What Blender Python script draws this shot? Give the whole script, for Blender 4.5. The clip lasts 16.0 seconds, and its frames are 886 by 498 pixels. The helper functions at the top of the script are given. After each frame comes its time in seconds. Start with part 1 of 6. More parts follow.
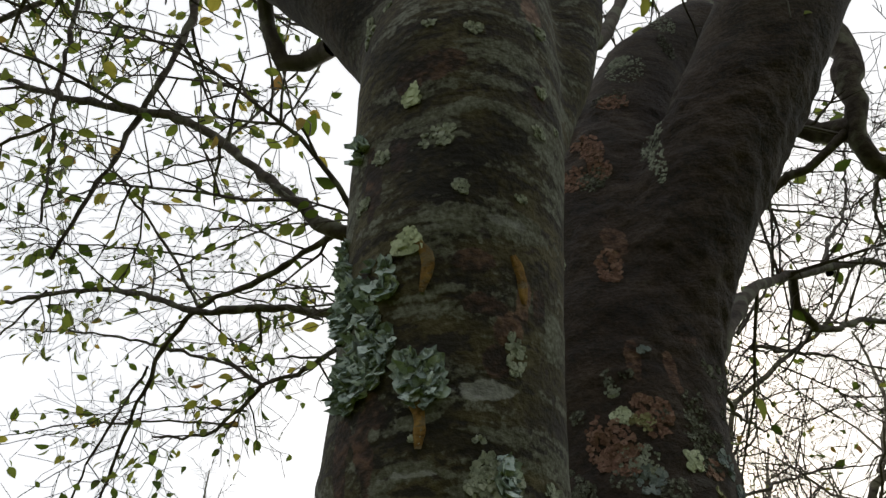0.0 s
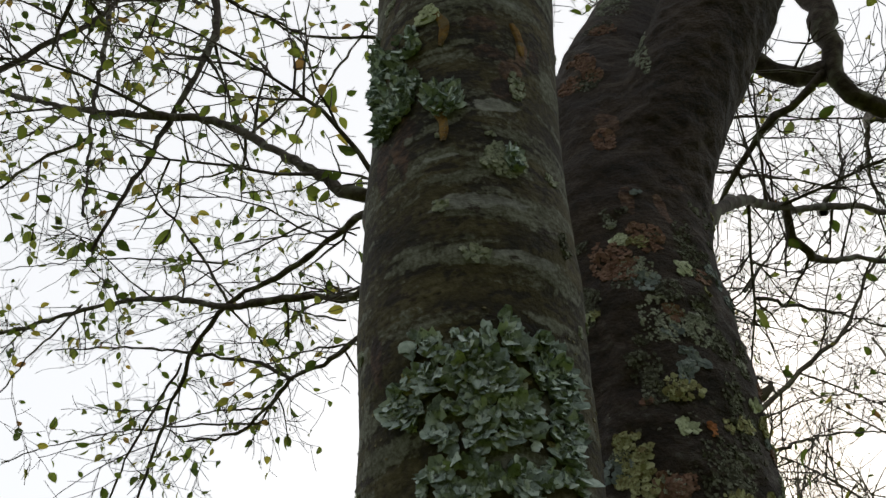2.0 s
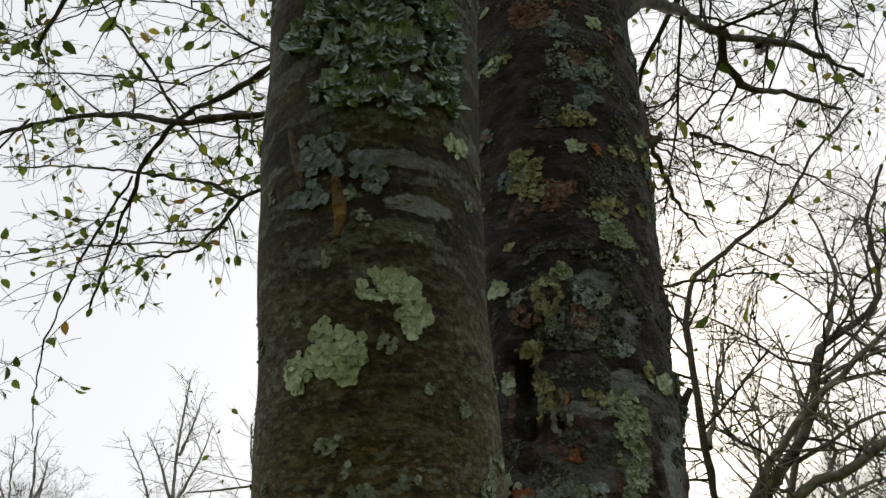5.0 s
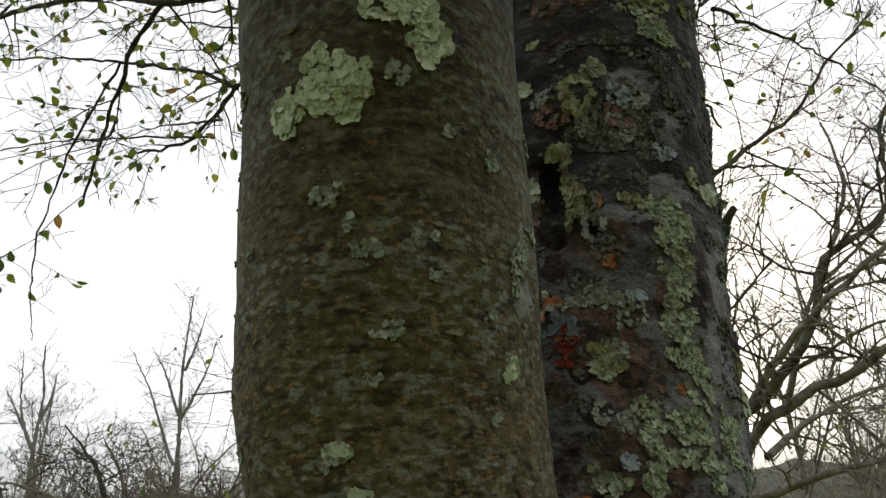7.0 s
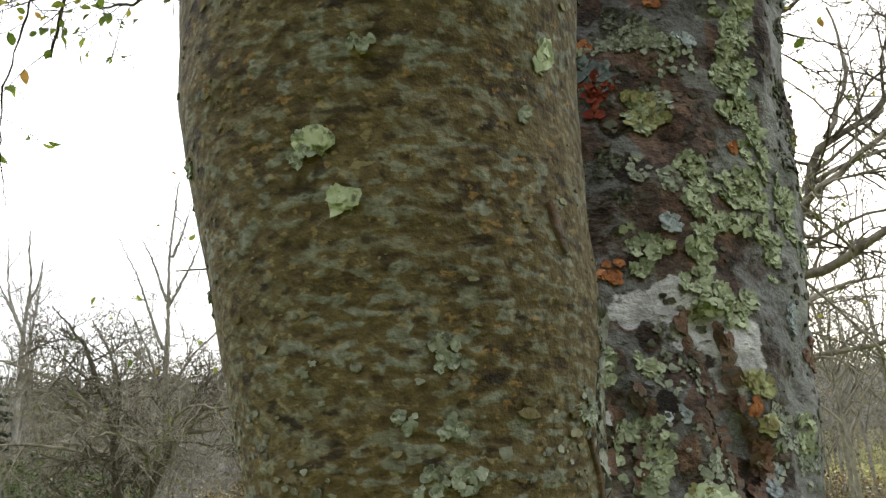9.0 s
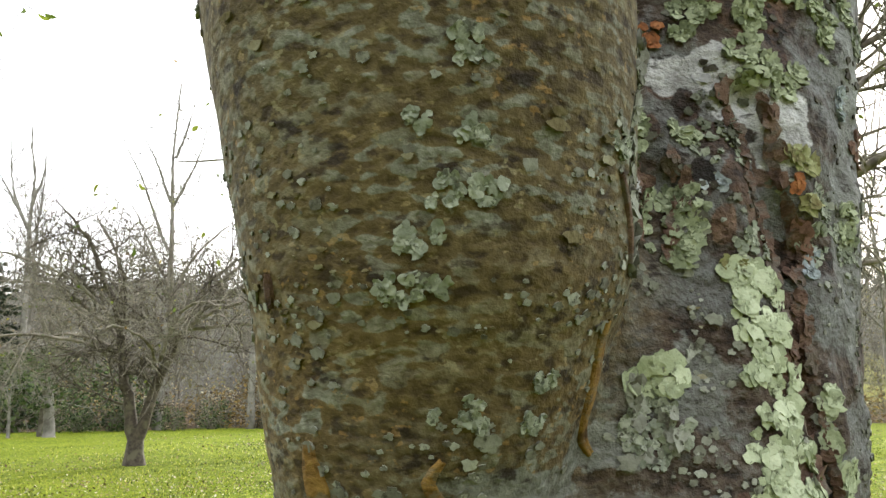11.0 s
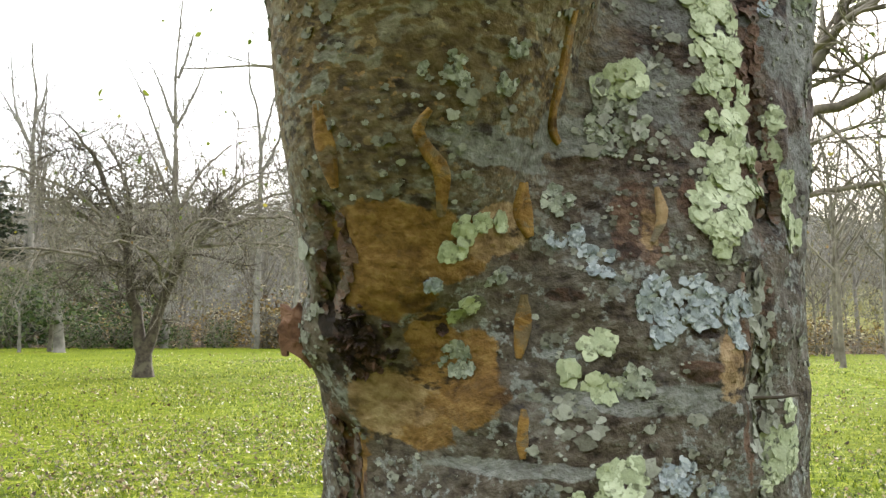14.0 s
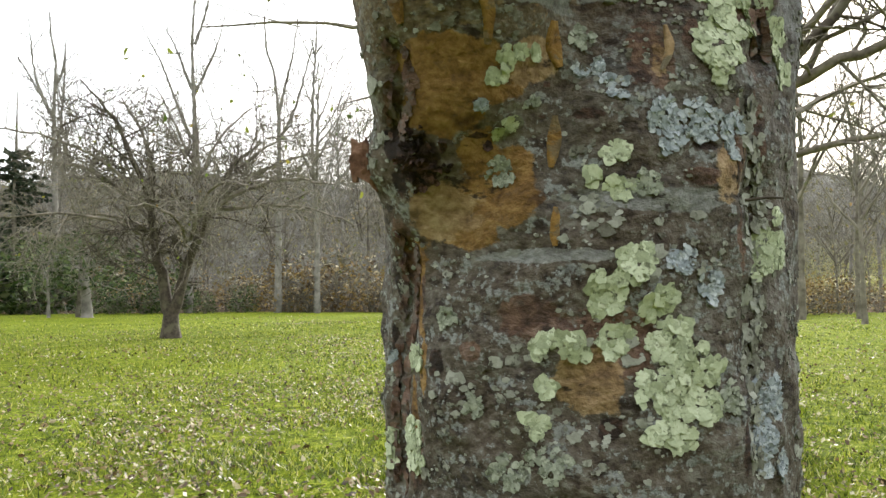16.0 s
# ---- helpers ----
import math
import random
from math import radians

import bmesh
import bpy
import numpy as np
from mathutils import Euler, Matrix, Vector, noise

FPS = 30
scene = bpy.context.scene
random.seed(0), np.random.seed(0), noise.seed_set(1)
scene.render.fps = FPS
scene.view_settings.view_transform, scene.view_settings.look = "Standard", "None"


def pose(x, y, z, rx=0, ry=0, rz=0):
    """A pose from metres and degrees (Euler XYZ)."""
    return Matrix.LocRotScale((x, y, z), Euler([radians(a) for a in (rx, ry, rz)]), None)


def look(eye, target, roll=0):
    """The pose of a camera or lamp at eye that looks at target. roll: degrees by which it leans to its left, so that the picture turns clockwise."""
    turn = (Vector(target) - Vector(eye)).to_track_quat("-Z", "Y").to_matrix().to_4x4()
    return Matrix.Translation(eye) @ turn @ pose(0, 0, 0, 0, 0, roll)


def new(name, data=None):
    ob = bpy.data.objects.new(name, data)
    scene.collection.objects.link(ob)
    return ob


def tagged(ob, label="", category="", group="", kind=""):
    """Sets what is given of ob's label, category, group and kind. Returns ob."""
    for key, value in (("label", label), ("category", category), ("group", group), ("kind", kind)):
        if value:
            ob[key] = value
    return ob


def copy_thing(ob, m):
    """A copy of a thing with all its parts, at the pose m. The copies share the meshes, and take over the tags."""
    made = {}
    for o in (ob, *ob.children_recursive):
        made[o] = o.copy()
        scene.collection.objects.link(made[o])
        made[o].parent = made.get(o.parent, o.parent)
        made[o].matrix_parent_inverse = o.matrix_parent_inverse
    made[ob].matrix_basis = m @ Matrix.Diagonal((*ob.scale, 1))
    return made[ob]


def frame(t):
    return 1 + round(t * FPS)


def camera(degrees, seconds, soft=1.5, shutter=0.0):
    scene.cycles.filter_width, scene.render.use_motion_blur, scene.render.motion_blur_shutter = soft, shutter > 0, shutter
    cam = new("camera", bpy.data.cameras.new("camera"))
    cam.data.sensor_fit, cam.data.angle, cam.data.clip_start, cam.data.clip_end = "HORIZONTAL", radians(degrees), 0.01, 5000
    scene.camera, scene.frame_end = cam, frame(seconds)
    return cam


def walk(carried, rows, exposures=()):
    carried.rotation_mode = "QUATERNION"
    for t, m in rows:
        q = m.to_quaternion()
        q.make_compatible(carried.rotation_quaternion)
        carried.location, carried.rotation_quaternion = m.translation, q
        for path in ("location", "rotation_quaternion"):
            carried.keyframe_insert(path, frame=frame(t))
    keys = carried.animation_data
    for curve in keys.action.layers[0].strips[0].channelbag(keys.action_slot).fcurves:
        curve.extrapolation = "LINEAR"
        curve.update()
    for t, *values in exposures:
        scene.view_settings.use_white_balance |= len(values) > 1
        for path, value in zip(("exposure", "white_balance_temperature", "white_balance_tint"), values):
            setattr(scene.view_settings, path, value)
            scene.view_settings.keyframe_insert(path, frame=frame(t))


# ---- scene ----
cam = camera(61.25, 16.0)
PATH = [
    (0.0, pose(0.0249, -0.3406, 1.7081, 128.457, 2.274, 1.448)),
    (0.5, pose(0.0126, -0.2529, 1.6362, 129.968, 1.922, 2.785)),
    (1.0, pose(0.0028, -0.2568, 1.5503, 130.922, 2.343, 3.208)),
    (1.5, pose(-0.0041, -0.2652, 1.4788, 131.657, 2.532, 3.640)),
    (2.0, pose(0.0017, -0.2792, 1.4106, 132.548, 3.662, 4.148)),
    (2.5, pose(0.0201, -0.2793, 1.3537, 131.127, 4.344, 2.917)),
    (3.0, pose(0.0375, -0.2646, 1.2962, 128.470, 4.169, 1.119)),
    (3.5, pose(0.0596, -0.2686, 1.2569, 126.484, 3.843, -0.462)),
    (3.7, pose(0.0649, -0.2731, 1.2455, 125.834, 3.427, -0.126)),
    (5.8, pose(0.0370, -0.1801, 1.1886, 121.476, 2.953, -0.151)),
    (6.0, pose(0.0372, -0.1624, 1.1843, 121.177, 3.191, -0.085)),
    (6.5, pose(0.0376, -0.1171, 1.1611, 118.685, 3.320, -0.184)),
    (7.0, pose(0.0303, -0.0874, 1.1479, 116.567, 2.884, -0.105)),
    (7.5, pose(0.0282, -0.0380, 1.1309, 114.584, 3.284, -0.929)),
    (8.0, pose(0.0301, 0.0048, 1.1180, 112.712, 3.379, -1.736)),
    (8.5, pose(0.0242, 0.0282, 1.1089, 110.841, 2.754, -1.562)),
    (9.0, pose(0.0180, 0.0556, 1.0907, 108.496, 2.271, -1.418)),
    (9.2, pose(0.0155, 0.0690, 1.0851, 107.618, 2.164, -1.559)),
    (11.3, pose(0.0126, 0.1202, 1.0059, 101.101, 0.103, -1.863)),
    (11.5, pose(0.0192, 0.1226, 0.9959, 100.723, 0.090, -2.243)),
    (12.0, pose(0.0271, 0.1238, 0.9764, 99.900, 0.011, -2.565)),
    (12.5, pose(0.0370, 0.1167, 0.9585, 99.284, 0.203, -2.653)),
    (13.0, pose(0.0415, 0.1052, 0.9328, 98.012, -0.182, -2.442)),
    (13.5, pose(0.0344, 0.0922, 0.9093, 96.842, -0.579, -2.062)),
    (14.0, pose(0.0191, 0.0802, 0.8958, 96.287, -0.599, -1.485)),
    (14.5, pose(0.0150, 0.0650, 0.8865, 96.372, 0.062, -1.206)),
    (15.0, pose(0.0177, 0.0435, 0.8607, 95.491, 0.218, -0.952)),
    (15.5, pose(0.0109, 0.0211, 0.8267, 94.431, 0.642, -0.430)),
    (16.0, pose(0.0000, 0.0001, 0.8000, 93.600, -0.000, 0.002)),
]
walk(cam, PATH, [(0, -0.8), (3.5, -0.95), (6.4, -0.98), (7, -0.72), (7.5, -0.55), (8, -0.16), (8.5, 0.25), (9, 0.4), (12, 0.9), (14, 0.82), (15.5, 0.52), (16, 0.52)])

# ---- sky and sun: a hazy late-autumn sun behind the trees ----
SUN_AZIMUTH, SUN_HEIGHT = 17.0, 25.0
world = bpy.data.worlds.new("sky")
scene.world = world
world.use_nodes = True
sky = world.node_tree.nodes.new("ShaderNodeTexSky")
sky.sky_type, sky.sun_disc = "NISHITA", False
sky.sun_elevation, sky.sun_rotation = radians(SUN_HEIGHT), radians(SUN_AZIMUTH)
sky.dust_density, sky.air_density = 3.0, 1.0
haze = world.node_tree.nodes.new("ShaderNodeMix")
haze.data_type = "RGBA"
haze.inputs["Factor"].default_value = 0.72
haze.inputs["B"].default_value = (15.2, 15.3, 15.4, 1)  # thin white cloud over the blue
world.node_tree.links.new(sky.outputs[0], haze.inputs["A"])
world.node_tree.links.new(haze.outputs["Result"], world.node_tree.nodes["Background"].inputs[0])
world.node_tree.nodes["Background"].inputs[1].default_value = 0.15
sun = new("sun", bpy.data.lights.new("sun", "SUN"))
sun.data.energy, sun.data.angle, sun.data.color = 3.4, radians(1.5), (1.0, 0.94, 0.84)
sun.matrix_basis = look((0, 0, 20), (-math.sin(radians(SUN_AZIMUTH)) * math.cos(radians(SUN_HEIGHT)), -math.cos(radians(SUN_AZIMUTH)) * math.cos(radians(SUN_HEIGHT)), 20 - math.sin(radians(SUN_HEIGHT))))

# ---- materials ----
def shader(name, rough=0.85, spec=0.3):
    m = bpy.data.materials.new(name)
    m.use_nodes = True
    b = m.node_tree.nodes["Principled BSDF"]
    b.inputs["Roughness"].default_value = rough
    b.inputs["Specular IOR Level"].default_value = spec
    return m, m.node_tree, b


def noise_tex(nt, scale, detail=4.0, stretch=None, rough=0.55, offset=0.0, distortion=0.0):
    co = nt.nodes.new("ShaderNodeTexCoord")
    mp = nt.nodes.new("ShaderNodeMapping")
    mp.inputs["Scale"].default_value = stretch or (1, 1, 1)
    mp.inputs["Location"].default_value = (offset, offset * 1.7, offset * 0.6)
    n = nt.nodes.new("ShaderNodeTexNoise")
    n.inputs["Scale"].default_value, n.inputs["Detail"].default_value = scale, detail
    n.inputs["Roughness"].default_value, n.inputs["Distortion"].default_value = rough, distortion
    nt.links.new(co.outputs["Object"], mp.inputs[0])
    nt.links.new(mp.outputs[0], n.inputs["Vector"])
    return n.outputs["Fac"]


def ramp(nt, fac, *stops):
    r = nt.nodes.new("ShaderNodeValToRGB")
    while len(r.color_ramp.elements) < len(stops):
        r.color_ramp.elements.new(0.5)
    for e, (pos, col) in zip(r.color_ramp.elements, stops):
        e.position = pos
        e.color = (*col, 1) if not isinstance(col, (int, float)) else (col, col, col, 1)
    nt.links.new(fac, r.inputs[0])
    return r.outputs[0]


def mixed(nt, fac, a, b, blend="MIX"):
    n = nt.nodes.new("ShaderNodeMix")
    n.data_type, n.blend_type = "RGBA", blend
    for sock, v in ((n.inputs["Factor"], fac), (n.inputs["A"], a), (n.inputs["B"], b)):
        if isinstance(v, (int, float)):
            sock.default_value = v
        elif isinstance(v, tuple):
            sock.default_value = (*v, 1)
        else:
            nt.links.new(v, sock)
    return n.outputs["Result"]


def calc(nt, op, a, b=0.0):
    n = nt.nodes.new("ShaderNodeMath")
    n.operation, n.use_clamp = op, op in ("MULTIPLY", "ADD", "SUBTRACT")
    for sock, v in zip(n.inputs, (a, b)):
        if isinstance(v, (int, float)):
            sock.default_value = v
        else:
            nt.links.new(v, sock)
    return n.outputs[0]


def bumped(nt, bsdf, *heights):
    """Bump from pairs of height and depth in metres."""
    last = None
    for h, depth in heights:
        n = nt.nodes.new("ShaderNodeBump")
        n.inputs["Strength"].default_value, n.inputs["Distance"].default_value = 1.0, depth
        nt.links.new(h, n.inputs["Height"])
        if last:
            nt.links.new(last, n.inputs["Normal"])
        last = n.outputs[0]
    nt.links.new(last, bsdf.inputs["Normal"])


def shine_through(nt, bsdf, colour, share):
    """Lets a share of the light through, as a thin leaf does."""
    t = nt.nodes.new("ShaderNodeBsdfTranslucent")
    x = nt.nodes.new("ShaderNodeMixShader")
    x.inputs[0].default_value = share
    nt.links.new(colour, t.inputs[0])
    nt.links.new(bsdf.outputs[0], x.inputs[1])
    nt.links.new(t.outputs[0], x.inputs[2])
    nt.links.new(x.outputs[0], nt.nodes["Material Output"].inputs[0])


def height_share(nt, low, high):
    """0 below low, 1 above high."""
    place = nt.nodes.new("ShaderNodeSeparateXYZ")
    nt.links.new(nt.nodes.new("ShaderNodeTexCoord").outputs["Object"], place.inputs[0])
    r = nt.nodes.new("ShaderNodeMapRange")
    r.inputs["From Min"].default_value, r.inputs["From Max"].default_value = low, high
    nt.links.new(place.outputs["Z"], r.inputs["Value"])
    return r.outputs["Result"]


def attribute(nt, name):
    a = nt.nodes.new("ShaderNodeAttribute")
    a.attribute_name = name
    return a.outputs["Fac"]


def bark_material():
    m, nt, b = shader("bark", 0.82, 0.28)
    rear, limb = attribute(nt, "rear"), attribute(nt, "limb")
    blot = noise_tex(nt, 14, 3, (1, 1, 1.6), 0.55, 3.0)
    broad = noise_tex(nt, 4.5, 3, (1, 1, 1.3), 0.5, 11.0)
    small = noise_tex(nt, 150, 4, (1, 1, 1.25), 0.6, 13.0)
    fine = noise_tex(nt, 260, 3, None, 0.6, 7.0)
    dash = mixed(nt, 0.22, noise_tex(nt, 88, 1.2, (1, 1, 2.3), 0.5, 21.0, 0.15), small)
    zone = ramp(nt, noise_tex(nt, 13, 3, (1, 1, 1.7), 0.55, 31.0), (0.38, 0.2), (0.56, 1.0))
    # the front stem: olive and ochre, crossed by short level dashes
    tone = mixed(nt, 0.5, mixed(nt, 0.62, blot, dash), small)
    col = ramp(nt, tone, (0.36, (0.040, 0.029, 0.012)), (0.45, (0.070, 0.053, 0.022)), (0.53, (0.098, 0.077, 0.034)), (0.63, (0.150, 0.124, 0.063)))
    ochre = calc(nt, "MULTIPLY", ramp(nt, broad, (0.42, 0.1), (0.62, 0.65)), calc(nt, "SUBTRACT", 1.0, height_share(nt, 1.0, 1.3)))
    col = mixed(nt, ochre, col, ramp(nt, tone, (0.38, (0.058, 0.032, 0.010)), (0.47, (0.110, 0.068, 0.020)), (0.57, (0.160, 0.106, 0.035)), (0.66, (0.22, 0.165, 0.08))))
    grey = ramp(nt, mixed(nt, 0.5, fine, small), (0.36, (0.082, 0.083, 0.060)), (0.5, (0.140, 0.146, 0.114)), (0.64, (0.23, 0.242, 0.204)))
    flecks = ramp(nt, dash, (0.515, 0.0), (0.555, 0.95))
    col = mixed(nt, calc(nt, "MULTIPLY", flecks, zone), col, grey)
    col = mixed(nt, ramp(nt, mixed(nt, 0.3, noise_tex(nt, 70, 1.5, (1, 1, 2.6), 0.5, 37.0), small), (0.38, 0.75), (0.44, 0.0)), col, (0.022, 0.014, 0.006))
    lentil = ramp(nt, noise_tex(nt, 165, 2, (1, 1, 1.5), 0.5, 91.0), (0.62, 0.0), (0.67, 0.75))
    col = mixed(nt, calc(nt, "MULTIPLY", lentil, 0.8), col, ramp(nt, blot, (0.4, (0.26, 0.16, 0.055)), (0.6, (0.24, 0.22, 0.13))))
    # higher up, long level strips of grey skin over brown, darkened to dim the stem
    strip = mixed(nt, 0.22, noise_tex(nt, 11, 1.8, (1, 1, 4.0), 0.5, 81.0, 0.5), small)
    line = mixed(nt, 0.28, noise_tex(nt, 22, 1.8, (1, 1, 4.2), 0.5, 85.0, 0.4), small)
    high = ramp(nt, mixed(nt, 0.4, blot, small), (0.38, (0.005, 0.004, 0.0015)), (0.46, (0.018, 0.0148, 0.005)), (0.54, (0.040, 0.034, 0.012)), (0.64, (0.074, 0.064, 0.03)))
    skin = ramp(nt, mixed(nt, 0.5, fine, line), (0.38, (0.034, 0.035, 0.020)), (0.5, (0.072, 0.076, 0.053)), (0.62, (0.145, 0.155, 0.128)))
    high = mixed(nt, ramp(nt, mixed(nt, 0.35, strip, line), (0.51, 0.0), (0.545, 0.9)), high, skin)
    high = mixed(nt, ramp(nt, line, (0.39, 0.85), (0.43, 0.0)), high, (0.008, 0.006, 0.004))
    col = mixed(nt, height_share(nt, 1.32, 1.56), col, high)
    # the rear stem: smooth bluish-grey skin in level bands between rough brown-black plates
    plates = noise_tex(nt, 30, 6, (1, 1, 1.15), 0.68, 41.0, 0.2)
    band = noise_tex(nt, 9.0, 2, (1, 1, 2.6), 0.5, 51.0, 0.3)
    rough = ramp(nt, mixed(nt, 0.35, plates, small), (0.39, (0.006, 0.004, 0.003)), (0.45, (0.030, 0.019, 0.013)), (0.52, (0.070, 0.050, 0.038)), (0.58, (0.110, 0.098, 0.085)), (0.68, (0.19, 0.20, 0.19)))
    smooth = ramp(nt, mixed(nt, 0.5, line, fine), (0.36, (0.055, 0.051, 0.046)), (0.48, (0.108, 0.111, 0.109)), (0.64, (0.18, 0.192, 0.194)))
    back = mixed(nt, ramp(nt, mixed(nt, 0.45, band, plates), (0.47, 0.0), (0.53, 0.95)), rough, smooth)
    # shaded copy of the rear bark, blended in with height
    rear_shaded = ramp(nt, mixed(nt, 0.4, plates, line), (0.41, (0.002, 0.0015, 0.001)), (0.48, (0.010, 0.006, 0.004)), (0.54, (0.024, 0.017, 0.012)), (0.59, (0.055, 0.053, 0.047)), (0.68, (0.115, 0.122, 0.115)))
    back = mixed(nt, calc(nt, "MULTIPLY", height_share(nt, 1.32, 1.55), 0.92), back, rear_shaded)
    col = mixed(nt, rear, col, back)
    # the stump: grey and pinkish-brown crust, freckled all over
    crust = ramp(nt, mixed(nt, 0.5, noise_tex(nt, 30, 5, (1, 1, 1.7), 0.65, 105.0), small), (0.39, (0.014, 0.010, 0.007)), (0.45, (0.050, 0.039, 0.027)), (0.53, (0.086, 0.073, 0.055)), (0.62, (0.150, 0.146, 0.122)))
    crust = mixed(nt, ramp(nt, mixed(nt, 0.4, noise_tex(nt, 48, 4, (1, 1, 1.5), 0.6, 107.0), fine), (0.535, 0.0), (0.57, 0.85)), crust, ramp(nt, fine, (0.36, (0.088, 0.098, 0.09)), (0.62, (0.235, 0.26, 0.25))))
    low = calc(nt, "SUBTRACT", 1.0, height_share(nt, 0.92, 1.02))
    col = mixed(nt, calc(nt, "MULTIPLY", low, 0.85), col, crust)
    # dark brown limb bark; on the upper rear stem it is painted shade
    dimmed = ramp(nt, mixed(nt, 0.5, small, blot), (0.38, (0.006, 0.004, 0.003)), (0.5, (0.020, 0.0125, 0.007)), (0.64, (0.046, 0.032, 0.02)))
    col = mixed(nt, calc(nt, "MULTIPLY", limb, 0.9), col, dimmed)
    # weathered places with ragged borders; gap also paints shade into cracks and hollows
    rag = calc(nt, "MULTIPLY", mixed(nt, 0.5, noise_tex(nt, 60, 5, (1, 1, 1.3), 0.65, 101.0), noise_tex(nt, 22, 3, (1, 1, 1.3), 0.6, 103.0)), 1.5)
    shade = mixed(nt, 0.4, noise_tex(nt, 34, 5, (1, 1, 1.5), 0.62, 109.0), small)
    for name, cols, share in (("pale", ((0.085, 0.087, 0.077), (0.16, 0.17, 0.16), (0.25, 0.265, 0.258)), 0.8), ("rusty", ((0.022, 0.012, 0.008), (0.085, 0.046, 0.030), (0.18, 0.115, 0.08)), 0.85),
                              ("ochre", ((0.060, 0.030, 0.008), (0.165, 0.092, 0.022), (0.27, 0.17, 0.06)), 0.92), ("tan", ((0.10, 0.062, 0.028), (0.23, 0.155, 0.078), (0.37, 0.28, 0.17)), 0.92), ("chalk", ((0.22, 0.22, 0.22), (0.40, 0.41, 0.42), (0.58, 0.59, 0.61)), 0.95), ("gap", ((0.005, 0.003, 0.002), (0.016, 0.009, 0.006), (0.085, 0.046, 0.03)), 0.95)):
        s = nt.nodes.new("ShaderNodeMath")
        s.operation = "ADD"
        nt.links.new(attribute(nt, name), s.inputs[0])
        nt.links.new(rag, s.inputs[1])
        # the sum is about 0.33 + 0.75 at the border
        here = ramp(nt, calc(nt, "SUBTRACT", s.outputs[0], 0.6), (0.46, 0.0), (0.53, share))
        col = mixed(nt, here, col, ramp(nt, shade, (0.38, cols[0]), (0.5, cols[1]), (0.62, cols[2])))
    # little dark pits
    pit = ramp(nt, noise_tex(nt, 44, 4, (1, 1, 1.9), 0.62, 71.0), (0.33, 0.9), (0.39, 0.0))
    col = mixed(nt, pit, col, (0.016, 0.010, 0.007))
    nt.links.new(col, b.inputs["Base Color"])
    relief = calc(nt, "ADD", calc(nt, "MULTIPLY", rear, 0.85), 0.15)
    bumped(nt, b, (calc(nt, "MULTIPLY", plates, relief), 0.007), (dash, 0.0008), (strip, 0.003), (small, 0.0010), (fine, 0.0006))
    return m


def lichen_material(name, low, mid, high, rough=0.9):
    m, nt, b = shader(name, rough, 0.2)
    g = nt.nodes.new("ShaderNodeNewGeometry")
    n = noise_tex(nt, 150, 5, None, 0.65)
    tone = mixed(nt, 0.6, g.outputs["Random Per Island"], n)
    col = ramp(nt, tone, (0.25, low), (0.5, mid), (0.75, high))
    speck = ramp(nt, noise_tex(nt, 210, 4, None, 0.6, 3.0), (0.33, 0.8), (0.43, 0.0))
    col = mixed(nt, speck, col, (low[0] * 0.3, low[1] * 0.28, low[2] * 0.25))
    nt.links.new(col, b.inputs["Base Color"])
    bumped(nt, b, (n, 0.0006), (noise_tex(nt, 420, 3), 0.0004))
    return m


def crust_material(name, a, b2, c, scale=60, rough=0.85, depth=0.003, over=None):
    m, nt, b = shader(name, rough, 0.3)
    n = noise_tex(nt, scale, 6, (1, 1, 1.5), 0.66, 5.0, 0.5)
    col = ramp(nt, n, (0.34, a), (0.5, b2), (0.66, c))
    if over:
        blot = ramp(nt, noise_tex(nt, scale * 0.9, 5, (1, 1, 2.0), 0.65, 15.0, 0.4), (0.5, 0.0), (0.56, 0.85))
        col = mixed(nt, blot, col, mixed(nt, n, (over[0] * 0.4, over[1] * 0.4, over[2] * 0.4), over))
    nt.links.new(col, b.inputs["Base Color"])
    bumped(nt, b, (n, depth), (noise_tex(nt, scale * 5, 3), depth * 0.3))
    return m


def wood_material(name, dark, light, scale=30, moss=None):
    m, nt, b = shader(name, 0.85, 0.25)
    n = noise_tex(nt, scale, 4, None, 0.6)
    col = ramp(nt, n, (0.35, dark), (0.65, light))
    if moss:
        col = mixed(nt, ramp(nt, noise_tex(nt, scale * 0.4, 3, None, 0.5, 9.0), (0.52, 0.0), (0.64, 0.8)), col, moss)
    nt.links.new(col, b.inputs["Base Color"])
    bumped(nt, b, (n, 0.006))
    return m


def leaf_material(name, stops, by_object=False, share=0.5, rough=0.6, spec=0.22):
    m, nt, b = shader(name, rough, spec)
    if by_object:
        r = nt.nodes.new("ShaderNodeObjectInfo").outputs["Random"]
    else:
        r = nt.nodes.new("ShaderNodeNewGeometry").outputs["Random Per Island"]
    col = ramp(nt, r, *stops)
    col = mixed(nt, ramp(nt, noise_tex(nt, 60, 3), (0.55, 0.0), (0.72, 0.6)), col, (0.10, 0.07, 0.02))
    nt.links.new(col, b.inputs["Base Color"])
    shine_through(nt, b, col, share)
    return m


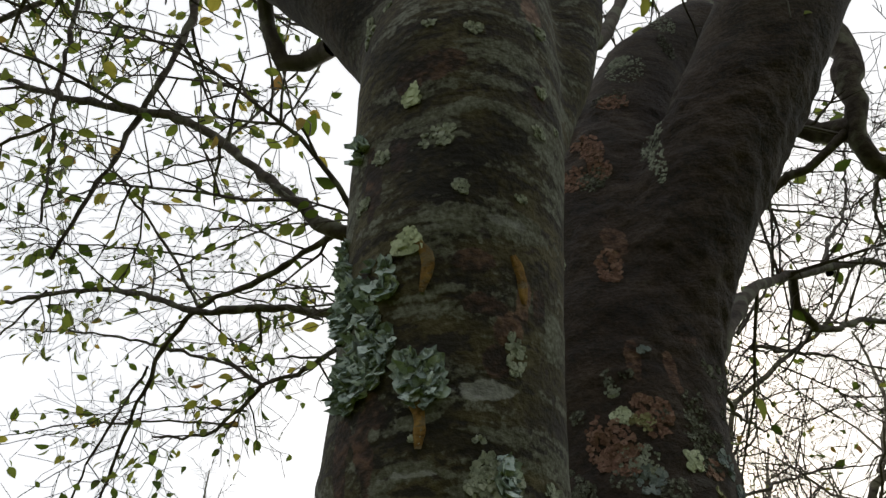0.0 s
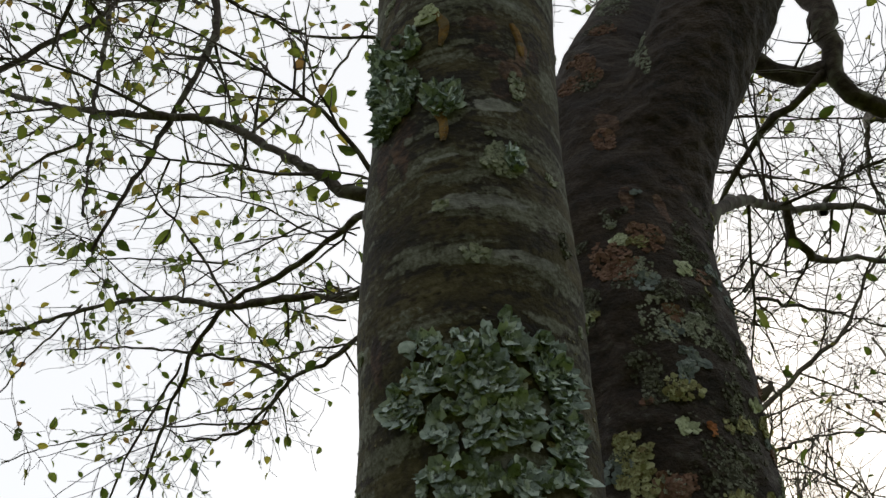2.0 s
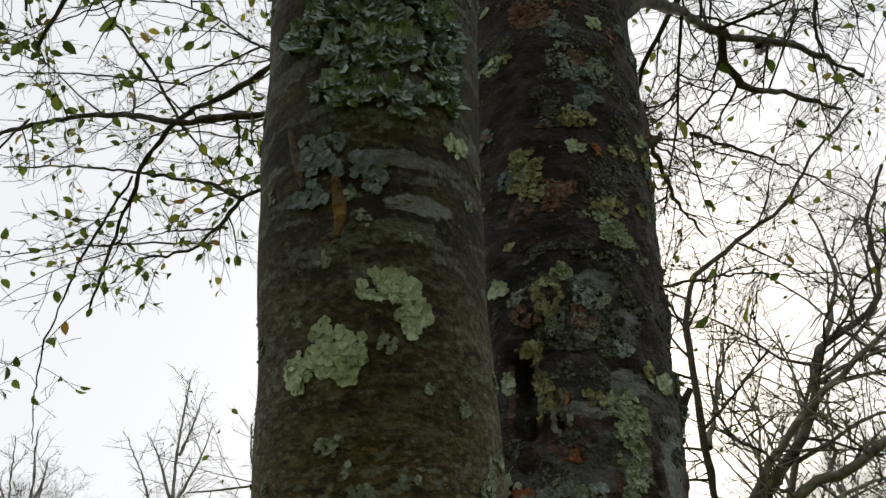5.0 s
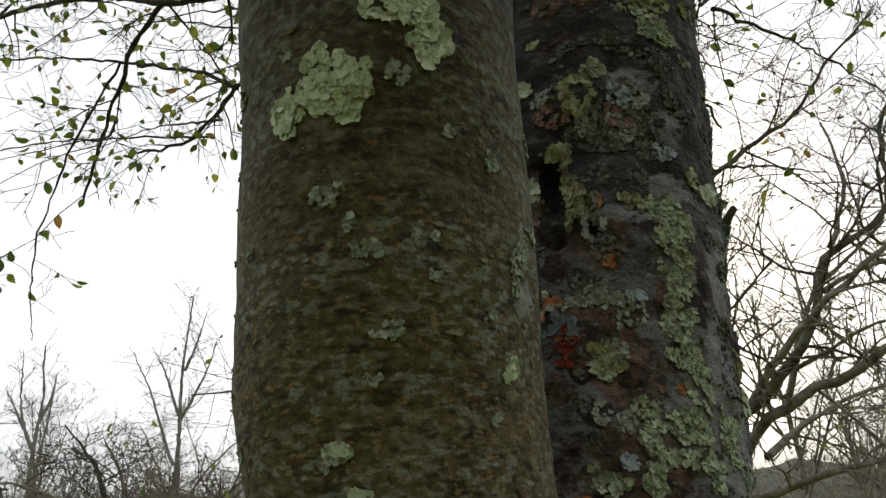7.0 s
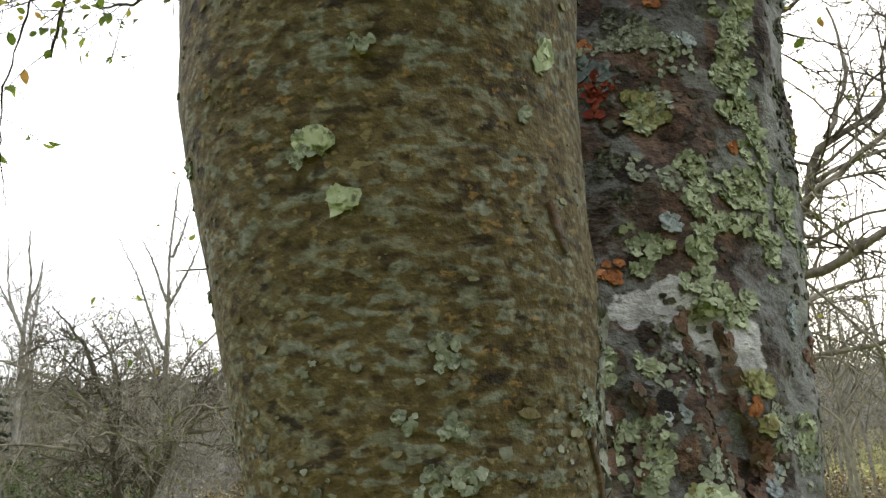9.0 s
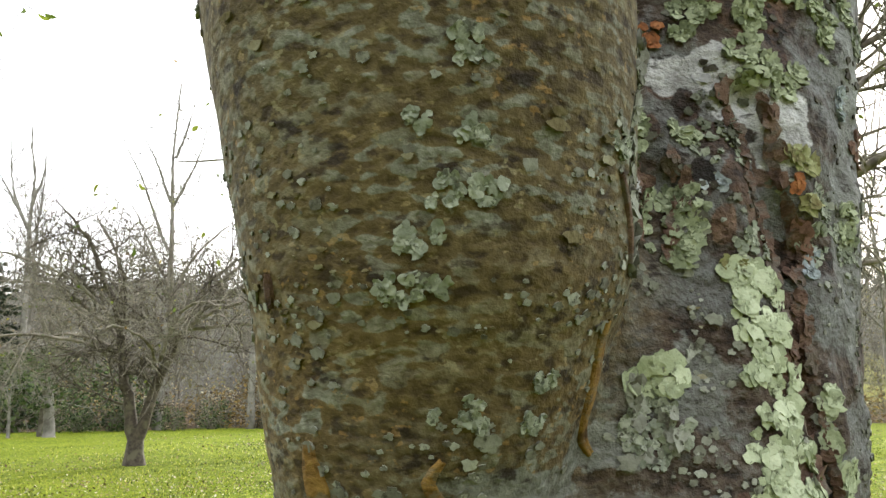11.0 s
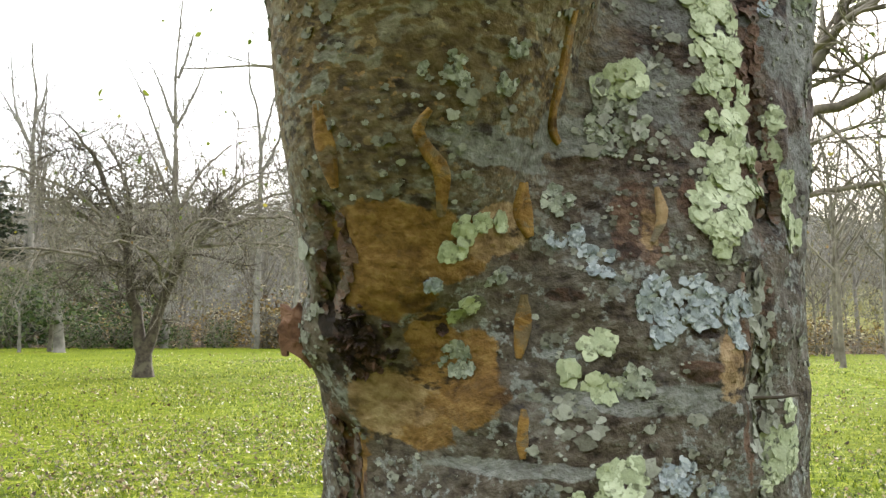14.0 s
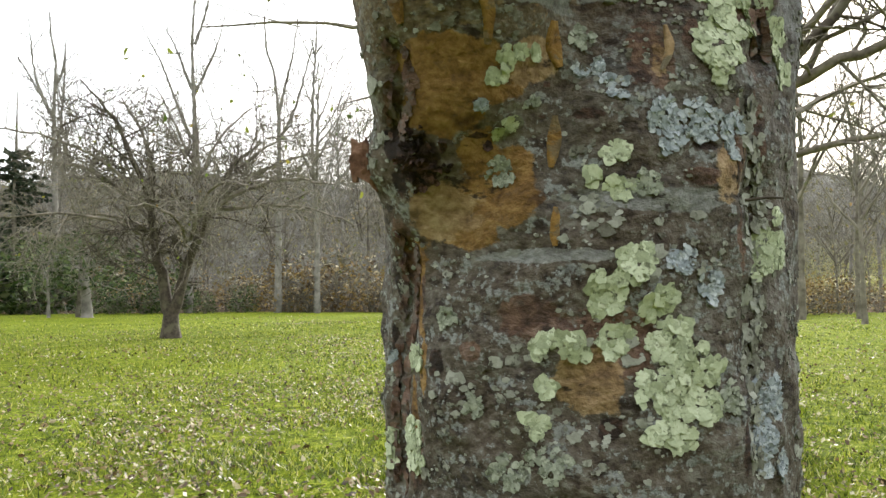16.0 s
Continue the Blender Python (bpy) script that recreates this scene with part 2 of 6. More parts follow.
BARK = bark_material()
LICHEN = {
    "G": lichen_material("pale_green_lichen", (0.23, 0.27, 0.17), (0.37, 0.425, 0.285), (0.51, 0.57, 0.41)),
    "H": lichen_material("dull_green_lichen", (0.095, 0.115, 0.065), (0.25, 0.29, 0.185), (0.42, 0.475, 0.33)),
    "B": lichen_material("blue_grey_lichen", (0.16, 0.195, 0.21), (0.28, 0.325, 0.345), (0.42, 0.465, 0.485)),
    # a dark lichen, also used in place of S to dim the rear stem
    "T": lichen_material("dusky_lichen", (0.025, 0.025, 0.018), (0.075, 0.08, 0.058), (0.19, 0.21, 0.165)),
    "S": lichen_material("grey_green_lichen", (0.13, 0.15, 0.11), (0.23, 0.26, 0.205), (0.34, 0.37, 0.30)),
    "D": lichen_material("ruffled_lichen", (0.085, 0.115, 0.10), (0.25, 0.32, 0.295), (0.46, 0.55, 0.515)),
    "E": lichen_material("slate_lichen", (0.07, 0.09, 0.09), (0.13, 0.165, 0.16), (0.22, 0.26, 0.25)),
    "Y": lichen_material("yellow_lichen", (0.11, 0.085, 0.035), (0.23, 0.24, 0.11), (0.38, 0.41, 0.24)),
    "O": lichen_material("orange_lichen", (0.15, 0.06, 0.025), (0.33, 0.13, 0.05), (0.45, 0.22, 0.10)),
    "R": lichen_material("red_lichen", (0.07, 0.012, 0.008), (0.20, 0.035, 0.02), (0.33, 0.10, 0.06)),
    "P": lichen_material("rusty_pink_lichen", (0.085, 0.045, 0.032), (0.16, 0.092, 0.066), (0.25, 0.165, 0.125)),
    "W": lichen_material("white_lichen", (0.25, 0.255, 0.26), (0.40, 0.41, 0.42), (0.54, 0.55, 0.57)),
}
OCHRE = crust_material("ochre_bark", (0.05, 0.026, 0.007), (0.165, 0.092, 0.020), (0.27, 0.165, 0.045), 60, over=(0.19, 0.15, 0.085))
TAN = crust_material("tan_bare_wood", (0.12, 0.075, 0.035), (0.27, 0.185, 0.095), (0.38, 0.28, 0.17), 38, over=(0.22, 0.20, 0.15))
CANKER = crust_material("canker_wood", (0.012, 0.008, 0.006), (0.035, 0.02, 0.014), (0.13, 0.07, 0.05), 70, 0.9, 0.008)
FLECK = lichen_material("fleck_lichen", (0.07, 0.067, 0.05), (0.19, 0.20, 0.165), (0.33, 0.35, 0.305))
# dimmed copy of the fleck lichen: shade of the upper rear stem in its colour
DIM_FLECK = lichen_material("dimmed_fleck", (0.022, 0.017, 0.011), (0.055, 0.05, 0.036), (0.14, 0.145, 0.12))
DASH = lichen_material("dash_bark", (0.07, 0.055, 0.025), (0.15, 0.13, 0.07), (0.24, 0.235, 0.165))
FLAKE = crust_material("flake_bark", (0.045, 0.022, 0.012), (0.13, 0.066, 0.038), (0.23, 0.135, 0.09), 55)
RUSTY = crust_material("rusty_bark", (0.035, 0.02, 0.014), (0.10, 0.058, 0.04), (0.17, 0.115, 0.085), 60, over=(0.15, 0.13, 0.11))
TWIG = wood_material("twig_bark", (0.026, 0.020, 0.016), (0.075, 0.062, 0.05), 40, (0.13, 0.135, 0.10))
ORCHARD = wood_material("orchard_bark", (0.032, 0.026, 0.019), (0.095, 0.08, 0.06), 14, (0.12, 0.115, 0.075))
# lighter copy of the orchard bark, with the sun's glint on twigs painted in
SUNLIT_LIMB = wood_material("sunlit_limb_bark", (0.085, 0.074, 0.060), (0.26, 0.235, 0.195), 10, (0.17, 0.165, 0.11))
PALE = wood_material("pale_bark", (0.10, 0.095, 0.082), (0.24, 0.23, 0.205), 3)
# thicket bark paled and greyed: the air's haze put into the colour
HAZY = wood_material("far_bark_with_haze", (0.085, 0.080, 0.068), (0.235, 0.230, 0.210), 1.5)
BROWNISH = wood_material("thicket_bark", (0.070, 0.063, 0.048), (0.20, 0.185, 0.145), 3)
GREENS = ((0.0, (0.05, 0.085, 0.012)), (0.4, (0.11, 0.16, 0.025)), (0.75, (0.20, 0.24, 0.04)), (0.93, (0.34, 0.30, 0.05)), (1.0, (0.22, 0.12, 0.04)))
LEAF = leaf_material("leaf", GREENS, True)
LEAVES = leaf_material("leaves", GREENS)
EVERGREEN = leaf_material("evergreen_leaf", ((0.0, (0.010, 0.022, 0.007)), (0.5, (0.038, 0.070, 0.020)), (0.85, (0.10, 0.14, 0.05)), (1.0, (0.20, 0.23, 0.11))), False, 0.25)
NEEDLES = leaf_material("needles", ((0.0, (0.012, 0.022, 0.012)), (1.0, (0.035, 0.055, 0.03))), False, 0.15)
# the palest stops are pale leaves and painted glints alike
DRY = leaf_material("dry_leaf", ((0.0, (0.025, 0.016, 0.008)), (0.3, (0.085, 0.052, 0.022)), (0.55, (0.22, 0.155, 0.07)), (0.78, (0.33, 0.27, 0.15)), (0.93, (0.46, 0.42, 0.28)), (1.0, (0.6, 0.58, 0.46))), False, 0.25, 0.5, 0.38)
GOLDEN = leaf_material("golden_leaf", ((0.0, (0.08, 0.055, 0.018)), (0.6, (0.19, 0.135, 0.045)), (1.0, (0.32, 0.23, 0.075))), False, 0.45)
BRUSH_LEAF = leaf_material("thicket_leaf", ((0.0, (0.05, 0.05, 0.025)), (0.45, (0.12, 0.12, 0.055)), (0.75, (0.20, 0.185, 0.075)), (0.92, (0.30, 0.27, 0.12)), (1.0, (0.30, 0.20, 0.09))), False, 0.5)
BLADES = leaf_material("grass_blade", ((0.0, (0.022, 0.038, 0.003)), (0.25, (0.050, 0.085, 0.006)), (0.5, (0.118, 0.175, 0.010)), (0.8, (0.265, 0.315, 0.020)), (0.94, (0.48, 0.47, 0.10)), (1.0, (0.58, 0.56, 0.34))), False, 0.45, 0.5, 0.25)


def ground_material():
    m, nt, b = shader("lawn_and_litter", 0.95, 0.05)
    g1, g2, g3 = noise_tex(nt, 0.35, 4), noise_tex(nt, 9, 5, None, 0.7, 4.0), noise_tex(nt, 42, 4, None, 0.75, 8.0)
    lawn = ramp(nt, mixed(nt, 0.5, g2, g3), (0.40, (0.022, 0.030, 0.003)), (0.47, (0.070, 0.104, 0.007)), (0.54, (0.160, 0.208, 0.012)), (0.62, (0.33, 0.35, 0.06)))
    lawn = mixed(nt, ramp(nt, g1, (0.4, 0.0), (0.65, 0.45)), lawn, (0.185, 0.215, 0.018))
    litter = ramp(nt, mixed(nt, 0.5, g2, noise_tex(nt, 1.3, 4, None, 0.6, 14.0)), (0.38, (0.018, 0.013, 0.008)), (0.5, (0.07, 0.048, 0.028)), (0.64, (0.17, 0.12, 0.07)))
    a = nt.nodes.new("ShaderNodeAttribute")
    a.attribute_name = "litter"
    brush = nt.nodes.new("ShaderNodeAttribute")
    brush.attribute_name = "brush"
    # far slope, its colours greyed to hold the haze of distance
    woods = ramp(nt, noise_tex(nt, 0.9, 6, None, 0.75, 24.0), (0.40, (0.045, 0.042, 0.033)), (0.5, (0.105, 0.102, 0.088)), (0.60, (0.18, 0.18, 0.162)))
    meadow = nt.nodes.new("ShaderNodeAttribute")
    meadow.attribute_name = "meadow"
    woods = mixed(nt, meadow.outputs["Fac"], woods, mixed(nt, g1, (0.20, 0.21, 0.05), (0.36, 0.36, 0.13)))
    col = mixed(nt, brush.outputs["Fac"], mixed(nt, a.outputs["Fac"], lawn, litter), woods)
    nt.links.new(col, b.inputs["Base Color"])
    bumped(nt, b, (g2, 0.05), (g3, 0.02))
    return m


LAWN = ground_material()


# ---- builders ----
def mesh_of(name, verts, faces, material, smooth=True):
    """A mesh from an array of places and an array of faces with equal corner counts."""
    verts, faces = np.asarray(verts, np.float32), np.asarray(faces, np.int32)
    me = bpy.data.meshes.new(name)
    me.vertices.add(len(verts))
    me.vertices.foreach_set("co", verts.ravel())
    me.loops.add(faces.size)
    me.loops.foreach_set("vertex_index", faces.ravel())
    me.polygons.add(len(faces))
    me.polygons.foreach_set("loop_start", np.arange(0, faces.size, faces.shape[1], dtype=np.int32))
    me.polygons.foreach_set("use_smooth", np.full(len(faces), smooth))
    me.update(calc_edges=True)
    me.validate()
    me.materials.append(material)
    return me


def hang(name, me, parent, label="", shift=None):
    """Links a mesh as a part of parent; shift: where the thing's base lies, for meshes made in world places."""
    ob = new(name, me)
    ob.parent = parent
    if shift is not None:
        ob.matrix_parent_inverse = Matrix.Translation(-Vector(shift))
    return tagged(ob, label)


class Wood:
    """Gathers tapered tubes for one mesh."""

    def __init__(self, seed):
        self.verts, self.faces, self.count, self.rng = [], [], 0, random.Random(seed)

    def tube(self, pts, rad, sides):
        pts, rad = np.asarray(pts, float), np.asarray(rad, float)
        tan = np.gradient(pts, axis=0)
        tan /= np.linalg.norm(tan, axis=1, keepdims=True) + 1e-9
        ref = np.array([0.31, 0.17, 0.93]) if abs(tan[0] @ np.array([0.31, 0.17, 0.93])) < 0.85 else np.array([0.9, -0.3, 0.2])
        u = np.cross(tan, ref)
        u /= np.linalg.norm(u, axis=1, keepdims=True) + 1e-9
        v = np.cross(tan, u)
        a = np.arange(sides) * 2 * math.pi / sides
        ring = pts[:, None] + rad[:, None, None] * (np.cos(a)[None, :, None] * u[:, None] + np.sin(a)[None, :, None] * v[:, None])
        n, k = len(pts), np.arange(sides)
        i = (np.arange(n - 1)[:, None] * sides + k[None]).ravel()
        j = (np.arange(n - 1)[:, None] * sides + (k[None] + 1) % sides).ravel()
        self.faces.append(np.stack([i, j, j + sides, i + sides], 1) + self.count)
        self.verts.append(ring.reshape(-1, 3))
        self.count += n * sides

    def ribbon(self, pts, wide):
        pts = np.asarray(pts, float)
        side = unit(np.cross(pts[-1] - pts[0], [self.rng.gauss(0, 1) for _ in range(3)])) * wide
        taper = np.linspace(1, 0.35, len(pts))[:, None]
        self.verts.append(np.stack([pts - side * taper, pts + side * taper], 1).reshape(-1, 3))
        i = np.arange(len(pts) - 1) * 2 + self.count
        self.faces.append(np.stack([i, i + 1, i + 3, i + 2], 1))
        self.count += 2 * len(pts)

    def mesh(self, name, material):
        return mesh_of(name, np.concatenate(self.verts), np.concatenate(self.faces), material)


def curve(pts, step, wobble=0.0, rng=None):
    """A smooth path through pts, about step long between its points."""
    p = np.array(pts, float)
    p = np.concatenate([[2 * p[0] - p[1]], p, [2 * p[-1] - p[-2]]])
    out = []
    for a, b, c, d in zip(p, p[1:], p[2:], p[3:]):
        n = max(1, int(np.linalg.norm(c - b) / step))
        for t in np.arange(n) / n:
            out.append(0.5 * (2 * b + (c - a) * t + (2 * a - 5 * b + 4 * c - d) * t * t + (3 * b - a - 3 * c + d) * t ** 3))
    out.append(p[-2])
    out = np.array(out)
    if wobble:
        out[1:-1] += np.array([[rng.gauss(0, wobble) for _ in range(3)] for _ in out[1:-1]])
    return out


def unit(v):
    return v / (math.sqrt(v[0] * v[0] + v[1] * v[1] + v[2] * v[2]) + 1e-9)


def sprout(wood, leaves, p, d, length, r, level, style):
    """A twig from p along d, with its own side twigs and leaves. style: wander, rise, dens, leafy, size, thin, spread."""
    rng = wood.rng
    n = 5 if level else (3 if style.get("fine") else 4)
    pts, step, d = [p], length / (n - 1), unit(d)
    for _ in range(n - 1):
        d = unit(d + np.array([rng.gauss(0, style["wander"]) for _ in range(3)]) + np.array([0, 0, style["rise"]]))
        pts.append(pts[-1] + d * step)
    rad = np.linspace(r, max(r * 0.4, style["thin"]), n)
    if level == 0 and style.get("fine"):
        wood.ribbon(pts, r)
    else:
        wood.tube(pts, rad, 5 if r > 0.008 else 3)
    if level:
        for _ in range(max(1, int(length * style["dens"] + rng.random()))):
            f = rng.uniform(0.15, 0.97) * (n - 1)
            i = min(int(f), n - 2)
            q = pts[i] + (pts[i + 1] - pts[i]) * (f - i)
            ax = unit(pts[i + 1] - pts[i])
            side = unit(np.cross(ax, [rng.gauss(0, 1) for _ in range(3)]))
            c = rng.uniform(0.35, 0.85) * style["spread"]
            sprout(wood, leaves, q, ax * (1 - c) + side * c, length * rng.uniform(0.3, 0.62), max(r * 0.55, style["thin"]), level - 1, style)
    if leaves is not None:
        for _ in range(int(style["leafy"] * length + rng.random())):
            i = rng.randrange(1, n)
            leaves.append((pts[i], unit(d * 0.5 + np.array([rng.gauss(0, 0.5), rng.gauss(0, 0.5), rng.gauss(-0.35, 0.4)])), style["size"] * rng.uniform(0.55, 1.15)))


def clothe(wood, leaves, pts, rad, per_metre, reach, level, style, start=0.0):
    """Side branches along a limb."""
    rng = wood.rng
    for i in range(len(pts) - 1):
        seg = pts[i + 1] - pts[i]
        length = np.linalg.norm(seg)
        if i / (len(pts) - 1) < start:
            continue
        for _ in range(int(length * per_metre + rng.random())):
            ax = seg / length
            side = unit(np.cross(ax, [rng.gauss(0, 1) for _ in range(3)]))
            c = rng.uniform(0.4, 0.9) * style["spread"]
            r = min(rad[i] * 0.45, 0.012 * reach + 0.002)
            sprout(wood, leaves, pts[i] + seg * rng.random(), ax * (1 - c) + side * c, reach * rng.uniform(0.35, 1.0), max(r, style["thin"]), level, style)


def leaf_shape():
    """A folded, pointed leaf, 1 long, along x; 3 by 5 points."""
    v = []
    for s, w, lift in ((0.0, 0.02, 0.0), (0.22, 0.24, 0.02), (0.5, 0.29, 0.035), (0.78, 0.19, 0.01), (1.0, 0.01, -0.06)):
        for a in (-1, 0, 1):
            v.append((s, a * w, lift + abs(a) * w * 0.35))
    f = [(r * 3 + c, r * 3 + c + 1, r * 3 + c + 4, r * 3 + c + 3) for r in range(4) for c in range(2)]
    return np.array(v), np.array(f)


LEAF_V, LEAF_F = leaf_shape()


def turn_of(d, rng):
    x = unit(np.asarray(d, float))
    y = unit(np.cross(x, [rng.gauss(0, 1) for _ in range(3)]))
    return np.stack([x, y, np.cross(x, y)], 1)


def leaf_mesh(name, leaves, material, seed=1):
    """All the given leaves in one mesh."""
    rng = random.Random(seed)
    v, f = [], []
    for k, (p, d, s) in enumerate(leaves):
        v.append((LEAF_V * s) @ turn_of(d, rng).T + p)
        f.append(LEAF_F + k * len(LEAF_V))
    return mesh_of(name, np.concatenate(v), np.concatenate(f), material)


# ---- the trunk's shape: tapered limbs melted together, with lumps, knots and grooves ----
def hash3(ix, iy, iz, seed):
    n = (ix * 374761393 + iy * 668265263 + iz * 1274126177 + seed * 1442695041) & 0x7FFFFFFF
    n = ((n ^ (n >> 13)) * 1274126177) & 0x7FFFFFFF
    return ((n ^ (n >> 16)) & 0xFFFF) / 65535.0


def vnoise(p, scale, seed=0):
    """Smooth value noise from -1 to 1 at the points p (n, 3); scale may be a triple."""
    q = p * np.asarray(scale, float)
    b = np.floor(q).astype(np.int64)
    w = q - b
    w = w * w * (3 - 2 * w)
    out = 0.0
    for dx in (0, 1):
        for dy in (0, 1):
            for dz in (0, 1):
                k = (w[:, 0] if dx else 1 - w[:, 0]) * (w[:, 1] if dy else 1 - w[:, 1]) * (w[:, 2] if dz else 1 - w[:, 2])
                out = out + k * hash3(b[:, 0] + dx, b[:, 1] + dy, b[:, 2] + dz, seed)
    return out * 2 - 1


def tube_dist(p, pts, rad):
    best = np.full(len(p), 1.0)
    lo, hi = p[:, 2].min() - 0.45, p[:, 2].max() + 0.45
    for (a, ra), (b, rb) in zip(zip(pts, rad), zip(pts[1:], rad[1:])):
        if max(a[2], b[2]) < lo or min(a[2], b[2]) > hi:
            continue
        a, b = np.array(a), np.array(b)
        ab = b - a
        t = np.clip((p - a) @ ab / (ab @ ab), 0, 1)
        q = p - a - t[:, None] * ab
        best = np.minimum(best, np.sqrt(np.einsum("ij,ij->i", q, q)) - (ra + (rb - ra) * t))
    return best


def smin(a, b, k):
    h = np.clip(0.5 + 0.5 * (b - a) / k, 0, 1)
    return b + (a - b) * h - k * h * (1 - h)


# the rear stem carries the stump; the front stem leaves it at about a metre's height
REAR = ([(0.115, 0.645, -0.1), (0.12, 0.64, 0.2), (0.122, 0.639, 0.5), (0.114, 0.633, 0.8), (0.121, 0.627, 0.95), (0.142, 0.634, 1.1), (0.178, 0.642, 1.3),
         (0.206, 0.64, 1.5), (0.232, 0.626, 1.75), (0.252, 0.622, 2.0), (0.278, 0.618, 2.25)],
        [0.26, 0.18, 0.162, 0.163, 0.16, 0.152, 0.145, 0.138, 0.134, 0.14, 0.122])
FRONT = ([(-0.03, 0.61, 0.55), (-0.012, 0.574, 0.8), (0.012, 0.514, 0.95), (0.022, 0.478, 1.1), (0.003, 0.429, 1.3), (0.003, 0.347, 1.5), (0.01, 0.266, 1.75),
          (0.026, 0.216, 2.0), (0.055, 0.15, 2.3), (0.075, 0.14, 2.6), (0.10, 0.2, 3.08)],
         [0.02, 0.025, 0.065, 0.096, 0.107, 0.099, 0.098, 0.097, 0.1, 0.085, 0.06])
LIMB_LEFT = ([(0.045, 0.16, 2.33), (-0.06, 0.15, 2.47), (-0.17, 0.18, 2.62), (-0.34, 0.24, 2.86)], [0.07, 0.06, 0.056, 0.05])
LIMB_RIGHT = ([(0.29, 0.605, 2.1), (0.345, 0.59, 2.27), (0.372, 0.58, 2.38), (0.487, 0.55, 2.58), (0.572, 0.52, 2.71), (0.665, 0.48, 2.88), (0.755, 0.455, 3.03), (0.82, 0.44, 3.15)], [0.09, 0.08, 0.096, 0.103, 0.108, 0.112, 0.11, 0.1])
LIMB_BACK = ([(0.245, 0.63, 2.15), (0.282, 0.65, 2.35), (0.322, 0.66, 2.547), (0.402, 0.69, 2.815), (0.485, 0.71, 2.984), (0.641, 0.74, 3.154)], [0.128, 0.13, 0.123, 0.1, 0.094, 0.087])
LIMB_SPUR = ([(0.12, 0.19, 2.2), (0.136, 0.19, 2.265), (0.162, 0.19, 2.359), (0.189, 0.19, 2.462), (0.226, 0.2, 2.584)], [0.014, 0.03, 0.039, 0.039, 0.03])
KNOTS = (((0.343, 0.635, 1.515), 0.016), ((-0.036, 0.53, 0.895), 0.02), ((-0.104, 0.43, 1.31), 0.006), ((0.34, 0.64, 1.93), 0.018), ((-0.062, 0.24, 1.93), 0.018))
# open cracks in the bark: paths and half-widths
CRACKS = (
    ([(0.153, 0.520, 1.524), (0.151, 0.515, 1.486), (0.147, 0.520, 1.459)], 0.016),
    ([(0.097, 0.43, 1.18), (0.107, 0.432, 1.12), (0.113, 0.44, 1.08)], 0.0035),
    ([(0.203, 0.498, 1.103), (0.205, 0.494, 1.070), (0.208, 0.494, 1.037), (0.212, 0.497, 1.005), (0.214, 0.504, 0.968)], 0.0085),
    ([(0.201, 0.485, 0.929), (0.204, 0.488, 0.899), (0.209, 0.497, 0.862), (0.207, 0.497, 0.8), (0.205, 0.494, 0.69)], 0.0055),
    ([(-0.030, 0.527, 0.834), (-0.028, 0.540, 0.802), (-0.033, 0.550, 0.769), (-0.037, 0.559, 0.718), (-0.036, 0.565, 0.660)], 0.011),
    ([(0.132, 0.481, 1.146), (0.138, 0.483, 1.127), (0.129, 0.476, 1.102)], 0.0085),
    ([(0.187, 0.492, 1.185), (0.192, 0.492, 1.162), (0.197, 0.492, 1.129), (0.210, 0.501, 1.097)], 0.010),
    ([(-0.032, 0.461, 0.953), (-0.029, 0.470, 0.931), (-0.034, 0.492, 0.908)], 0.0085),
    ([(0.121, 0.474, 1.032), (0.123, 0.472, 0.998)], 0.0055),
    ([(0.181, 0.503, 1.489), (0.181, 0.505, 1.449)], 0.006),
)


def share_of(front, rear):
    return np.clip(0.5 + (front - rear) / 0.06, 0, 1)


def rear_share(p):
    """1 on the rear stem and the stump's far side, 0 on the front stem."""
    return share_of(tube_dist(p, *FRONT), tube_dist(p, *REAR))


def limb_dim_share(p):
    """1 on the limbs above the fork; up the rear stem too, as painted shade."""
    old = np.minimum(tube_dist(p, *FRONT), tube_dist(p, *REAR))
    dimmed = np.minimum(np.minimum(tube_dist(p, *LIMB_LEFT), tube_dist(p, *LIMB_RIGHT)), tube_dist(p, *LIMB_BACK) + 0.03)
    # darkens the rear stem's top, which the crown overhangs
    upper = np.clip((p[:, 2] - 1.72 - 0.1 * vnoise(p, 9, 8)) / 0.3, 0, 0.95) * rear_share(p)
    return np.maximum(np.clip(0.5 + (old - dimmed) / 0.08, 0, 1), upper)


def base_field(p, shares=False):
    rear, front = tube_dist(p, *REAR), tube_dist(p, *FRONT)
    d = smin(rear, front, 0.016)
    for pts, rad in (LIMB_LEFT, LIMB_RIGHT, LIMB_BACK, LIMB_SPUR):
        if p[:, 2].max() > pts[0][2] - 0.2:
            d = smin(d, tube_dist(p, pts, rad), 0.02)
    for c, r in KNOTS:
        d = smin(d, np.linalg.norm(p - np.array(c), axis=1) - r, 0.015)
    return (d, share_of(front, rear)) if shares else d


def field(p):
    d, m = base_field(p, True)
    d = d - 0.004 * vnoise(p, 11, 1) - 0.0012 * vnoise(p, (26, 26, 40), 2) * (0.6 + 0.4 * m)
    d = d - m * (0.005 * vnoise(p, (40, 40, 22), 3) + 0.003 * vnoise(p, 75, 4)) - 0.0006 * vnoise(p, 80, 6)
    for pts, w in CRACKS:
        if p[:, 2].max() > pts[-1][2] - 0.05 and p[:, 2].min() < pts[0][2] + 0.05:
            c = tube_dist(p, pts, [w] * len(pts)) + 0.002 * vnoise(p, 60, 5)
            d = -smin(-d, c, 0.006)
    return d


GRID = {}


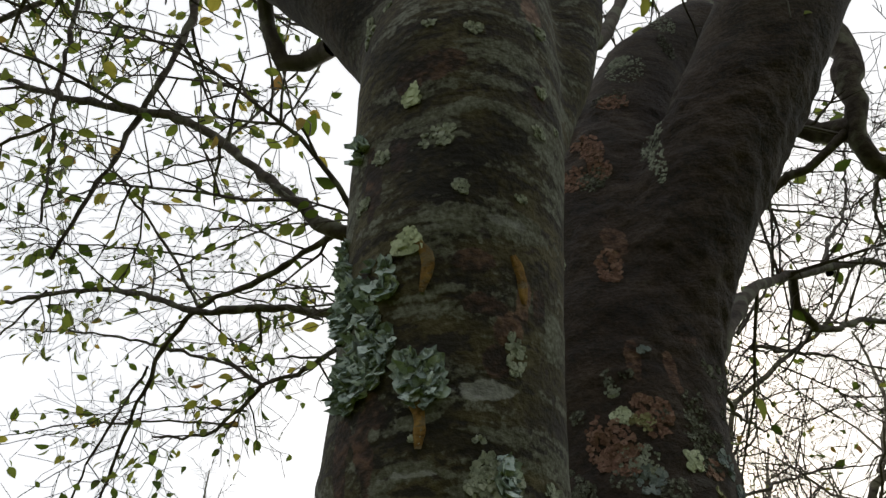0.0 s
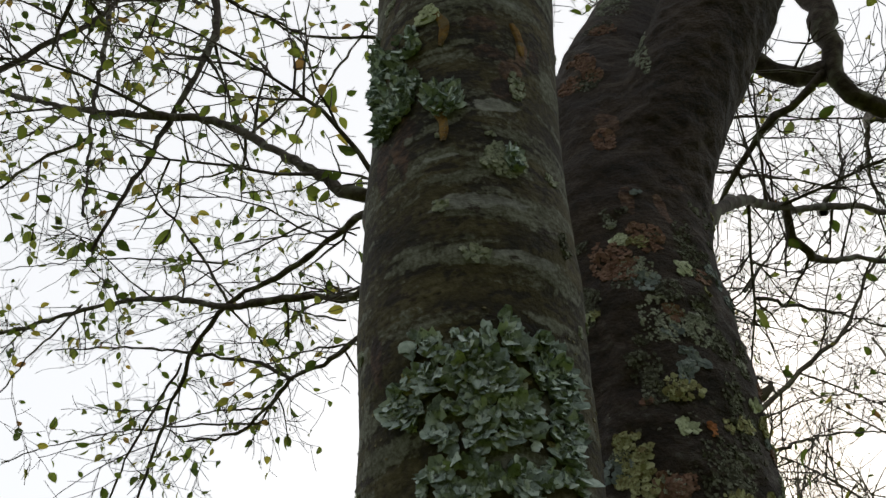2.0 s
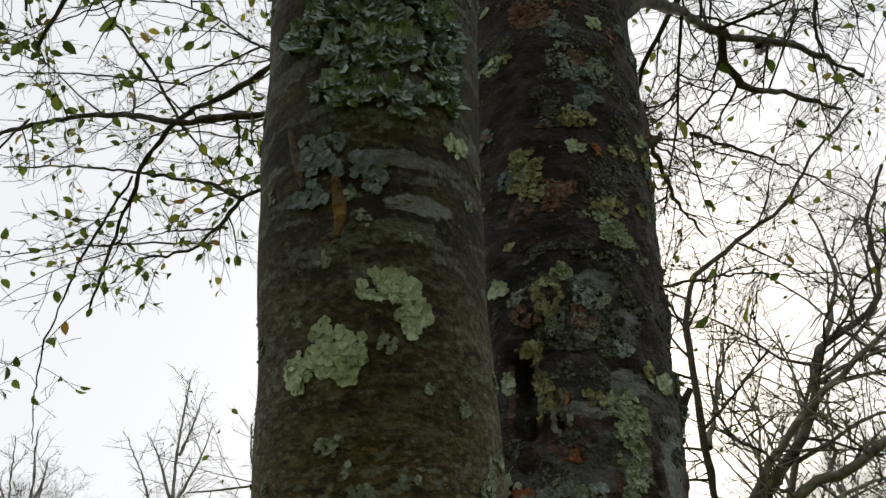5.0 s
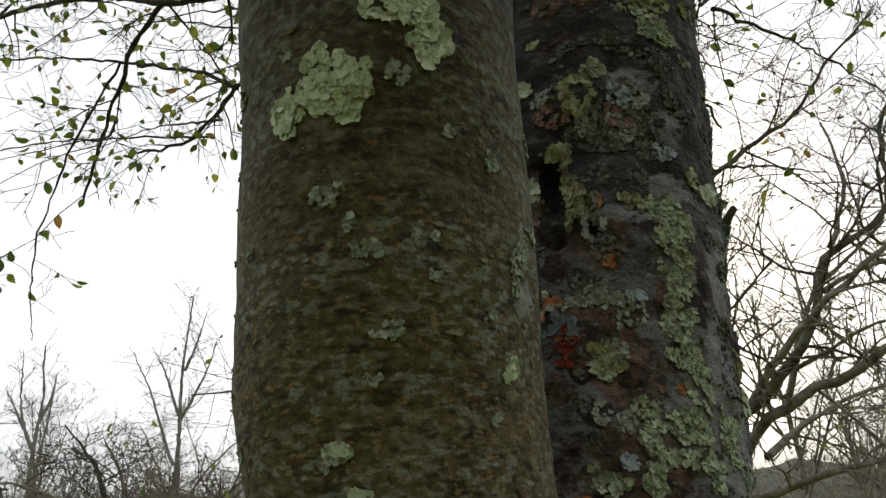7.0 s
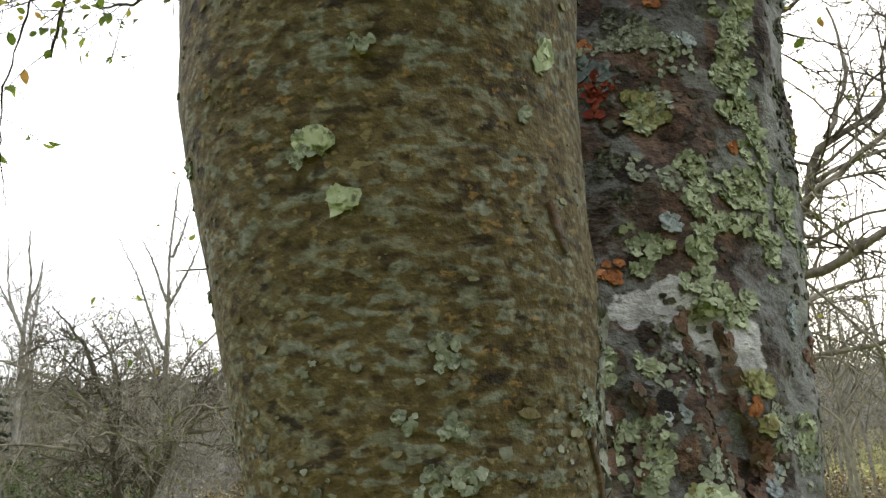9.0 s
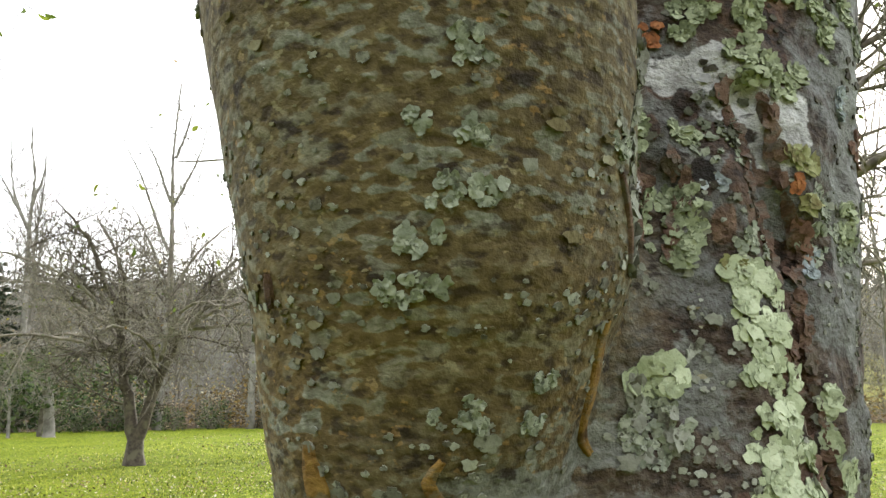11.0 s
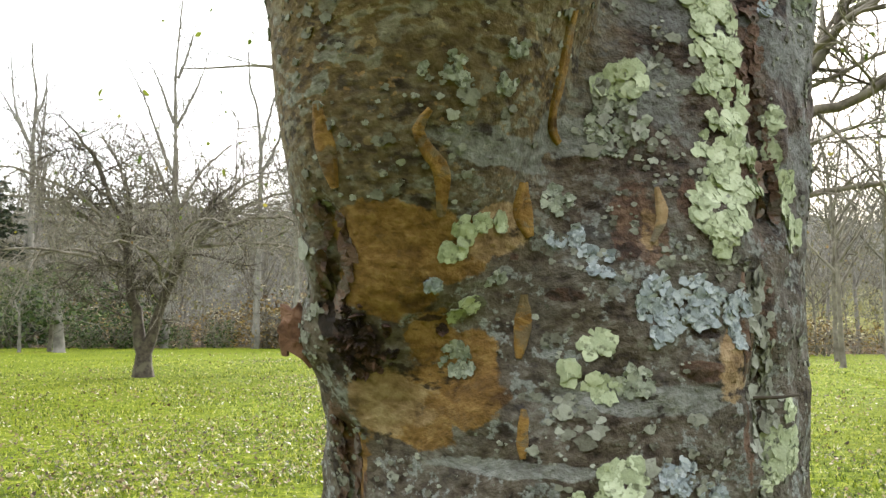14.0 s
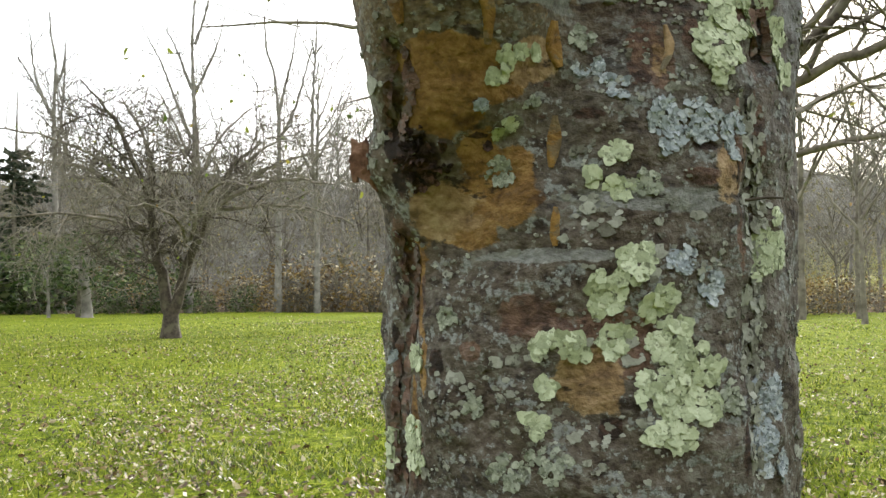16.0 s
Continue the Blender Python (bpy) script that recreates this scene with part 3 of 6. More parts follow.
def sampled(p):
    """The field from the grid that the trunk was made from."""
    vals, lo, h = GRID["vals"], GRID["lo"], GRID["h"]
    q = np.clip((p - lo) / h, 0, np.array(vals.shape) - 1.001)
    i = q.astype(int)
    w = q - i
    out = 0.0
    for a in (0, 1):
        for b in (0, 1):
            for c in (0, 1):
                k = (w[:, 0] if a else 1 - w[:, 0]) * (w[:, 1] if b else 1 - w[:, 1]) * (w[:, 2] if c else 1 - w[:, 2])
                out = out + k * vals[i[:, 0] + a, i[:, 1] + b, i[:, 2] + c]
    return out


def slope(fn, p, e):
    g = np.stack([fn(p + s) - fn(p - s) for s in np.eye(3) * e], 1)
    return g / np.maximum(np.linalg.norm(g, axis=1, keepdims=True), 1e-9)


def settle(p, rounds=2):
    """The points p drawn onto the bark, and the bark's normals there."""
    p = p - base_field(p)[:, None] * slope(base_field, p, 0.004)
    for _ in range(rounds):
        n = slope(sampled, p, 0.005)
        p = p - np.clip(sampled(p), -0.01, 0.01)[:, None] * n
    return p, n


# ---- the ground: a lawn that ends in a wooded bank, an unseen rise added behind ----
def height(x, y):
    p = np.stack([np.ravel(x), np.ravel(y), 0 * np.ravel(x)], 1)
    far = np.maximum(p[:, 1] - 33 - 3 * vnoise(p, 0.06, 9), 0)
    bank = 0.05 * np.minimum(far, 45) + 0.26 * np.clip(far - 30, 0, 80)
    dip = -0.5 * np.exp(-((far - 4) / 3.0) ** 2) * (far > 0)
    lawn = 0.05 * vnoise(p, 0.12, 10) + 0.02 * vnoise(p, 0.5, 11)
    near = np.clip(np.hypot(p[:, 0] - 0.1, p[:, 1] - 0.6) / 4, 0, 1)
    swell = 0.10 * np.clip((p[:, 1] - 6) / 8, 0, 1)
    # unseen rise behind the camera, added to keep skylight off the trunk
    back = np.maximum(-p[:, 1] - 7 + 2 * vnoise(p, 0.08, 14), 0)
    rise = 15 * (1 - np.exp(-(back / 13) ** 2))
    return (lawn * near + swell + rise + bank + dip + far ** 0.5 * 0.25 * vnoise(p, 0.15, 12)).reshape(np.shape(x))


def litter_share(x, y):
    p = np.stack([np.ravel(x), np.ravel(y), 0 * np.ravel(x)], 1)
    # the second term strews litter over the added rise too
    return np.clip((np.maximum(p[:, 1] - 31.5, -p[:, 1] - 8) - 2.0 * vnoise(p, 0.1, 13)) / 1.5 + 0.5, 0, 1)


def brush_share(x, y):
    # the second term covers the added rise
    return np.clip((np.maximum(np.ravel(y) - 46, -np.ravel(y) - 14)) / 14, 0, 1)


def build_ground():
    n = 220
    s = np.linspace(-1, 1, n)
    gx = 40 * s + 560 * s ** 5
    gy = 14 + 40 * s + 560 * s ** 5
    xx, yy = np.meshgrid(gx, gy, indexing="ij")
    v = np.stack([xx, yy, height(xx, yy)], -1).reshape(-1, 3)
    i = (np.arange(n - 1)[:, None] * n + np.arange(n - 1)[None]).ravel()
    me = mesh_of("ground", v, np.stack([i, i + n, i + n + 1, i + 1], 1), LAWN)
    me.attributes.new("litter", "FLOAT", "POINT").data.foreach_set("value", litter_share(v[:, 0], v[:, 1]).astype(np.float32))
    me.attributes.new("brush", "FLOAT", "POINT").data.foreach_set("value", brush_share(v[:, 0], v[:, 1]).astype(np.float32))
    me.attributes.new("meadow", "FLOAT", "POINT").data.foreach_set("value", (np.clip((v[:, 0] - 0.24 * v[:, 1]) / 4, 0, 1) * np.clip((v[:, 1] - 40) / 6, 0, 1) * np.clip((82 - v[:, 1]) / 10, 0, 1)).astype(np.float32))
    tagged(new("ground", me), "sunlit green lawn ending in a leaf-strewn bank", "ground", kind="structure")


build_ground()


def lawn_places(count, near, far, rng):
    """Random places on the lawn, thicker near the trunk."""
    d = near * (far / near) ** rng.random(count)
    a = np.where(rng.random(count) < 0.72, rng.normal(0, 0.42, count), rng.uniform(-math.pi, math.pi, count))
    x, y = 0.1 + d * np.sin(a), d * np.cos(a)
    return x, y, height(x, y)


def build_grass():
    rng = np.random.default_rng(5)
    x, y, z = lawn_places(340000, 0.6, 22, rng)
    keep = vnoise(np.stack([x, y, 0 * x], 1), 1.7, 20) + 0.5 * vnoise(np.stack([x, y, 0 * x], 1), 6, 21) > rng.uniform(-1.1, 0.35, len(x))
    x, y, z = x[keep], y[keep], z[keep]
    n = len(x)
    a, lean = rng.uniform(0, 2 * math.pi, n), rng.uniform(0.3, 1.6, n)
    tall = rng.uniform(0.010, 0.040, n) * (1 + 0.5 * vnoise(np.stack([x, y, 0 * x], 1), 3.0, 22))
    wide = 0.0026 + 0.0005 * np.abs(y)
    b = np.stack([x, y, z - 0.004], 1)
    side = np.stack([-np.sin(a), np.cos(a), 0 * a], 1) * wide[:, None]
    tip = b + np.stack([np.cos(a) * lean * tall, np.sin(a) * lean * tall, tall], 1)
    v = np.stack([b - side, b + side, tip], 1).reshape(-1, 3)
    me = mesh_of("grass", v, np.arange(len(v)).reshape(-1, 3), BLADES, False)
    tagged(new("grass", me), "short green and yellowish lawn grass", "grass", kind="stuff")
    r = random.Random(8)
    x, y, z = lawn_places(9000, 1.6, 20, rng)
    thick = vnoise(np.stack([x, y, 0 * x], 1), 0.7, 24) + 0.6 * vnoise(np.stack([x, y, 0 * x], 1), 2.4, 25) > rng.uniform(-0.4, 0.9, len(x))
    x, y, z = x[thick], y[thick], z[thick]
    fallen = [(np.array([px, py, pz + 0.012]), np.array([r.gauss(0, 1), r.gauss(0, 1), r.gauss(0, 0.35)]), r.uniform(0.02, 0.05)) for px, py, pz in zip(x, y, z)]
    me = leaf_mesh("fallen_leaves", fallen, DRY)
    v = np.empty(len(me.vertices) * 3, np.float32)
    me.vertices.foreach_get("co", v)
    f = np.array([p.vertices[:] for p in me.polygons])
    x, y, z = lawn_places(100000, 2.2, 30, rng)
    thick = vnoise(np.stack([x, y, 0 * x], 1), 0.5, 26) + 0.8 * vnoise(np.stack([x, y, 0 * x], 1), 1.9, 27) > rng.uniform(-0.6, 0.9, len(x)) + 0.03 * (y - 7)
    x, y, z = x[thick], y[thick], z[thick]
    a, s, tilt = rng.uniform(0, 6.28, len(x)), rng.uniform(0.004, 0.016, len(x)) * (0.8 + 0.06 * np.abs(y)), rng.normal(0, 0.45, (len(x), 2))
    u = np.stack([np.cos(a), np.sin(a), tilt[:, 0]], 1) * s[:, None]
    w = np.stack([-np.sin(a), np.cos(a), tilt[:, 1]], 1) * (s * rng.uniform(0.4, 0.8, len(x)))[:, None]
    o = np.stack([x, y, z + 0.02], 1)
    small = np.stack([o - u, o - w, o + u * 0.9, o + w], 1).reshape(-1, 3)
    me = mesh_of("fallen_leaves", np.concatenate([v.reshape(-1, 3), small]), np.concatenate([f, np.arange(len(small)).reshape(-1, 4) + len(v) // 3]), DRY)
    tagged(new("fallen_leaves", me), "dry brown and pale leaves scattered on the lawn", "fallen leaves", kind="stuff")


build_grass()

# ---- the old tree: stump and stems ----
BASE = (0.07, 0.65, 0.0)
tree = tagged(new("old_fruit_tree"), "old lichen-covered fruit tree forking into two stems", "tree")
tree.matrix_basis = pose(*BASE)


# weathered places on the bark, gap also for painted-in shade: x, y, z, width, height
CHALK = [(0.185, 0.502, 1.181, 0.045, 0.046), (0.210, 0.497, 1.165, 0.034, 0.055), (0.151, 0.492, 1.194, 0.034, 0.024), (0.17, 0.495, 1.20, 0.03, 0.03)]
BLOTCHES = {
    "ochre": [(-0.017, 0.525, 0.826, 0.010, 0.05), (-0.016, 0.534, 0.794, 0.010, 0.05), (-0.014, 0.530, 0.754, 0.010, 0.05), (-0.020, 0.545, 0.721, 0.010, 0.05), (-0.012, 0.515, 0.80, 0.012, 0.10), (-0.003, 0.462, 0.921, 0.060, 0.042), (0.030, 0.453, 0.936, 0.06, 0.036), (0.022, 0.475, 0.892, 0.034, 0.036), (0.030, 0.478, 0.862, 0.060, 0.042), (0.005, 0.455, 0.945, 0.08, 0.03),
              (0.045, 0.478, 0.885, 0.03, 0.03), (-0.028, 0.53, 0.79, 0.02, 0.09), (0.02, 0.50, 0.84, 0.05, 0.02)],
    "tan": [(0.060, 0.458, 0.945, 0.032, 0.040), (-0.004, 0.490, 0.852, 0.062, 0.046), (0.189, 0.476, 0.880, 0.030, 0.045), (0.09, 0.470, 0.745, 0.045, 0.045), (0.140, 0.462, 0.955, 0.02, 0.04)],
    "chalk": CHALK,
    "gap": [(-0.028, 0.113, 2.138, 0.024, 0.078), (-0.005, 0.096, 2.156, 0.019, 0.043), (-0.035, 0.152, 1.923, 0.020, 0.073), (-0.053, 0.168, 1.914, 0.015, 0.050), (0.031, 0.064, 2.235, 0.055, 0.030), (0.004, 0.076, 2.229, 0.030, 0.038), (0.117, 0.093, 2.218, 0.026, 0.038), (0.100, 0.143, 2.030, 0.016, 0.033), (-0.018, 0.112, 2.054, 0.026, 0.026), (-0.027, 0.144, 1.948, 0.021, 0.031), (0.051, 0.108, 2.053, 0.039, 0.019), (0.057, 0.119, 2.018, 0.034, 0.015), (0.063, 0.131, 1.977, 0.025, 0.025), (0.272, 0.546, 2.442, 0.044, 0.040), (0.353, 0.496, 2.221, 0.047, 0.035), (-0.077, 0.222, 1.912, 0.010, 0.067), (-0.051, 0.165, 1.935, 0.024, 0.043), (-0.037, 0.130, 2.043, 0.036, 0.047), (-0.063, 0.199, 1.738, 0.016, 0.048),
            (-0.031, 0.535, 0.842, 0.008, 0.024), (-0.033, 0.554, 0.810, 0.009, 0.038), (-0.035, 0.564, 0.768, 0.009, 0.038), (-0.035, 0.565, 0.726, 0.009, 0.039), (-0.030, 0.507, 0.875, 0.009, 0.031), (-0.036, 0.500, 0.903, 0.012, 0.023), (0.194, 0.484, 0.882, 0.006, 0.048), (0.202, 0.479, 0.863, 0.005, 0.032), (0.199, 0.494, 0.757, 0.006, 0.048), (0.196, 0.487, 0.707, 0.006, 0.040), (-0.005, 0.519, 0.755, 0.016, 0.020), (0.104, 0.472, 0.717, 0.018, 0.015), (0.091, 0.466, 0.915, 0.022, 0.007), (0.064, 0.474, 0.917, 0.015, 0.006), (0.020, 0.474, 0.903, 0.022, 0.005), (0.064, 0.471, 0.935, 0.019, 0.004), (0.134, 0.464, 0.913, 0.012, 0.015), (0.127, 0.467, 0.938, 0.012, 0.012), (0.169, 0.475, 0.896, 0.018, 0.006), (0.094, 0.407, 1.000, 0.008, 0.015), (0.025, 0.138, 1.000, 0.000, 0.000), (0.026, 0.137, 1.000, 0.000, 0.001), (0.030, 0.145, 1.000, 0.000, 0.002), (0.041, 0.164, 1.000, 0.001, 0.003), (0.023, 0.131, 1.000, 0.000, 0.001), (0.024, 0.132, 1.000, 0.000, 0.001), (0.046, 0.230, 1.000, 0.003, 0.003),
            (0.153, 0.503, 1.327, 0.024, 0.026), (0.162, 0.501, 1.354, 0.020, 0.027), (0.155, 0.491, 1.176, 0.018, 0.023), (0.178, 0.487, 1.155, 0.011, 0.015), (0.158, 0.483, 1.135, 0.014, 0.023), (0.203, 0.508, 1.095, 0.015, 0.024), (0.210, 0.500, 1.230, 0.017, 0.019), (0.216, 0.501, 1.210, 0.008, 0.013), (0.132, 0.485, 1.121, 0.007, 0.022), (0.211, 0.497, 1.720, 0.038, 0.028), (0.176, 0.508, 1.676, 0.037, 0.020), (0.169, 0.507, 1.449, 0.048, 0.023), (0.145, 0.512, 1.424, 0.026, 0.034), (0.170, 0.502, 1.356, 0.030, 0.022), (0.192, 0.498, 1.319, 0.035, 0.022), (0.274, 0.519, 1.409, 0.005, 0.060)],
    "rusty": [(0.122, 0.075, 2.318, 0.028, 0.051), (0.285, 0.529, 2.383, 0.043, 0.077), (0.262, 0.493, 2.174, 0.022, 0.067), (0.310, 0.500, 2.159, 0.018, 0.068), (0.088, 0.131, 2.028, 0.015, 0.046), (0.074, 0.131, 2.001, 0.025, 0.030),
              (-0.024, 0.535, 0.838, 0.010, 0.020), (-0.031, 0.481, 0.926, 0.010, 0.023), (-0.025, 0.465, 0.941, 0.009, 0.022), (0.195, 0.488, 0.839, 0.005, 0.048), (0.017, 0.499, 0.764, 0.023, 0.015), (0.138, 0.470, 0.946, 0.023, 0.035), (0.163, 0.473, 0.969, 0.020, 0.024), (0.167, 0.472, 0.877, 0.034, 0.011), (0.023, 0.132, 1.000, 0.000, 0.000), (0.025, 0.134, 1.000, 0.000, 0.001), (0.026, 0.136, 1.000, 0.000, 0.001),
              (0.141, 0.502, 1.308, 0.019, 0.021), (0.194, 0.499, 1.339, 0.024, 0.018), (0.209, 0.499, 1.313, 0.024, 0.027), (0.144, 0.492, 1.191, 0.021, 0.023), (0.165, 0.486, 1.158, 0.021, 0.027), (0.177, 0.483, 1.135, 0.021, 0.027), (0.200, 0.499, 1.142, 0.018, 0.024), (0.189, 0.491, 1.113, 0.021, 0.027), (0.166, 0.482, 1.110, 0.017, 0.023), (0.214, 0.509, 1.097, 0.015, 0.021), (0.136, 0.487, 1.163, 0.010, 0.019), (0.169, 0.507, 1.723, 0.039, 0.042), (0.163, 0.501, 1.376, 0.040, 0.028), (0.131, 0.505, 1.315, 0.024, 0.032), (0.233, 0.508, 1.396, 0.010, 0.046), (0.217, 0.503, 1.319, 0.010, 0.044), (-0.026, 0.53, 0.80, 0.03, 0.13), (-0.03, 0.54, 0.70, 0.03, 0.1), (0.209, 0.495, 0.90, 0.014, 0.10), (0.208, 0.495, 0.78, 0.013, 0.12), (0.2, 0.495, 1.03, 0.03, 0.12), (0.133, 0.459, 0.955, 0.034, 0.060), (0.105, 0.470, 0.770, 0.07, 0.045), (0.05, 0.47, 0.785, 0.06, 0.03), (0.185, 0.50, 1.33, 0.05, 0.09), (0.19, 0.5, 1.44, 0.05, 0.05), (0.20, 0.5, 1.25, 0.06, 0.06)],
    "pale": [(0.285, 0.535, 1.25, 0.06, 0.18), (0.265, 0.53, 1.12, 0.05, 0.12), (0.30, 0.55, 1.42, 0.06, 0.10), (0.225, 0.505, 1.29, 0.05, 0.03), (0.21, 0.5, 1.47, 0.07, 0.018), (0.150, 0.470, 1.110, 0.028, 0.045), (0.255, 0.520, 1.080, 0.035, 0.10), (0.150, 0.462, 1.030, 0.050, 0.060), (0.130, 0.470, 0.862, 0.120, 0.016), (0.060, 0.470, 0.826, 0.11, 0.010), (0.055, 0.440, 0.985, 0.080, 0.018),
             (0.290, 0.530, 1.330, 0.05, 0.10), (0.085, 0.360, 1.330, 0.026, 0.040), (0.260, 0.510, 1.500, 0.050, 0.030), (0.25, 0.5, 1.41, 0.06, 0.02), (0.23, 0.5, 1.36, 0.08, 0.02), (0.030, 0.216, 1.580, 0.060, 0.014),
             (0.050, 0.230, 1.545, 0.060, 0.014), (0.020, 0.168, 1.850, 0.100, 0.016), (0.050, 0.140, 1.955, 0.050, 0.018), (0.070, 0.130, 2.090, 0.060, 0.014), (0.06, 0.17, 1.80, 0.07, 0.012), (0.0, 0.16, 1.90, 0.06, 0.01),
             (0.215, 0.485, 0.83, 0.02, 0.12), (0.10, 0.46, 1.0, 0.05, 0.025), (0.24, 0.5, 1.62, 0.06, 0.03), (0.27, 0.52, 1.57, 0.04, 0.05)],
}
# dark spots: wounds, and shade painted into the hollow between the stems
DARK_SPOTS = [(0.146, 0.512, 1.475, 0.016), (0.143, 0.513, 1.50, 0.014), (-0.016, 0.489, 0.887, 0.018), (-0.008, 0.487, 0.897, 0.012), (0.185, 0.49, 1.165, 0.012), (0.185, 0.49, 1.145, 0.012), (-0.03, 0.5, 0.905, 0.012), (0.16, 0.5, 1.29, 0.015), (0.1, 0.46, 0.795, 0.01), (0.02, 0.49, 0.79, 0.010), (0.0, 0.495, 0.80, 0.008)]


def blotch(v, name):
    val = np.zeros(len(v))
    for x, y, z, wide, tall in BLOTCHES[name]:
        d = np.sqrt(((v[:, 0] - x) ** 2 + (v[:, 1] - y) ** 2) / (wide / 2) ** 2 + ((v[:, 2] - z) / (tall / 2)) ** 2)
        val = np.maximum(val, 1 - d / 1.5)
    return val


def build_trunk():
    h = 0.006
    lo, hi = np.array([-0.42, -0.08, -0.06]), np.array([0.92, 1.02, 3.2])
    n = ((hi - lo) / h).astype(int)
    block = 12
    n = (n // block + 1) * block
    vals = np.full(tuple(n + 1), 1.0, np.float32)
    cx, cy, cz = [np.arange(0, k, block) for k in n]
    centres = np.stack(np.meshgrid(cx, cy, cz, indexing="ij"), -1).reshape(-1, 3)
    d = base_field(lo + (centres + block / 2) * h)
    reach = block * h * 0.87 + 0.014
    o = np.stack(np.meshgrid(*[np.arange(block + 1)] * 3, indexing="ij"), -1).reshape(-1, 3)
    for (i, j, k), dist in zip(centres, d):
        if dist < -reach:
            vals[i:i + block + 1, j:j + block + 1, k:k + block + 1] = np.minimum(vals[i:i + block + 1, j:j + block + 1, k:k + block + 1], -1)
    near = centres[np.abs(d) <= reach]
    near = near[np.argsort(near[:, 2], kind="stable")]
    for s in range(0, len(near), 60):
        some = near[s:s + 60]
        g = (some[:, None] + o[None]).reshape(-1, 3)
        f = field(lo + g * h)
        vals[g[:, 0], g[:, 1], g[:, 2]] = f
    GRID.update(vals=vals, lo=lo, h=h)
    inside = vals < 0
    c = np.zeros(tuple(n), np.int8)
    corners = [(a, b, e) for a in (0, 1) for b in (0, 1) for e in (0, 1)]
    for a, b, e in corners:
        c += inside[a:n[0] + a, b:n[1] + b, e:n[2] + e]
    cells = np.argwhere((c > 0) & (c < 8))
    total, hits = np.zeros((len(cells), 3)), np.zeros(len(cells))
    for p in corners:
        for axis in range(3):
            if p[axis]:
                continue
            q = list(p)
            q[axis] = 1
            ia, ib = cells + p, cells + q
            va, vb = vals[ia[:, 0], ia[:, 1], ia[:, 2]], vals[ib[:, 0], ib[:, 1], ib[:, 2]]
            cross = (va < 0) != (vb < 0)
            t = np.where(cross, va / np.where(cross, va - vb, 1), 0)
            total += cross[:, None] * (np.array(p) + t[:, None] * (np.array(q) - np.array(p)))
            hits += cross
    v = lo + (cells + total / hits[:, None]) * h
    index = np.full(tuple(n), -1, np.int32)
    index[cells[:, 0], cells[:, 1], cells[:, 2]] = np.arange(len(cells))
    faces = []
    for axis in range(3):
        u, w = (axis + 1) % 3, (axis + 2) % 3
        a = vals < 0
        one = np.take(a, np.arange(n[axis]), axis)
        two = np.take(a, np.arange(1, n[axis] + 1), axis)
        e = np.argwhere(one != two)
        e = e[(e[:, u] > 0) & (e[:, w] > 0) & (e[:, u] < n[u]) & (e[:, w] < n[w])]
        flip = one[e[:, 0], e[:, 1], e[:, 2]]
        quad = []
        for du, dw in ((1, 1), (0, 1), (0, 0), (1, 0)):
            k = e.copy()
            k[:, u] -= du
            k[:, w] -= dw
            quad.append(index[k[:, 0], k[:, 1], k[:, 2]])
        quad = np.stack(quad, 1)
        quad = quad[(quad >= 0).all(1)] if (quad < 0).any() else quad
        flip = flip[:len(quad)]
        quad[~flip] = quad[~flip][:, ::-1]
        faces.append(quad)
    me = mesh_of("trunk", v, np.concatenate(faces), BARK)
    me.attributes.new("rear", "FLOAT", "POINT").data.foreach_set("value", rear_share(v).astype(np.float32))
    me.attributes.new("limb", "FLOAT", "POINT").data.foreach_set("value", limb_dim_share(v).astype(np.float32))
    for name in set(BLOTCHES) - {"gap"}:
        me.attributes.new(name, "FLOAT", "POINT").data.foreach_set("value", blotch(v, name).astype(np.float32))
    # black for wounds, and as painted shade along cracks and in hollows
    gap = np.zeros(len(v))
    for pts, w in CRACKS:
        gap = np.maximum(gap, 1 - tube_dist(v, pts, [max(w * 0.15, w - 0.006)] * len(pts)) / 0.0095 - 0.22 * (1 + vnoise(v, (40, 40, 55), 17)))
    for x, y, z, r in DARK_SPOTS:
        gap = np.maximum(gap, 1 - np.linalg.norm(v - np.array([x, y, z]), axis=1) / (1.5 * r))
    gap = np.maximum(gap * 0.8, blotch(v, "gap"))
    me.attributes.new("gap", "FLOAT", "POINT").data.foreach_set("value", gap.astype(np.float32))
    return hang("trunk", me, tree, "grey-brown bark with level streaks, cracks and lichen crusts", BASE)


trunk = build_trunk()


def on_bark(name, v, f, material, label="", smooth=True):
    ob = new(name, mesh_of(name, v, f, material, smooth))
    ob.parent = trunk
    return tagged(ob, label)


# per kind: a lobe's radius, its tilt, the depth of its scallops, its ruffle, how thickly the lobes crowd
LOBES = {"G": (0.0043, 0.15, 0.42, 0.00045, 1.15), "H": (0.0033, 0.28, 0.52, 0.0007, 0.95), "B": (0.0030, 0.24, 0.5, 0.0006, 1.15), "T": (0.0023, 0.25, 0.5, 0.0005, 0.7), "S": (0.0024, 0.2, 0.5, 0.0005, 0.7), "D": (0.0056, 0.75, 0.5, 0.0022, 1.1), "E": (0.0042, 0.16, 0.4, 0.0005, 0.8),
         "Y": (0.0042, 0.22, 0.4, 0.0008, 0.9), "O": (0.0034, 0.15, 0.4, 0.0005, 0.8), "R": (0.0034, 0.25, 0.4, 0.0008, 0.8), "P": (0.0034, 0.2, 0.4, 0.0006, 0.7), "W": (0.0062, 0.06, 0.3, 0.0003, 1.2)}
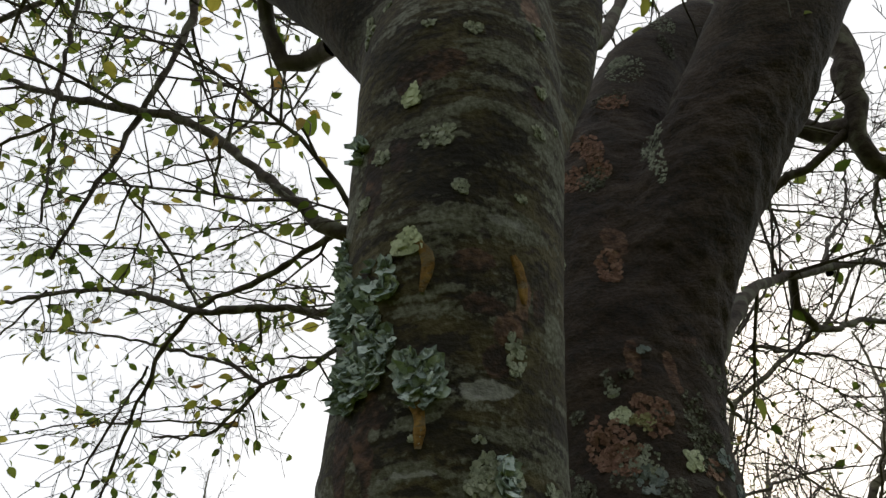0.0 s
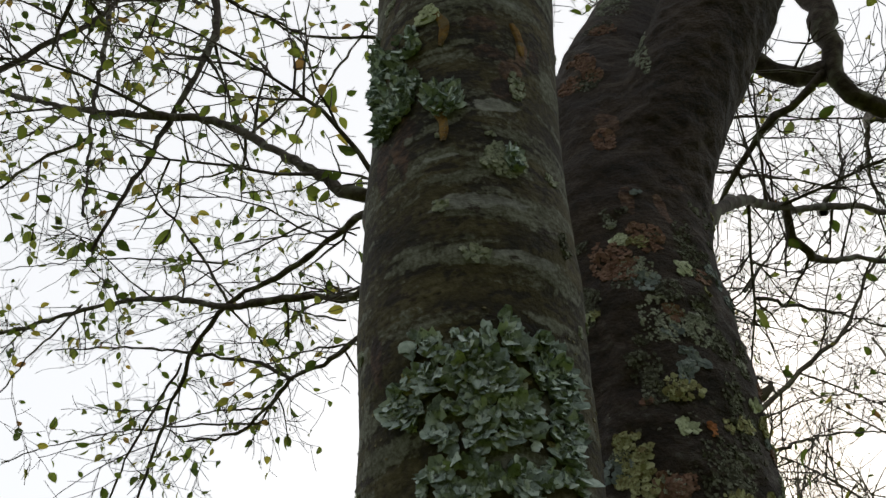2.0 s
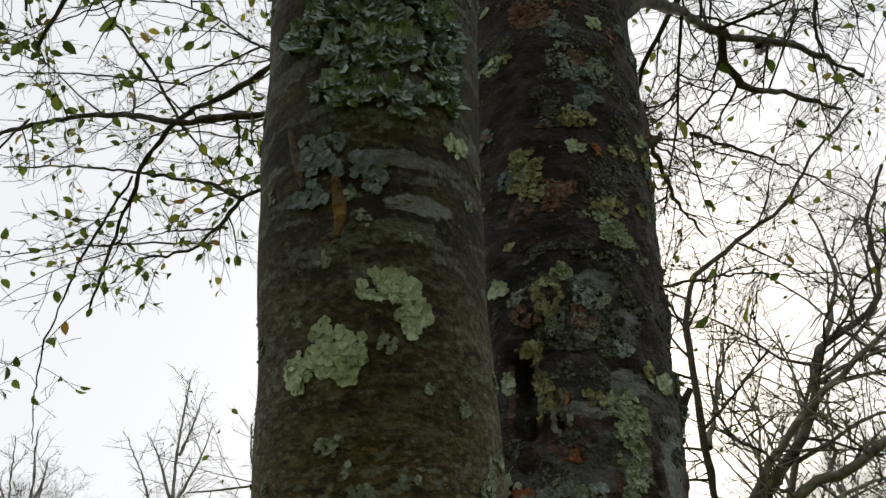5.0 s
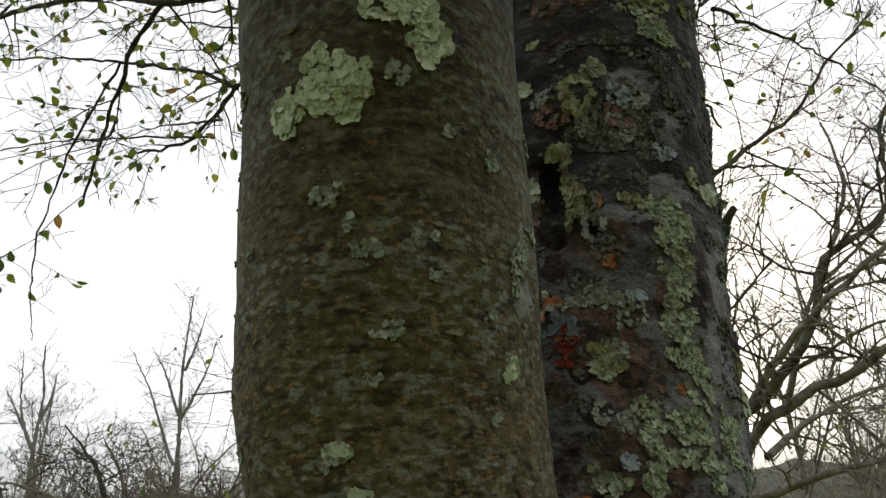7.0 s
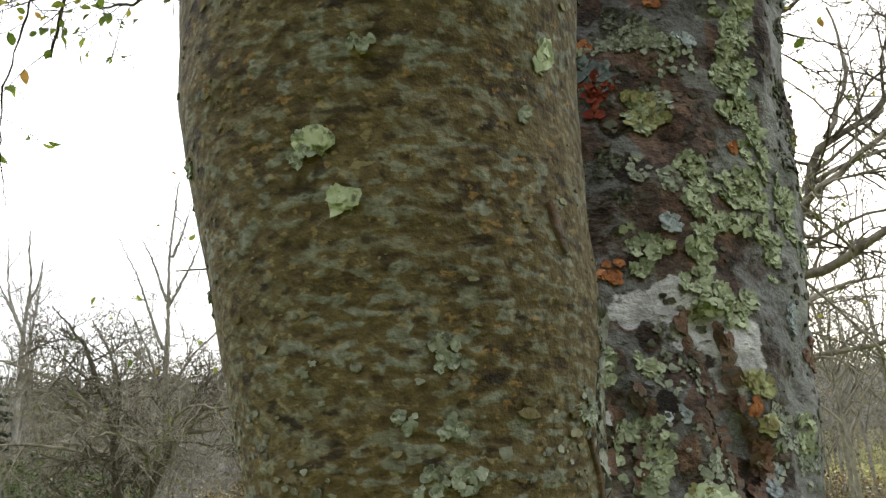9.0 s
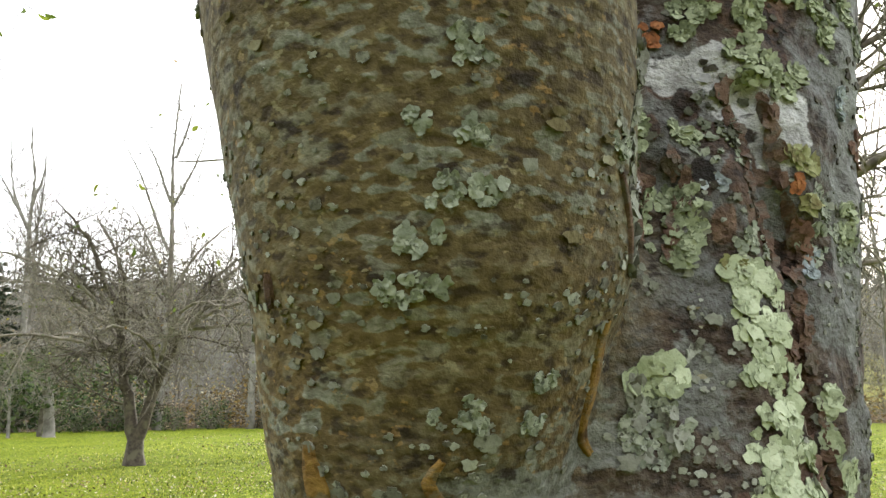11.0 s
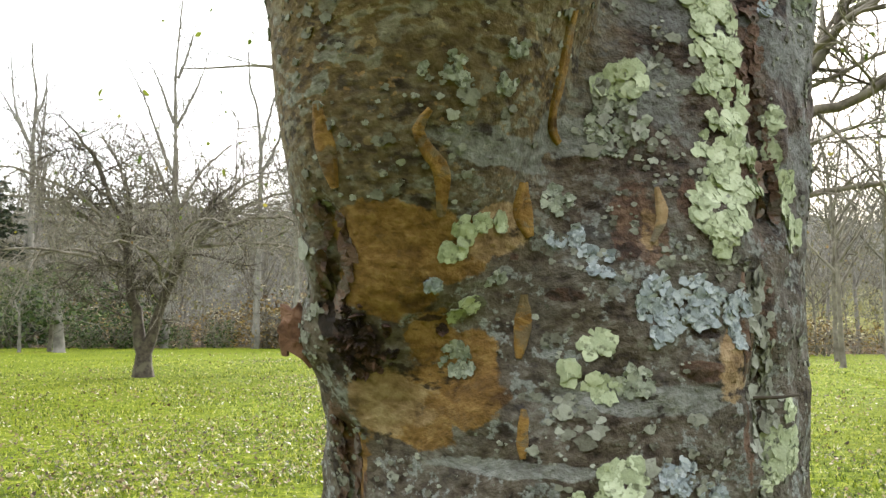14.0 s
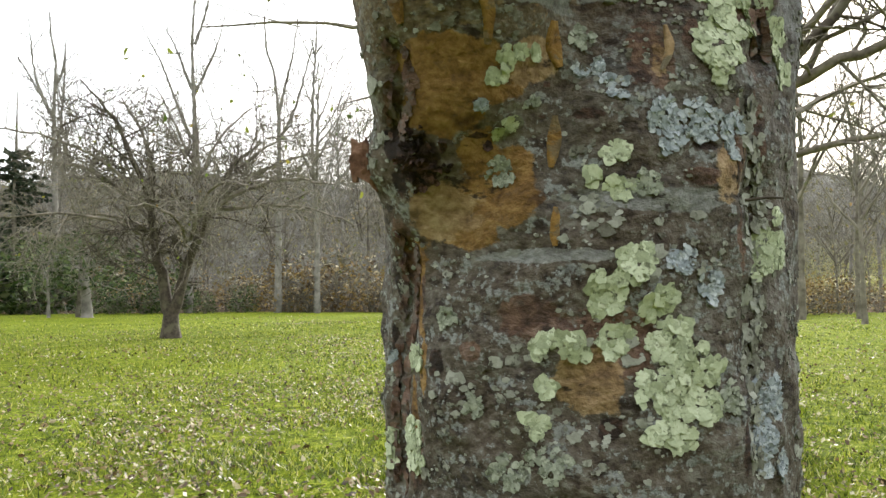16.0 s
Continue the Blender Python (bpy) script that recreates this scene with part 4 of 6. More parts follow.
NAMES = {"G": "pale green leafy lichen", "H": "dull green ragged lichen", "B": "blue-grey leafy lichen", "T": "dusky olive-grey lichen", "S": "small grey-green lichen", "D": "large ruffled grey-green lichen", "E": "slate-grey lichen",
         "Y": "yellowish lichen", "O": "orange lichen", "R": "dark red lichen", "P": "rusty pink lichen", "W": "chalky white crust"}
patches = 0
AROUND = 12


def flat_lobes(p, n, size, away, tilt, cut, ruffle, rng, flatten=1.0):
    """Thin scalloped plates at the places p on bark with normals n; each one points away, its tip a little raised."""
    count = len(p)
    u = np.cross(np.array([[0, 0, 1.0]]), n)
    u /= np.maximum(np.linalg.norm(u, axis=1, keepdims=True), 1e-6)
    w = np.cross(n, u)
    t = np.arange(AROUND) * 2 * math.pi / AROUND
    ph = rng.uniform(0, 6.3, (count, 1))
    k = rng.choice([1.5, 2.0, 2.5], (count, 1))
    edge = 1 - cut + cut * np.abs(np.sin(k * t + ph)) ** 0.5
    edge = edge * rng.uniform(0.83, 1.12, (count, AROUND)) * (1 + 0.22 * np.cos(t - away[:, None]))
    rad = edge * size[:, None]
    pu, pv = rad * np.cos(t), rad * np.sin(t) * flatten
    lean = (tilt * rng.normal(0.8, 0.6, count))[:, None]
    base = (0.0004 + 0.0011 * rng.random(count) * np.minimum(size / 0.004, 1.5))[:, None]
    up = base + lean * rad * np.cos(t - away[:, None]) + ruffle * rng.normal(0, 1, (count, AROUND))
    up = np.maximum(up, 0.0002)

    def at(a, b, h):
        return p[:, None] + u[:, None] * a[..., None] + w[:, None] * b[..., None] + n[:, None] * h[..., None]

    mid = at(np.zeros((count, 1)), np.zeros((count, 1)), base + 0.12 * ruffle)
    rim = at(pu, pv, up)
    foot = at(pu * 0.62, pv * 0.62, np.full_like(up, -0.0012))
    v = np.concatenate([mid, rim, rim, foot], 1)
    i = np.arange(0, AROUND, 2)
    lid = np.stack([0 * i, 1 + i, 2 + i, 1 + (i + 2) % AROUND], 1)
    i, j = np.arange(AROUND), (np.arange(AROUND) + 1) % AROUND
    skirt = np.stack([1 + AROUND + j, 1 + AROUND + i, 1 + 2 * AROUND + i, 1 + 2 * AROUND + j], 1)
    one = np.concatenate([lid, skirt])
    f = (one[None] + (np.arange(count) * (1 + 3 * AROUND))[:, None, None]).reshape(-1, 4)
    return v.reshape(-1, 3), f


def lichen_patch(x, y, z, wide, tall, kind, most=170):
    global patches
    patches += 1
    rng = np.random.default_rng(patches)
    size, tilt, cut, ruffle, crowd = LOBES[kind]
    size = min(size, 0.34 * min(wide, tall))
    c, n = settle(np.array([[x, y, z]]))
    u = np.cross([0, 0, 1], n[0])
    u /= np.linalg.norm(u)
    w = np.cross(n[0], u)
    count = int(max(5, min(most, 0.98 * crowd * wide * tall / size ** 2)))
    a, r = rng.uniform(0, 2 * math.pi, count * 2), 1.15 * np.sqrt(rng.random(count * 2))
    ring = np.stack([np.cos(a) * 1.3, np.sin(a) * 1.3, np.full(len(a), patches * 7.7)], 1)
    spot = np.stack([r * np.cos(a) * wide, r * np.sin(a) * tall, np.full(len(a), patches * 0.3)], 1)
    keep = (r < 1 + 0.5 * vnoise(ring, 1.0, 5)) & (vnoise(spot, 0.3 / size, 6) > (-0.4 if kind == "G" else -0.22) - 0.8 * (count < 9))
    if keep.sum() < 4:
        keep = r < 1
    a, r = a[keep][:count], r[keep][:count]
    room = np.maximum(np.array([wide, tall]) / 2 - 0.6 * size, 0.3 * size)
    cu, cv = r * np.cos(a) * room[0], r * np.sin(a) * room[1]
    p, nn = settle(c + cu[:, None] * u + cv[:, None] * w, 2)
    away = np.where(rng.random(len(a)) < 0.55, a + rng.normal(0, 0.5, len(a)), -1.5 + rng.normal(0, 0.8, len(a)))
    return flat_lobes(p, nn, size * rng.uniform(0.55, 1.3, len(a)), away, tilt, cut, ruffle, rng)


def lichen(x, y, z, wide, tall, kind):
    """A patch of overlapping scalloped lobes on the bark about that place, as wide and tall as given."""
    v, f = lichen_patch(x, y, z, wide, tall, kind)
    on_bark("lichen", v, f, LICHEN[kind], NAMES[kind])


def scar(pts, wide, material, label, proud=0.002):
    """A healed crack: a rounded ridge along a path on the bark."""
    path = curve(pts, 0.004)
    path, nn = settle(path)
    tan = np.gradient(path, axis=0)
    tan /= np.linalg.norm(tan, axis=1, keepdims=True)
    side = np.cross(nn, tan)
    k = np.linspace(0, 1, len(path))
    w = wide / 2 * (0.25 + 0.75 * np.sin(np.pi * np.clip(k * 0.92 + 0.04, 0, 1)) ** 0.7) * (1 + 0.25 * vnoise(path, 160, 3))
    rows = []
    for a, up in ((-1.0, -0.8), (-0.7, 0.7), (-0.2, 1.0), (0.3, 0.5), (0.75, 0.8), (1.0, -0.8)):
        q, m = settle(path + side * (a * w)[:, None], 2)
        rows.append(q + m * proud * up)
    p = np.stack(rows, 1).reshape(-1, 3)
    i = (np.arange(len(path) - 1)[:, None] * 6 + np.arange(5)[None]).ravel()
    on_bark("bark_scar", p, np.stack([i, i + 1, i + 7, i + 6], 1), material, label)


def stem_place(stem, z, a):
    """A place beside a stem's middle line at height z, in the direction a."""
    return [float(np.interp(z, [q[2] for q in stem[0]], [q[j] for q in stem[0]])) + 0.13 * f for j, f in ((0, math.cos(a)), (1, math.sin(a)))]


def build_flecks():
    """Countless thin scales of bark and grey lichen, longer than tall."""
    rng = np.random.default_rng(12)
    for n, low, high, on_front, size, flatten, material, label in (
            (9000, 0.6, 1.14, 0.3, 0.0020, 0.75, FLECK, "thin grey-green scales of lichen on bark"),
            # the dimmed scales, on the upper rear stem only
            (5000, 1.1, 1.85, 0.0, 0.0022, 0.75, DIM_FLECK, "thin grey-green scales of lichen on bark"),
            (1500, 1.02, 1.75, 1.0, 0.0018, 0.45, DASH, "thin level scales of olive-brown bark")):
        z = rng.uniform(low, high, n)
        front = rng.random(n) < on_front
        ax = [np.interp(z, [q[2] for q in s[0]], [q[k] for q in s[0]]) for s in (FRONT, REAR) for k in (0, 1)]
        a = rng.uniform(math.pi * 0.95, math.pi * 2.05, n)
        p = np.stack([np.where(front, ax[0], ax[2]) + 0.13 * np.cos(a), np.where(front, ax[1], ax[3]) + 0.13 * np.sin(a), z], 1)
        p, nn = settle(p, 2)
        keep = vnoise(p, (34, 34, 50), 31) + 0.6 * vnoise(p, 110, 32) > rng.uniform(-0.3, 0.7, n)
        keep &= np.maximum(blotch(p, "ochre"), blotch(p, "tan")) < 0.25
        p, nn = p[keep], nn[keep]
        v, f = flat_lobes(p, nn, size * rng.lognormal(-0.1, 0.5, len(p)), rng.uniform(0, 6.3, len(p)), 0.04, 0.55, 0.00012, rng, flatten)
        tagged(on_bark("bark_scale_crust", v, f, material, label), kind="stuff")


build_flecks()


def scatter_lichens():
    """Small lichens everywhere on the rear stem, fewer on the front one."""
    r = random.Random(41)
    heap = {}
    for k in range(270):
        stem = REAR if k % 4 else FRONT
        z = r.uniform(1.05, 2.4) if k % 4 == 0 else (r.uniform(1.1, 2.2) if k % 8 else r.uniform(0.62, 1.1))
        x, y = stem_place(stem, z, r.uniform(math.pi * 0.97, math.pi * 2.08))
        if max(blotch(np.array([[x, y, z], [x, y - 0.03, z]]), "ochre").max(), blotch(np.array([[x, y, z]]), "tan").max()) > 0.2:
            continue
        # mostly the dark T above 1.15 m, to dim the rear stem
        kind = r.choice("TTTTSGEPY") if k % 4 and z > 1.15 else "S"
        s = r.uniform(0.012, 0.036) if k % 4 else r.uniform(0.007, 0.016)
        heap.setdefault(kind, []).append(lichen_patch(x, y, z, s * r.uniform(0.9, 1.6), s, kind, 45))
    for kind, bits in heap.items():
        off, vs, fs = 0, [], []
        for v, f in bits:
            vs.append(v)
            fs.append(f + off)
            off += len(v)
        tagged(on_bark("lichen_crust", np.concatenate(vs), np.concatenate(fs), LICHEN[kind], NAMES[kind] + " in small scattered crusts"), kind="stuff")

# bare and weathered patches

scar([(0.021, 0.420, 0.999), (0.015, 0.424, 0.990), (0.020, 0.429, 0.981), (0.027, 0.434, 0.971), (0.027, 0.444, 0.952)], 0.0094, OCHRE, "healed ochre crack")
scar([(0.092, 0.434, 1.055), (0.090, 0.448, 1.034), (0.087, 0.459, 1.014), (0.094, 0.467, 0.996)], 0.0116, OCHRE, "healed ochre crack")
scar([(-0.034, 0.435, 1.005), (-0.032, 0.440, 0.990), (-0.027, 0.447, 0.966)], 0.0145, OCHRE, "healed ochre crack")
scar([(0.074, 0.459, 0.972), (0.074, 0.460, 0.957), (0.076, 0.461, 0.944)], 0.0130, OCHRE, "healed ochre crack")
scar([(0.071, 0.466, 0.915), (0.069, 0.468, 0.898), (0.067, 0.469, 0.882)], 0.0101, OCHRE, "healed ochre crack")
scar([(0.066, 0.461, 0.855), (0.069, 0.464, 0.830)], 0.0087, OCHRE, "healed ochre crack")
scar([(-0.006, 0.130, 1.960), (0.005, 0.130, 1.940), (0.004, 0.134, 1.915)], 0.0120, OCHRE, "healed ochre crack")
scar([(0.081, 0.118, 2.062), (0.087, 0.125, 2.048), (0.087, 0.133, 2.026)], 0.0120, OCHRE, "healed ochre crack")
scar([(0.010, 0.115, 2.075), (0.018, 0.118, 2.055), (0.012, 0.122, 2.03)], 0.0120, OCHRE, "healed ochre crack")
scar([(0.143, 0.463, 0.974), (0.146, 0.461, 0.958), (0.140, 0.461, 0.944)], 0.007, TAN, "pale bare streak")
scar([(0.078, 0.372, 1.218), (0.088, 0.384, 1.197)], 0.007, RUSTY, "rusty crack")
scar([(-0.056, 0.228, 1.620), (-0.051, 0.230, 1.590), (-0.045, 0.234, 1.565)], 0.010, RUSTY, "rusty crack")
scar([(-0.018, 0.224, 1.568), (-0.015, 0.231, 1.537), (-0.018, 0.236, 1.520)], 0.0120, OCHRE, "ochre crack")
scar([(0.095, 0.416, 1.115), (0.103, 0.430, 1.097), (0.105, 0.436, 1.080)], 0.005, RUSTY, "rusty crack")
scar([(-0.049, 0.421, 1.074), (-0.050, 0.427, 1.060)], 0.007, RUSTY, "rusty spot")

scar([(0.19, 0.488, 0.93), (0.191, 0.487, 0.9), (0.193, 0.488, 0.87)], 0.007, RUSTY, "rusty crack", 0.001)


def rough_bark():
    """Chips of dead bark in the wound and along the cracks."""
    rng = np.random.default_rng(77)
    c = np.array([(-0.014, 0.487, 0.889)]) + rng.normal(0, 1, (90, 3)) * (0.011, 0.006, 0.010)
    p, n = settle(c)
    v, f = flat_lobes(p, n, rng.uniform(0.0015, 0.0042, len(p)), rng.uniform(0, 6.3, len(p)), 0.8, 0.5, 0.0012, rng)
    on_bark("canker", v, f, CANKER, "dark rough canker wound")
    for pts, w in CRACKS:
        path = curve(pts, 0.0045)
        q = np.repeat(path, 3, 0) + rng.normal(0, 1, (3 * len(path), 3)) * (0.002, 0.001, 0.003)
        side = rng.choice([-1.0, 1.0], len(q))
        q[:, 0] += side * (w * 0.8 + rng.random(len(q)) * 0.005)
        p, n = settle(q)
        v, f = flat_lobes(p, n, rng.uniform(0.0018, 0.005, len(p)), np.where(side > 0, 3.14, 0.0) + rng.normal(0, 0.6, len(p)), 0.45, 0.5, 0.0008, rng, 1.5)
        tagged(on_bark("bark_edge", v, f, RUSTY if w > 0.006 else FLECK, "torn flaky bark along a crack"), kind="stuff")


rough_bark()
scatter_lichens()
# lichens, from the stump upwards
lichen(0.178, 0.486, 1.083, 0.040, 0.018, 'G')
lichen(0.181, 0.484, 1.062, 0.038, 0.043, 'G')
lichen(0.187, 0.487, 1.028, 0.038, 0.048, 'G')
lichen(0.189, 0.487, 0.993, 0.046, 0.043, 'G')
lichen(0.180, 0.475, 0.963, 0.039, 0.049, 'G')
lichen(0.180, 0.473, 0.945, 0.017, 0.019, 'G')
lichen(0.225, 0.501, 1.020, 0.014, 0.019, 'G')
lichen(0.227, 0.501, 1.000, 0.021, 0.021, 'G')
lichen(0.231, 0.509, 0.980, 0.021, 0.032, 'G')
lichen(0.239, 0.522, 0.957, 0.022, 0.029, 'G')
lichen(0.036, 0.453, 0.940, 0.016, 0.023, 'G')
lichen(0.047, 0.453, 0.951, 0.016, 0.011, 'G')
lichen(0.061, 0.459, 0.951, 0.011, 0.011, 'G')
lichen(0.123, 0.478, 1.033, 0.028, 0.023, 'G')
lichen(0.121, 0.479, 1.009, 0.034, 0.036, 'S')
lichen(0.140, 0.469, 0.910, 0.033, 0.036, 'B')
lichen(0.166, 0.475, 0.915, 0.026, 0.031, 'B')
lichen(0.190, 0.481, 0.905, 0.022, 0.029, 'B')
lichen(0.109, 0.467, 0.889, 0.020, 0.015, 'G')
lichen(0.110, 0.468, 0.870, 0.032, 0.018, 'G')
lichen(0.095, 0.469, 0.876, 0.014, 0.015, 'G')
lichen(0.035, 0.474, 0.903, 0.009, 0.009, 'G')
lichen(0.046, 0.470, 0.908, 0.011, 0.013, 'G')
lichen(0.103, 0.470, 0.944, 0.017, 0.020, 'B')
lichen(0.111, 0.468, 0.933, 0.015, 0.018, 'B')
lichen(0.088, 0.469, 0.944, 0.012, 0.012, 'B')
lichen(0.091, 0.469, 0.967, 0.020, 0.018, 'S')
lichen(0.225, 0.507, 0.840, 0.021, 0.039, 'G')
lichen(0.125, 0.466, 0.871, 0.026, 0.018, 'S')
lichen(0.024, 0.461, 0.920, 0.011, 0.013, 'B')
lichen(0.037, 0.481, 0.880, 0.021, 0.022, 'S')
lichen(0.058, 0.467, 0.921, 0.014, 0.014, 'S')
lichen(0.057, 0.425, 1.015, 0.013, 0.016, 'S')
lichen(0.021, 0.414, 1.018, 0.015, 0.008, 'S')
lichen(0.101, 0.466, 0.805, 0.029, 0.033, 'G')
lichen(0.121, 0.463, 0.819, 0.027, 0.029, 'G')
lichen(0.134, 0.466, 0.796, 0.029, 0.026, 'G')
lichen(0.142, 0.472, 0.773, 0.037, 0.030, 'G')
lichen(0.149, 0.473, 0.743, 0.057, 0.055, 'G')
lichen(0.143, 0.474, 0.713, 0.034, 0.023, 'G')
lichen(0.108, 0.471, 0.773, 0.029, 0.022, 'G')
lichen(0.071, 0.468, 0.768, 0.036, 0.029, 'G')
lichen(0.064, 0.480, 0.744, 0.018, 0.018, 'G')
lichen(0.058, 0.480, 0.718, 0.026, 0.019, 'G')
lichen(0.171, 0.482, 0.809, 0.019, 0.027, 'B')
lichen(0.150, 0.473, 0.823, 0.022, 0.019, 'B')
lichen(-0.023, 0.546, 0.694, 0.029, 0.043, 'G')
lichen(-0.020, 0.535, 0.756, 0.020, 0.018, 'G')
lichen(0.218, 0.502, 0.727, 0.029, 0.055, 'B')
lichen(0.219, 0.502, 0.826, 0.025, 0.037, 'G')
lichen(0.210, 0.503, 0.697, 0.029, 0.030, 'B')
lichen(0.185, 0.480, 0.737, 0.020, 0.023, 'S')
lichen(0.042, 0.487, 0.686, 0.030, 0.023, 'S')
lichen(0.069, 0.476, 0.696, 0.033, 0.023, 'S')
lichen(0.017, 0.502, 0.727, 0.019, 0.023, 'S')
lichen(0.002, 0.514, 0.786, 0.023, 0.016, 'S')
lichen(0.032, 0.416, 1.017, 0.014, 0.016, 'S')
lichen(0.015, 0.387, 1.081, 0.025, 0.014, 'S')
lichen(0.017, 0.392, 1.064, 0.013, 0.011, 'S')
lichen(0.062, 0.420, 1.032, 0.012, 0.014, 'S')
lichen(-0.026, 0.343, 1.237, 0.020, 0.015, 'G')
lichen(-0.013, 0.349, 1.212, 0.015, 0.011, 'G')
lichen(0.031, 0.367, 1.149, 0.019, 0.015, 'S')
lichen(0.011, 0.373, 1.123, 0.013, 0.012, 'S')
lichen(0.078, 0.359, 1.283, 0.012, 0.018, 'G')
lichen(0.023, 0.380, 1.098, 0.022, 0.015, 'S')
lichen(0.037, 0.382, 1.100, 0.015, 0.015, 'S')
lichen(-0.047, 0.282, 1.430, 0.030, 0.034, 'G')
lichen(-0.021, 0.264, 1.440, 0.048, 0.046, 'G')
lichen(-0.012, 0.270, 1.425, 0.027, 0.022, 'G')
lichen(0.037, 0.260, 1.461, 0.030, 0.035, 'G')
lichen(0.019, 0.248, 1.482, 0.046, 0.028, 'G')
lichen(-0.025, 0.293, 1.377, 0.024, 0.015, 'S')
lichen(0.030, 0.301, 1.352, 0.017, 0.012, 'S')
lichen(0.036, 0.310, 1.331, 0.010, 0.009, 'S')
lichen(-0.027, 0.344, 1.235, 0.021, 0.016, 'S')
lichen(0.091, 0.343, 1.353, 0.022, 0.046, 'S')
lichen(-0.012, 0.173, 1.722, 0.063, 0.052, 'D')
lichen(0.031, 0.173, 1.727, 0.059, 0.053, 'D')
lichen(0.070, 0.201, 1.715, 0.054, 0.060, 'D')
lichen(-0.042, 0.194, 1.695, 0.044, 0.051, 'D')
lichen(-0.003, 0.186, 1.673, 0.051, 0.049, 'D')
lichen(0.034, 0.189, 1.674, 0.051, 0.048, 'D')
lichen(0.073, 0.214, 1.675, 0.048, 0.057, 'D')
lichen(-0.012, 0.199, 1.637, 0.060, 0.038, 'D')
lichen(0.032, 0.202, 1.631, 0.059, 0.036, 'D')
lichen(0.069, 0.219, 1.642, 0.038, 0.031, 'D')
lichen(0.016, 0.177, 1.702, 0.052, 0.050, 'D')
lichen(-0.031, 0.222, 1.583, 0.049, 0.053, 'E')
lichen(0.009, 0.220, 1.569, 0.035, 0.036, 'E')
lichen(-0.040, 0.235, 1.556, 0.036, 0.024, 'E')
lichen(0.078, 0.241, 1.608, 0.028, 0.019, 'G')
lichen(0.041, 0.242, 1.520, 0.013, 0.012, 'S')
lichen(0.007, 0.126, 1.968, 0.045, 0.042, 'D')
lichen(-0.037, 0.145, 1.986, 0.054, 0.066, 'D')
lichen(-0.056, 0.166, 2.078, 0.050, 0.082, 'D')
lichen(-0.023, 0.122, 2.047, 0.036, 0.038, 'D')
lichen(0.054, 0.145, 1.893, 0.042, 0.040, 'S')
lichen(0.077, 0.137, 1.985, 0.020, 0.032, 'S')
lichen(-0.050, 0.161, 1.973, 0.044, 0.043, 'D')
lichen(0.000, 0.104, 2.070, 0.026, 0.023, 'G')
lichen(0.385, 0.531, 2.598, 0.059, 0.109, 'S')
lichen(0.268, 0.519, 2.336, 0.041, 0.067, 'P')
lichen(0.275, 0.596, 2.555, 0.058, 0.078, 'P')
lichen(-0.048, 0.155, 1.990, 0.029, 0.056, 'D')
lichen(0.028, 0.083, 2.163, 0.033, 0.024, 'S')
lichen(-0.041, 0.123, 2.191, 0.025, 0.047, 'D')

# high on the front stem, and on the stump's flanks
lichen(-0.048, 0.149, 2.056, 0.032, 0.048, 'D')
lichen(-0.032, 0.135, 2.024, 0.026, 0.033, 'D')
lichen(-0.050, 0.153, 1.991, 0.026, 0.032, 'D')
lichen(-0.029, 0.138, 1.981, 0.021, 0.028, 'D')
lichen(-0.002, 0.120, 1.972, 0.024, 0.026, 'D')
lichen(0.016, 0.126, 1.961, 0.016, 0.022, 'D')
lichen(-0.054, 0.154, 1.968, 0.021, 0.023, 'D')
lichen(0.049, 0.141, 1.900, 0.024, 0.029, 'S')
lichen(0.062, 0.148, 1.892, 0.022, 0.030, 'S')
lichen(-0.014, 0.129, 1.999, 0.017, 0.019, 'D')
lichen(0.008, 0.080, 2.210, 0.020, 0.022, 'G')
lichen(-0.034, 0.106, 2.339, 0.018, 0.053, 'S')
lichen(-0.066, 0.181, 2.056, 0.019, 0.036, 'D')
lichen(0.408, 0.616, 2.917, 0.060, 0.054, 'S')
lichen(0.360, 0.593, 2.766, 0.066, 0.049, 'P')
lichen(0.297, 0.593, 2.643, 0.051, 0.046, 'P')
lichen(0.292, 0.566, 2.544, 0.057, 0.034, 'T')
lichen(-0.055, 0.155, 2.037, 0.032, 0.040, 'D')
lichen(-0.029, 0.137, 1.982, 0.029, 0.029, 'D')
lichen(-0.049, 0.148, 1.980, 0.025, 0.022, 'D')
lichen(0.066, 0.149, 1.899, 0.022, 0.034, 'D')
lichen(0.052, 0.144, 1.888, 0.018, 0.026, 'S')
lichen(-0.039, 0.185, 1.708, 0.015, 0.023, 'Y')
lichen(-0.020, 0.543, 0.757, 0.016, 0.016, 'G')
lichen(-0.036, 0.573, 0.687, 0.018, 0.031, 'G')
lichen(-0.024, 0.549, 0.700, 0.017, 0.025, 'G')
lichen(-0.035, 0.563, 0.751, 0.010, 0.017, 'B')
lichen(0.222, 0.503, 0.734, 0.017, 0.025, 'B')
lichen(0.218, 0.499, 0.709, 0.021, 0.021, 'B')
lichen(0.211, 0.499, 0.727, 0.012, 0.021, 'B')
lichen(0.228, 0.510, 0.688, 0.017, 0.026, 'B')
lichen(0.212, 0.499, 0.821, 0.016, 0.025, 'G')
lichen(0.232, 0.515, 0.833, 0.013, 0.026, 'G')
# the rear stem, from the cleft upwards
lichen(0.170, 0.483, 1.089, 0.018, 0.009, 'Y')
lichen(0.222, 0.506, 1.092, 0.015, 0.020, 'B')
lichen(0.216, 0.503, 1.106, 0.015, 0.024, 'P')
lichen(0.143, 0.480, 1.108, 0.040, 0.045, 'H')
lichen(0.260, 0.531, 1.120, 0.017, 0.030, 'H')
lichen(0.151, 0.480, 1.123, 0.024, 0.020, 'H')
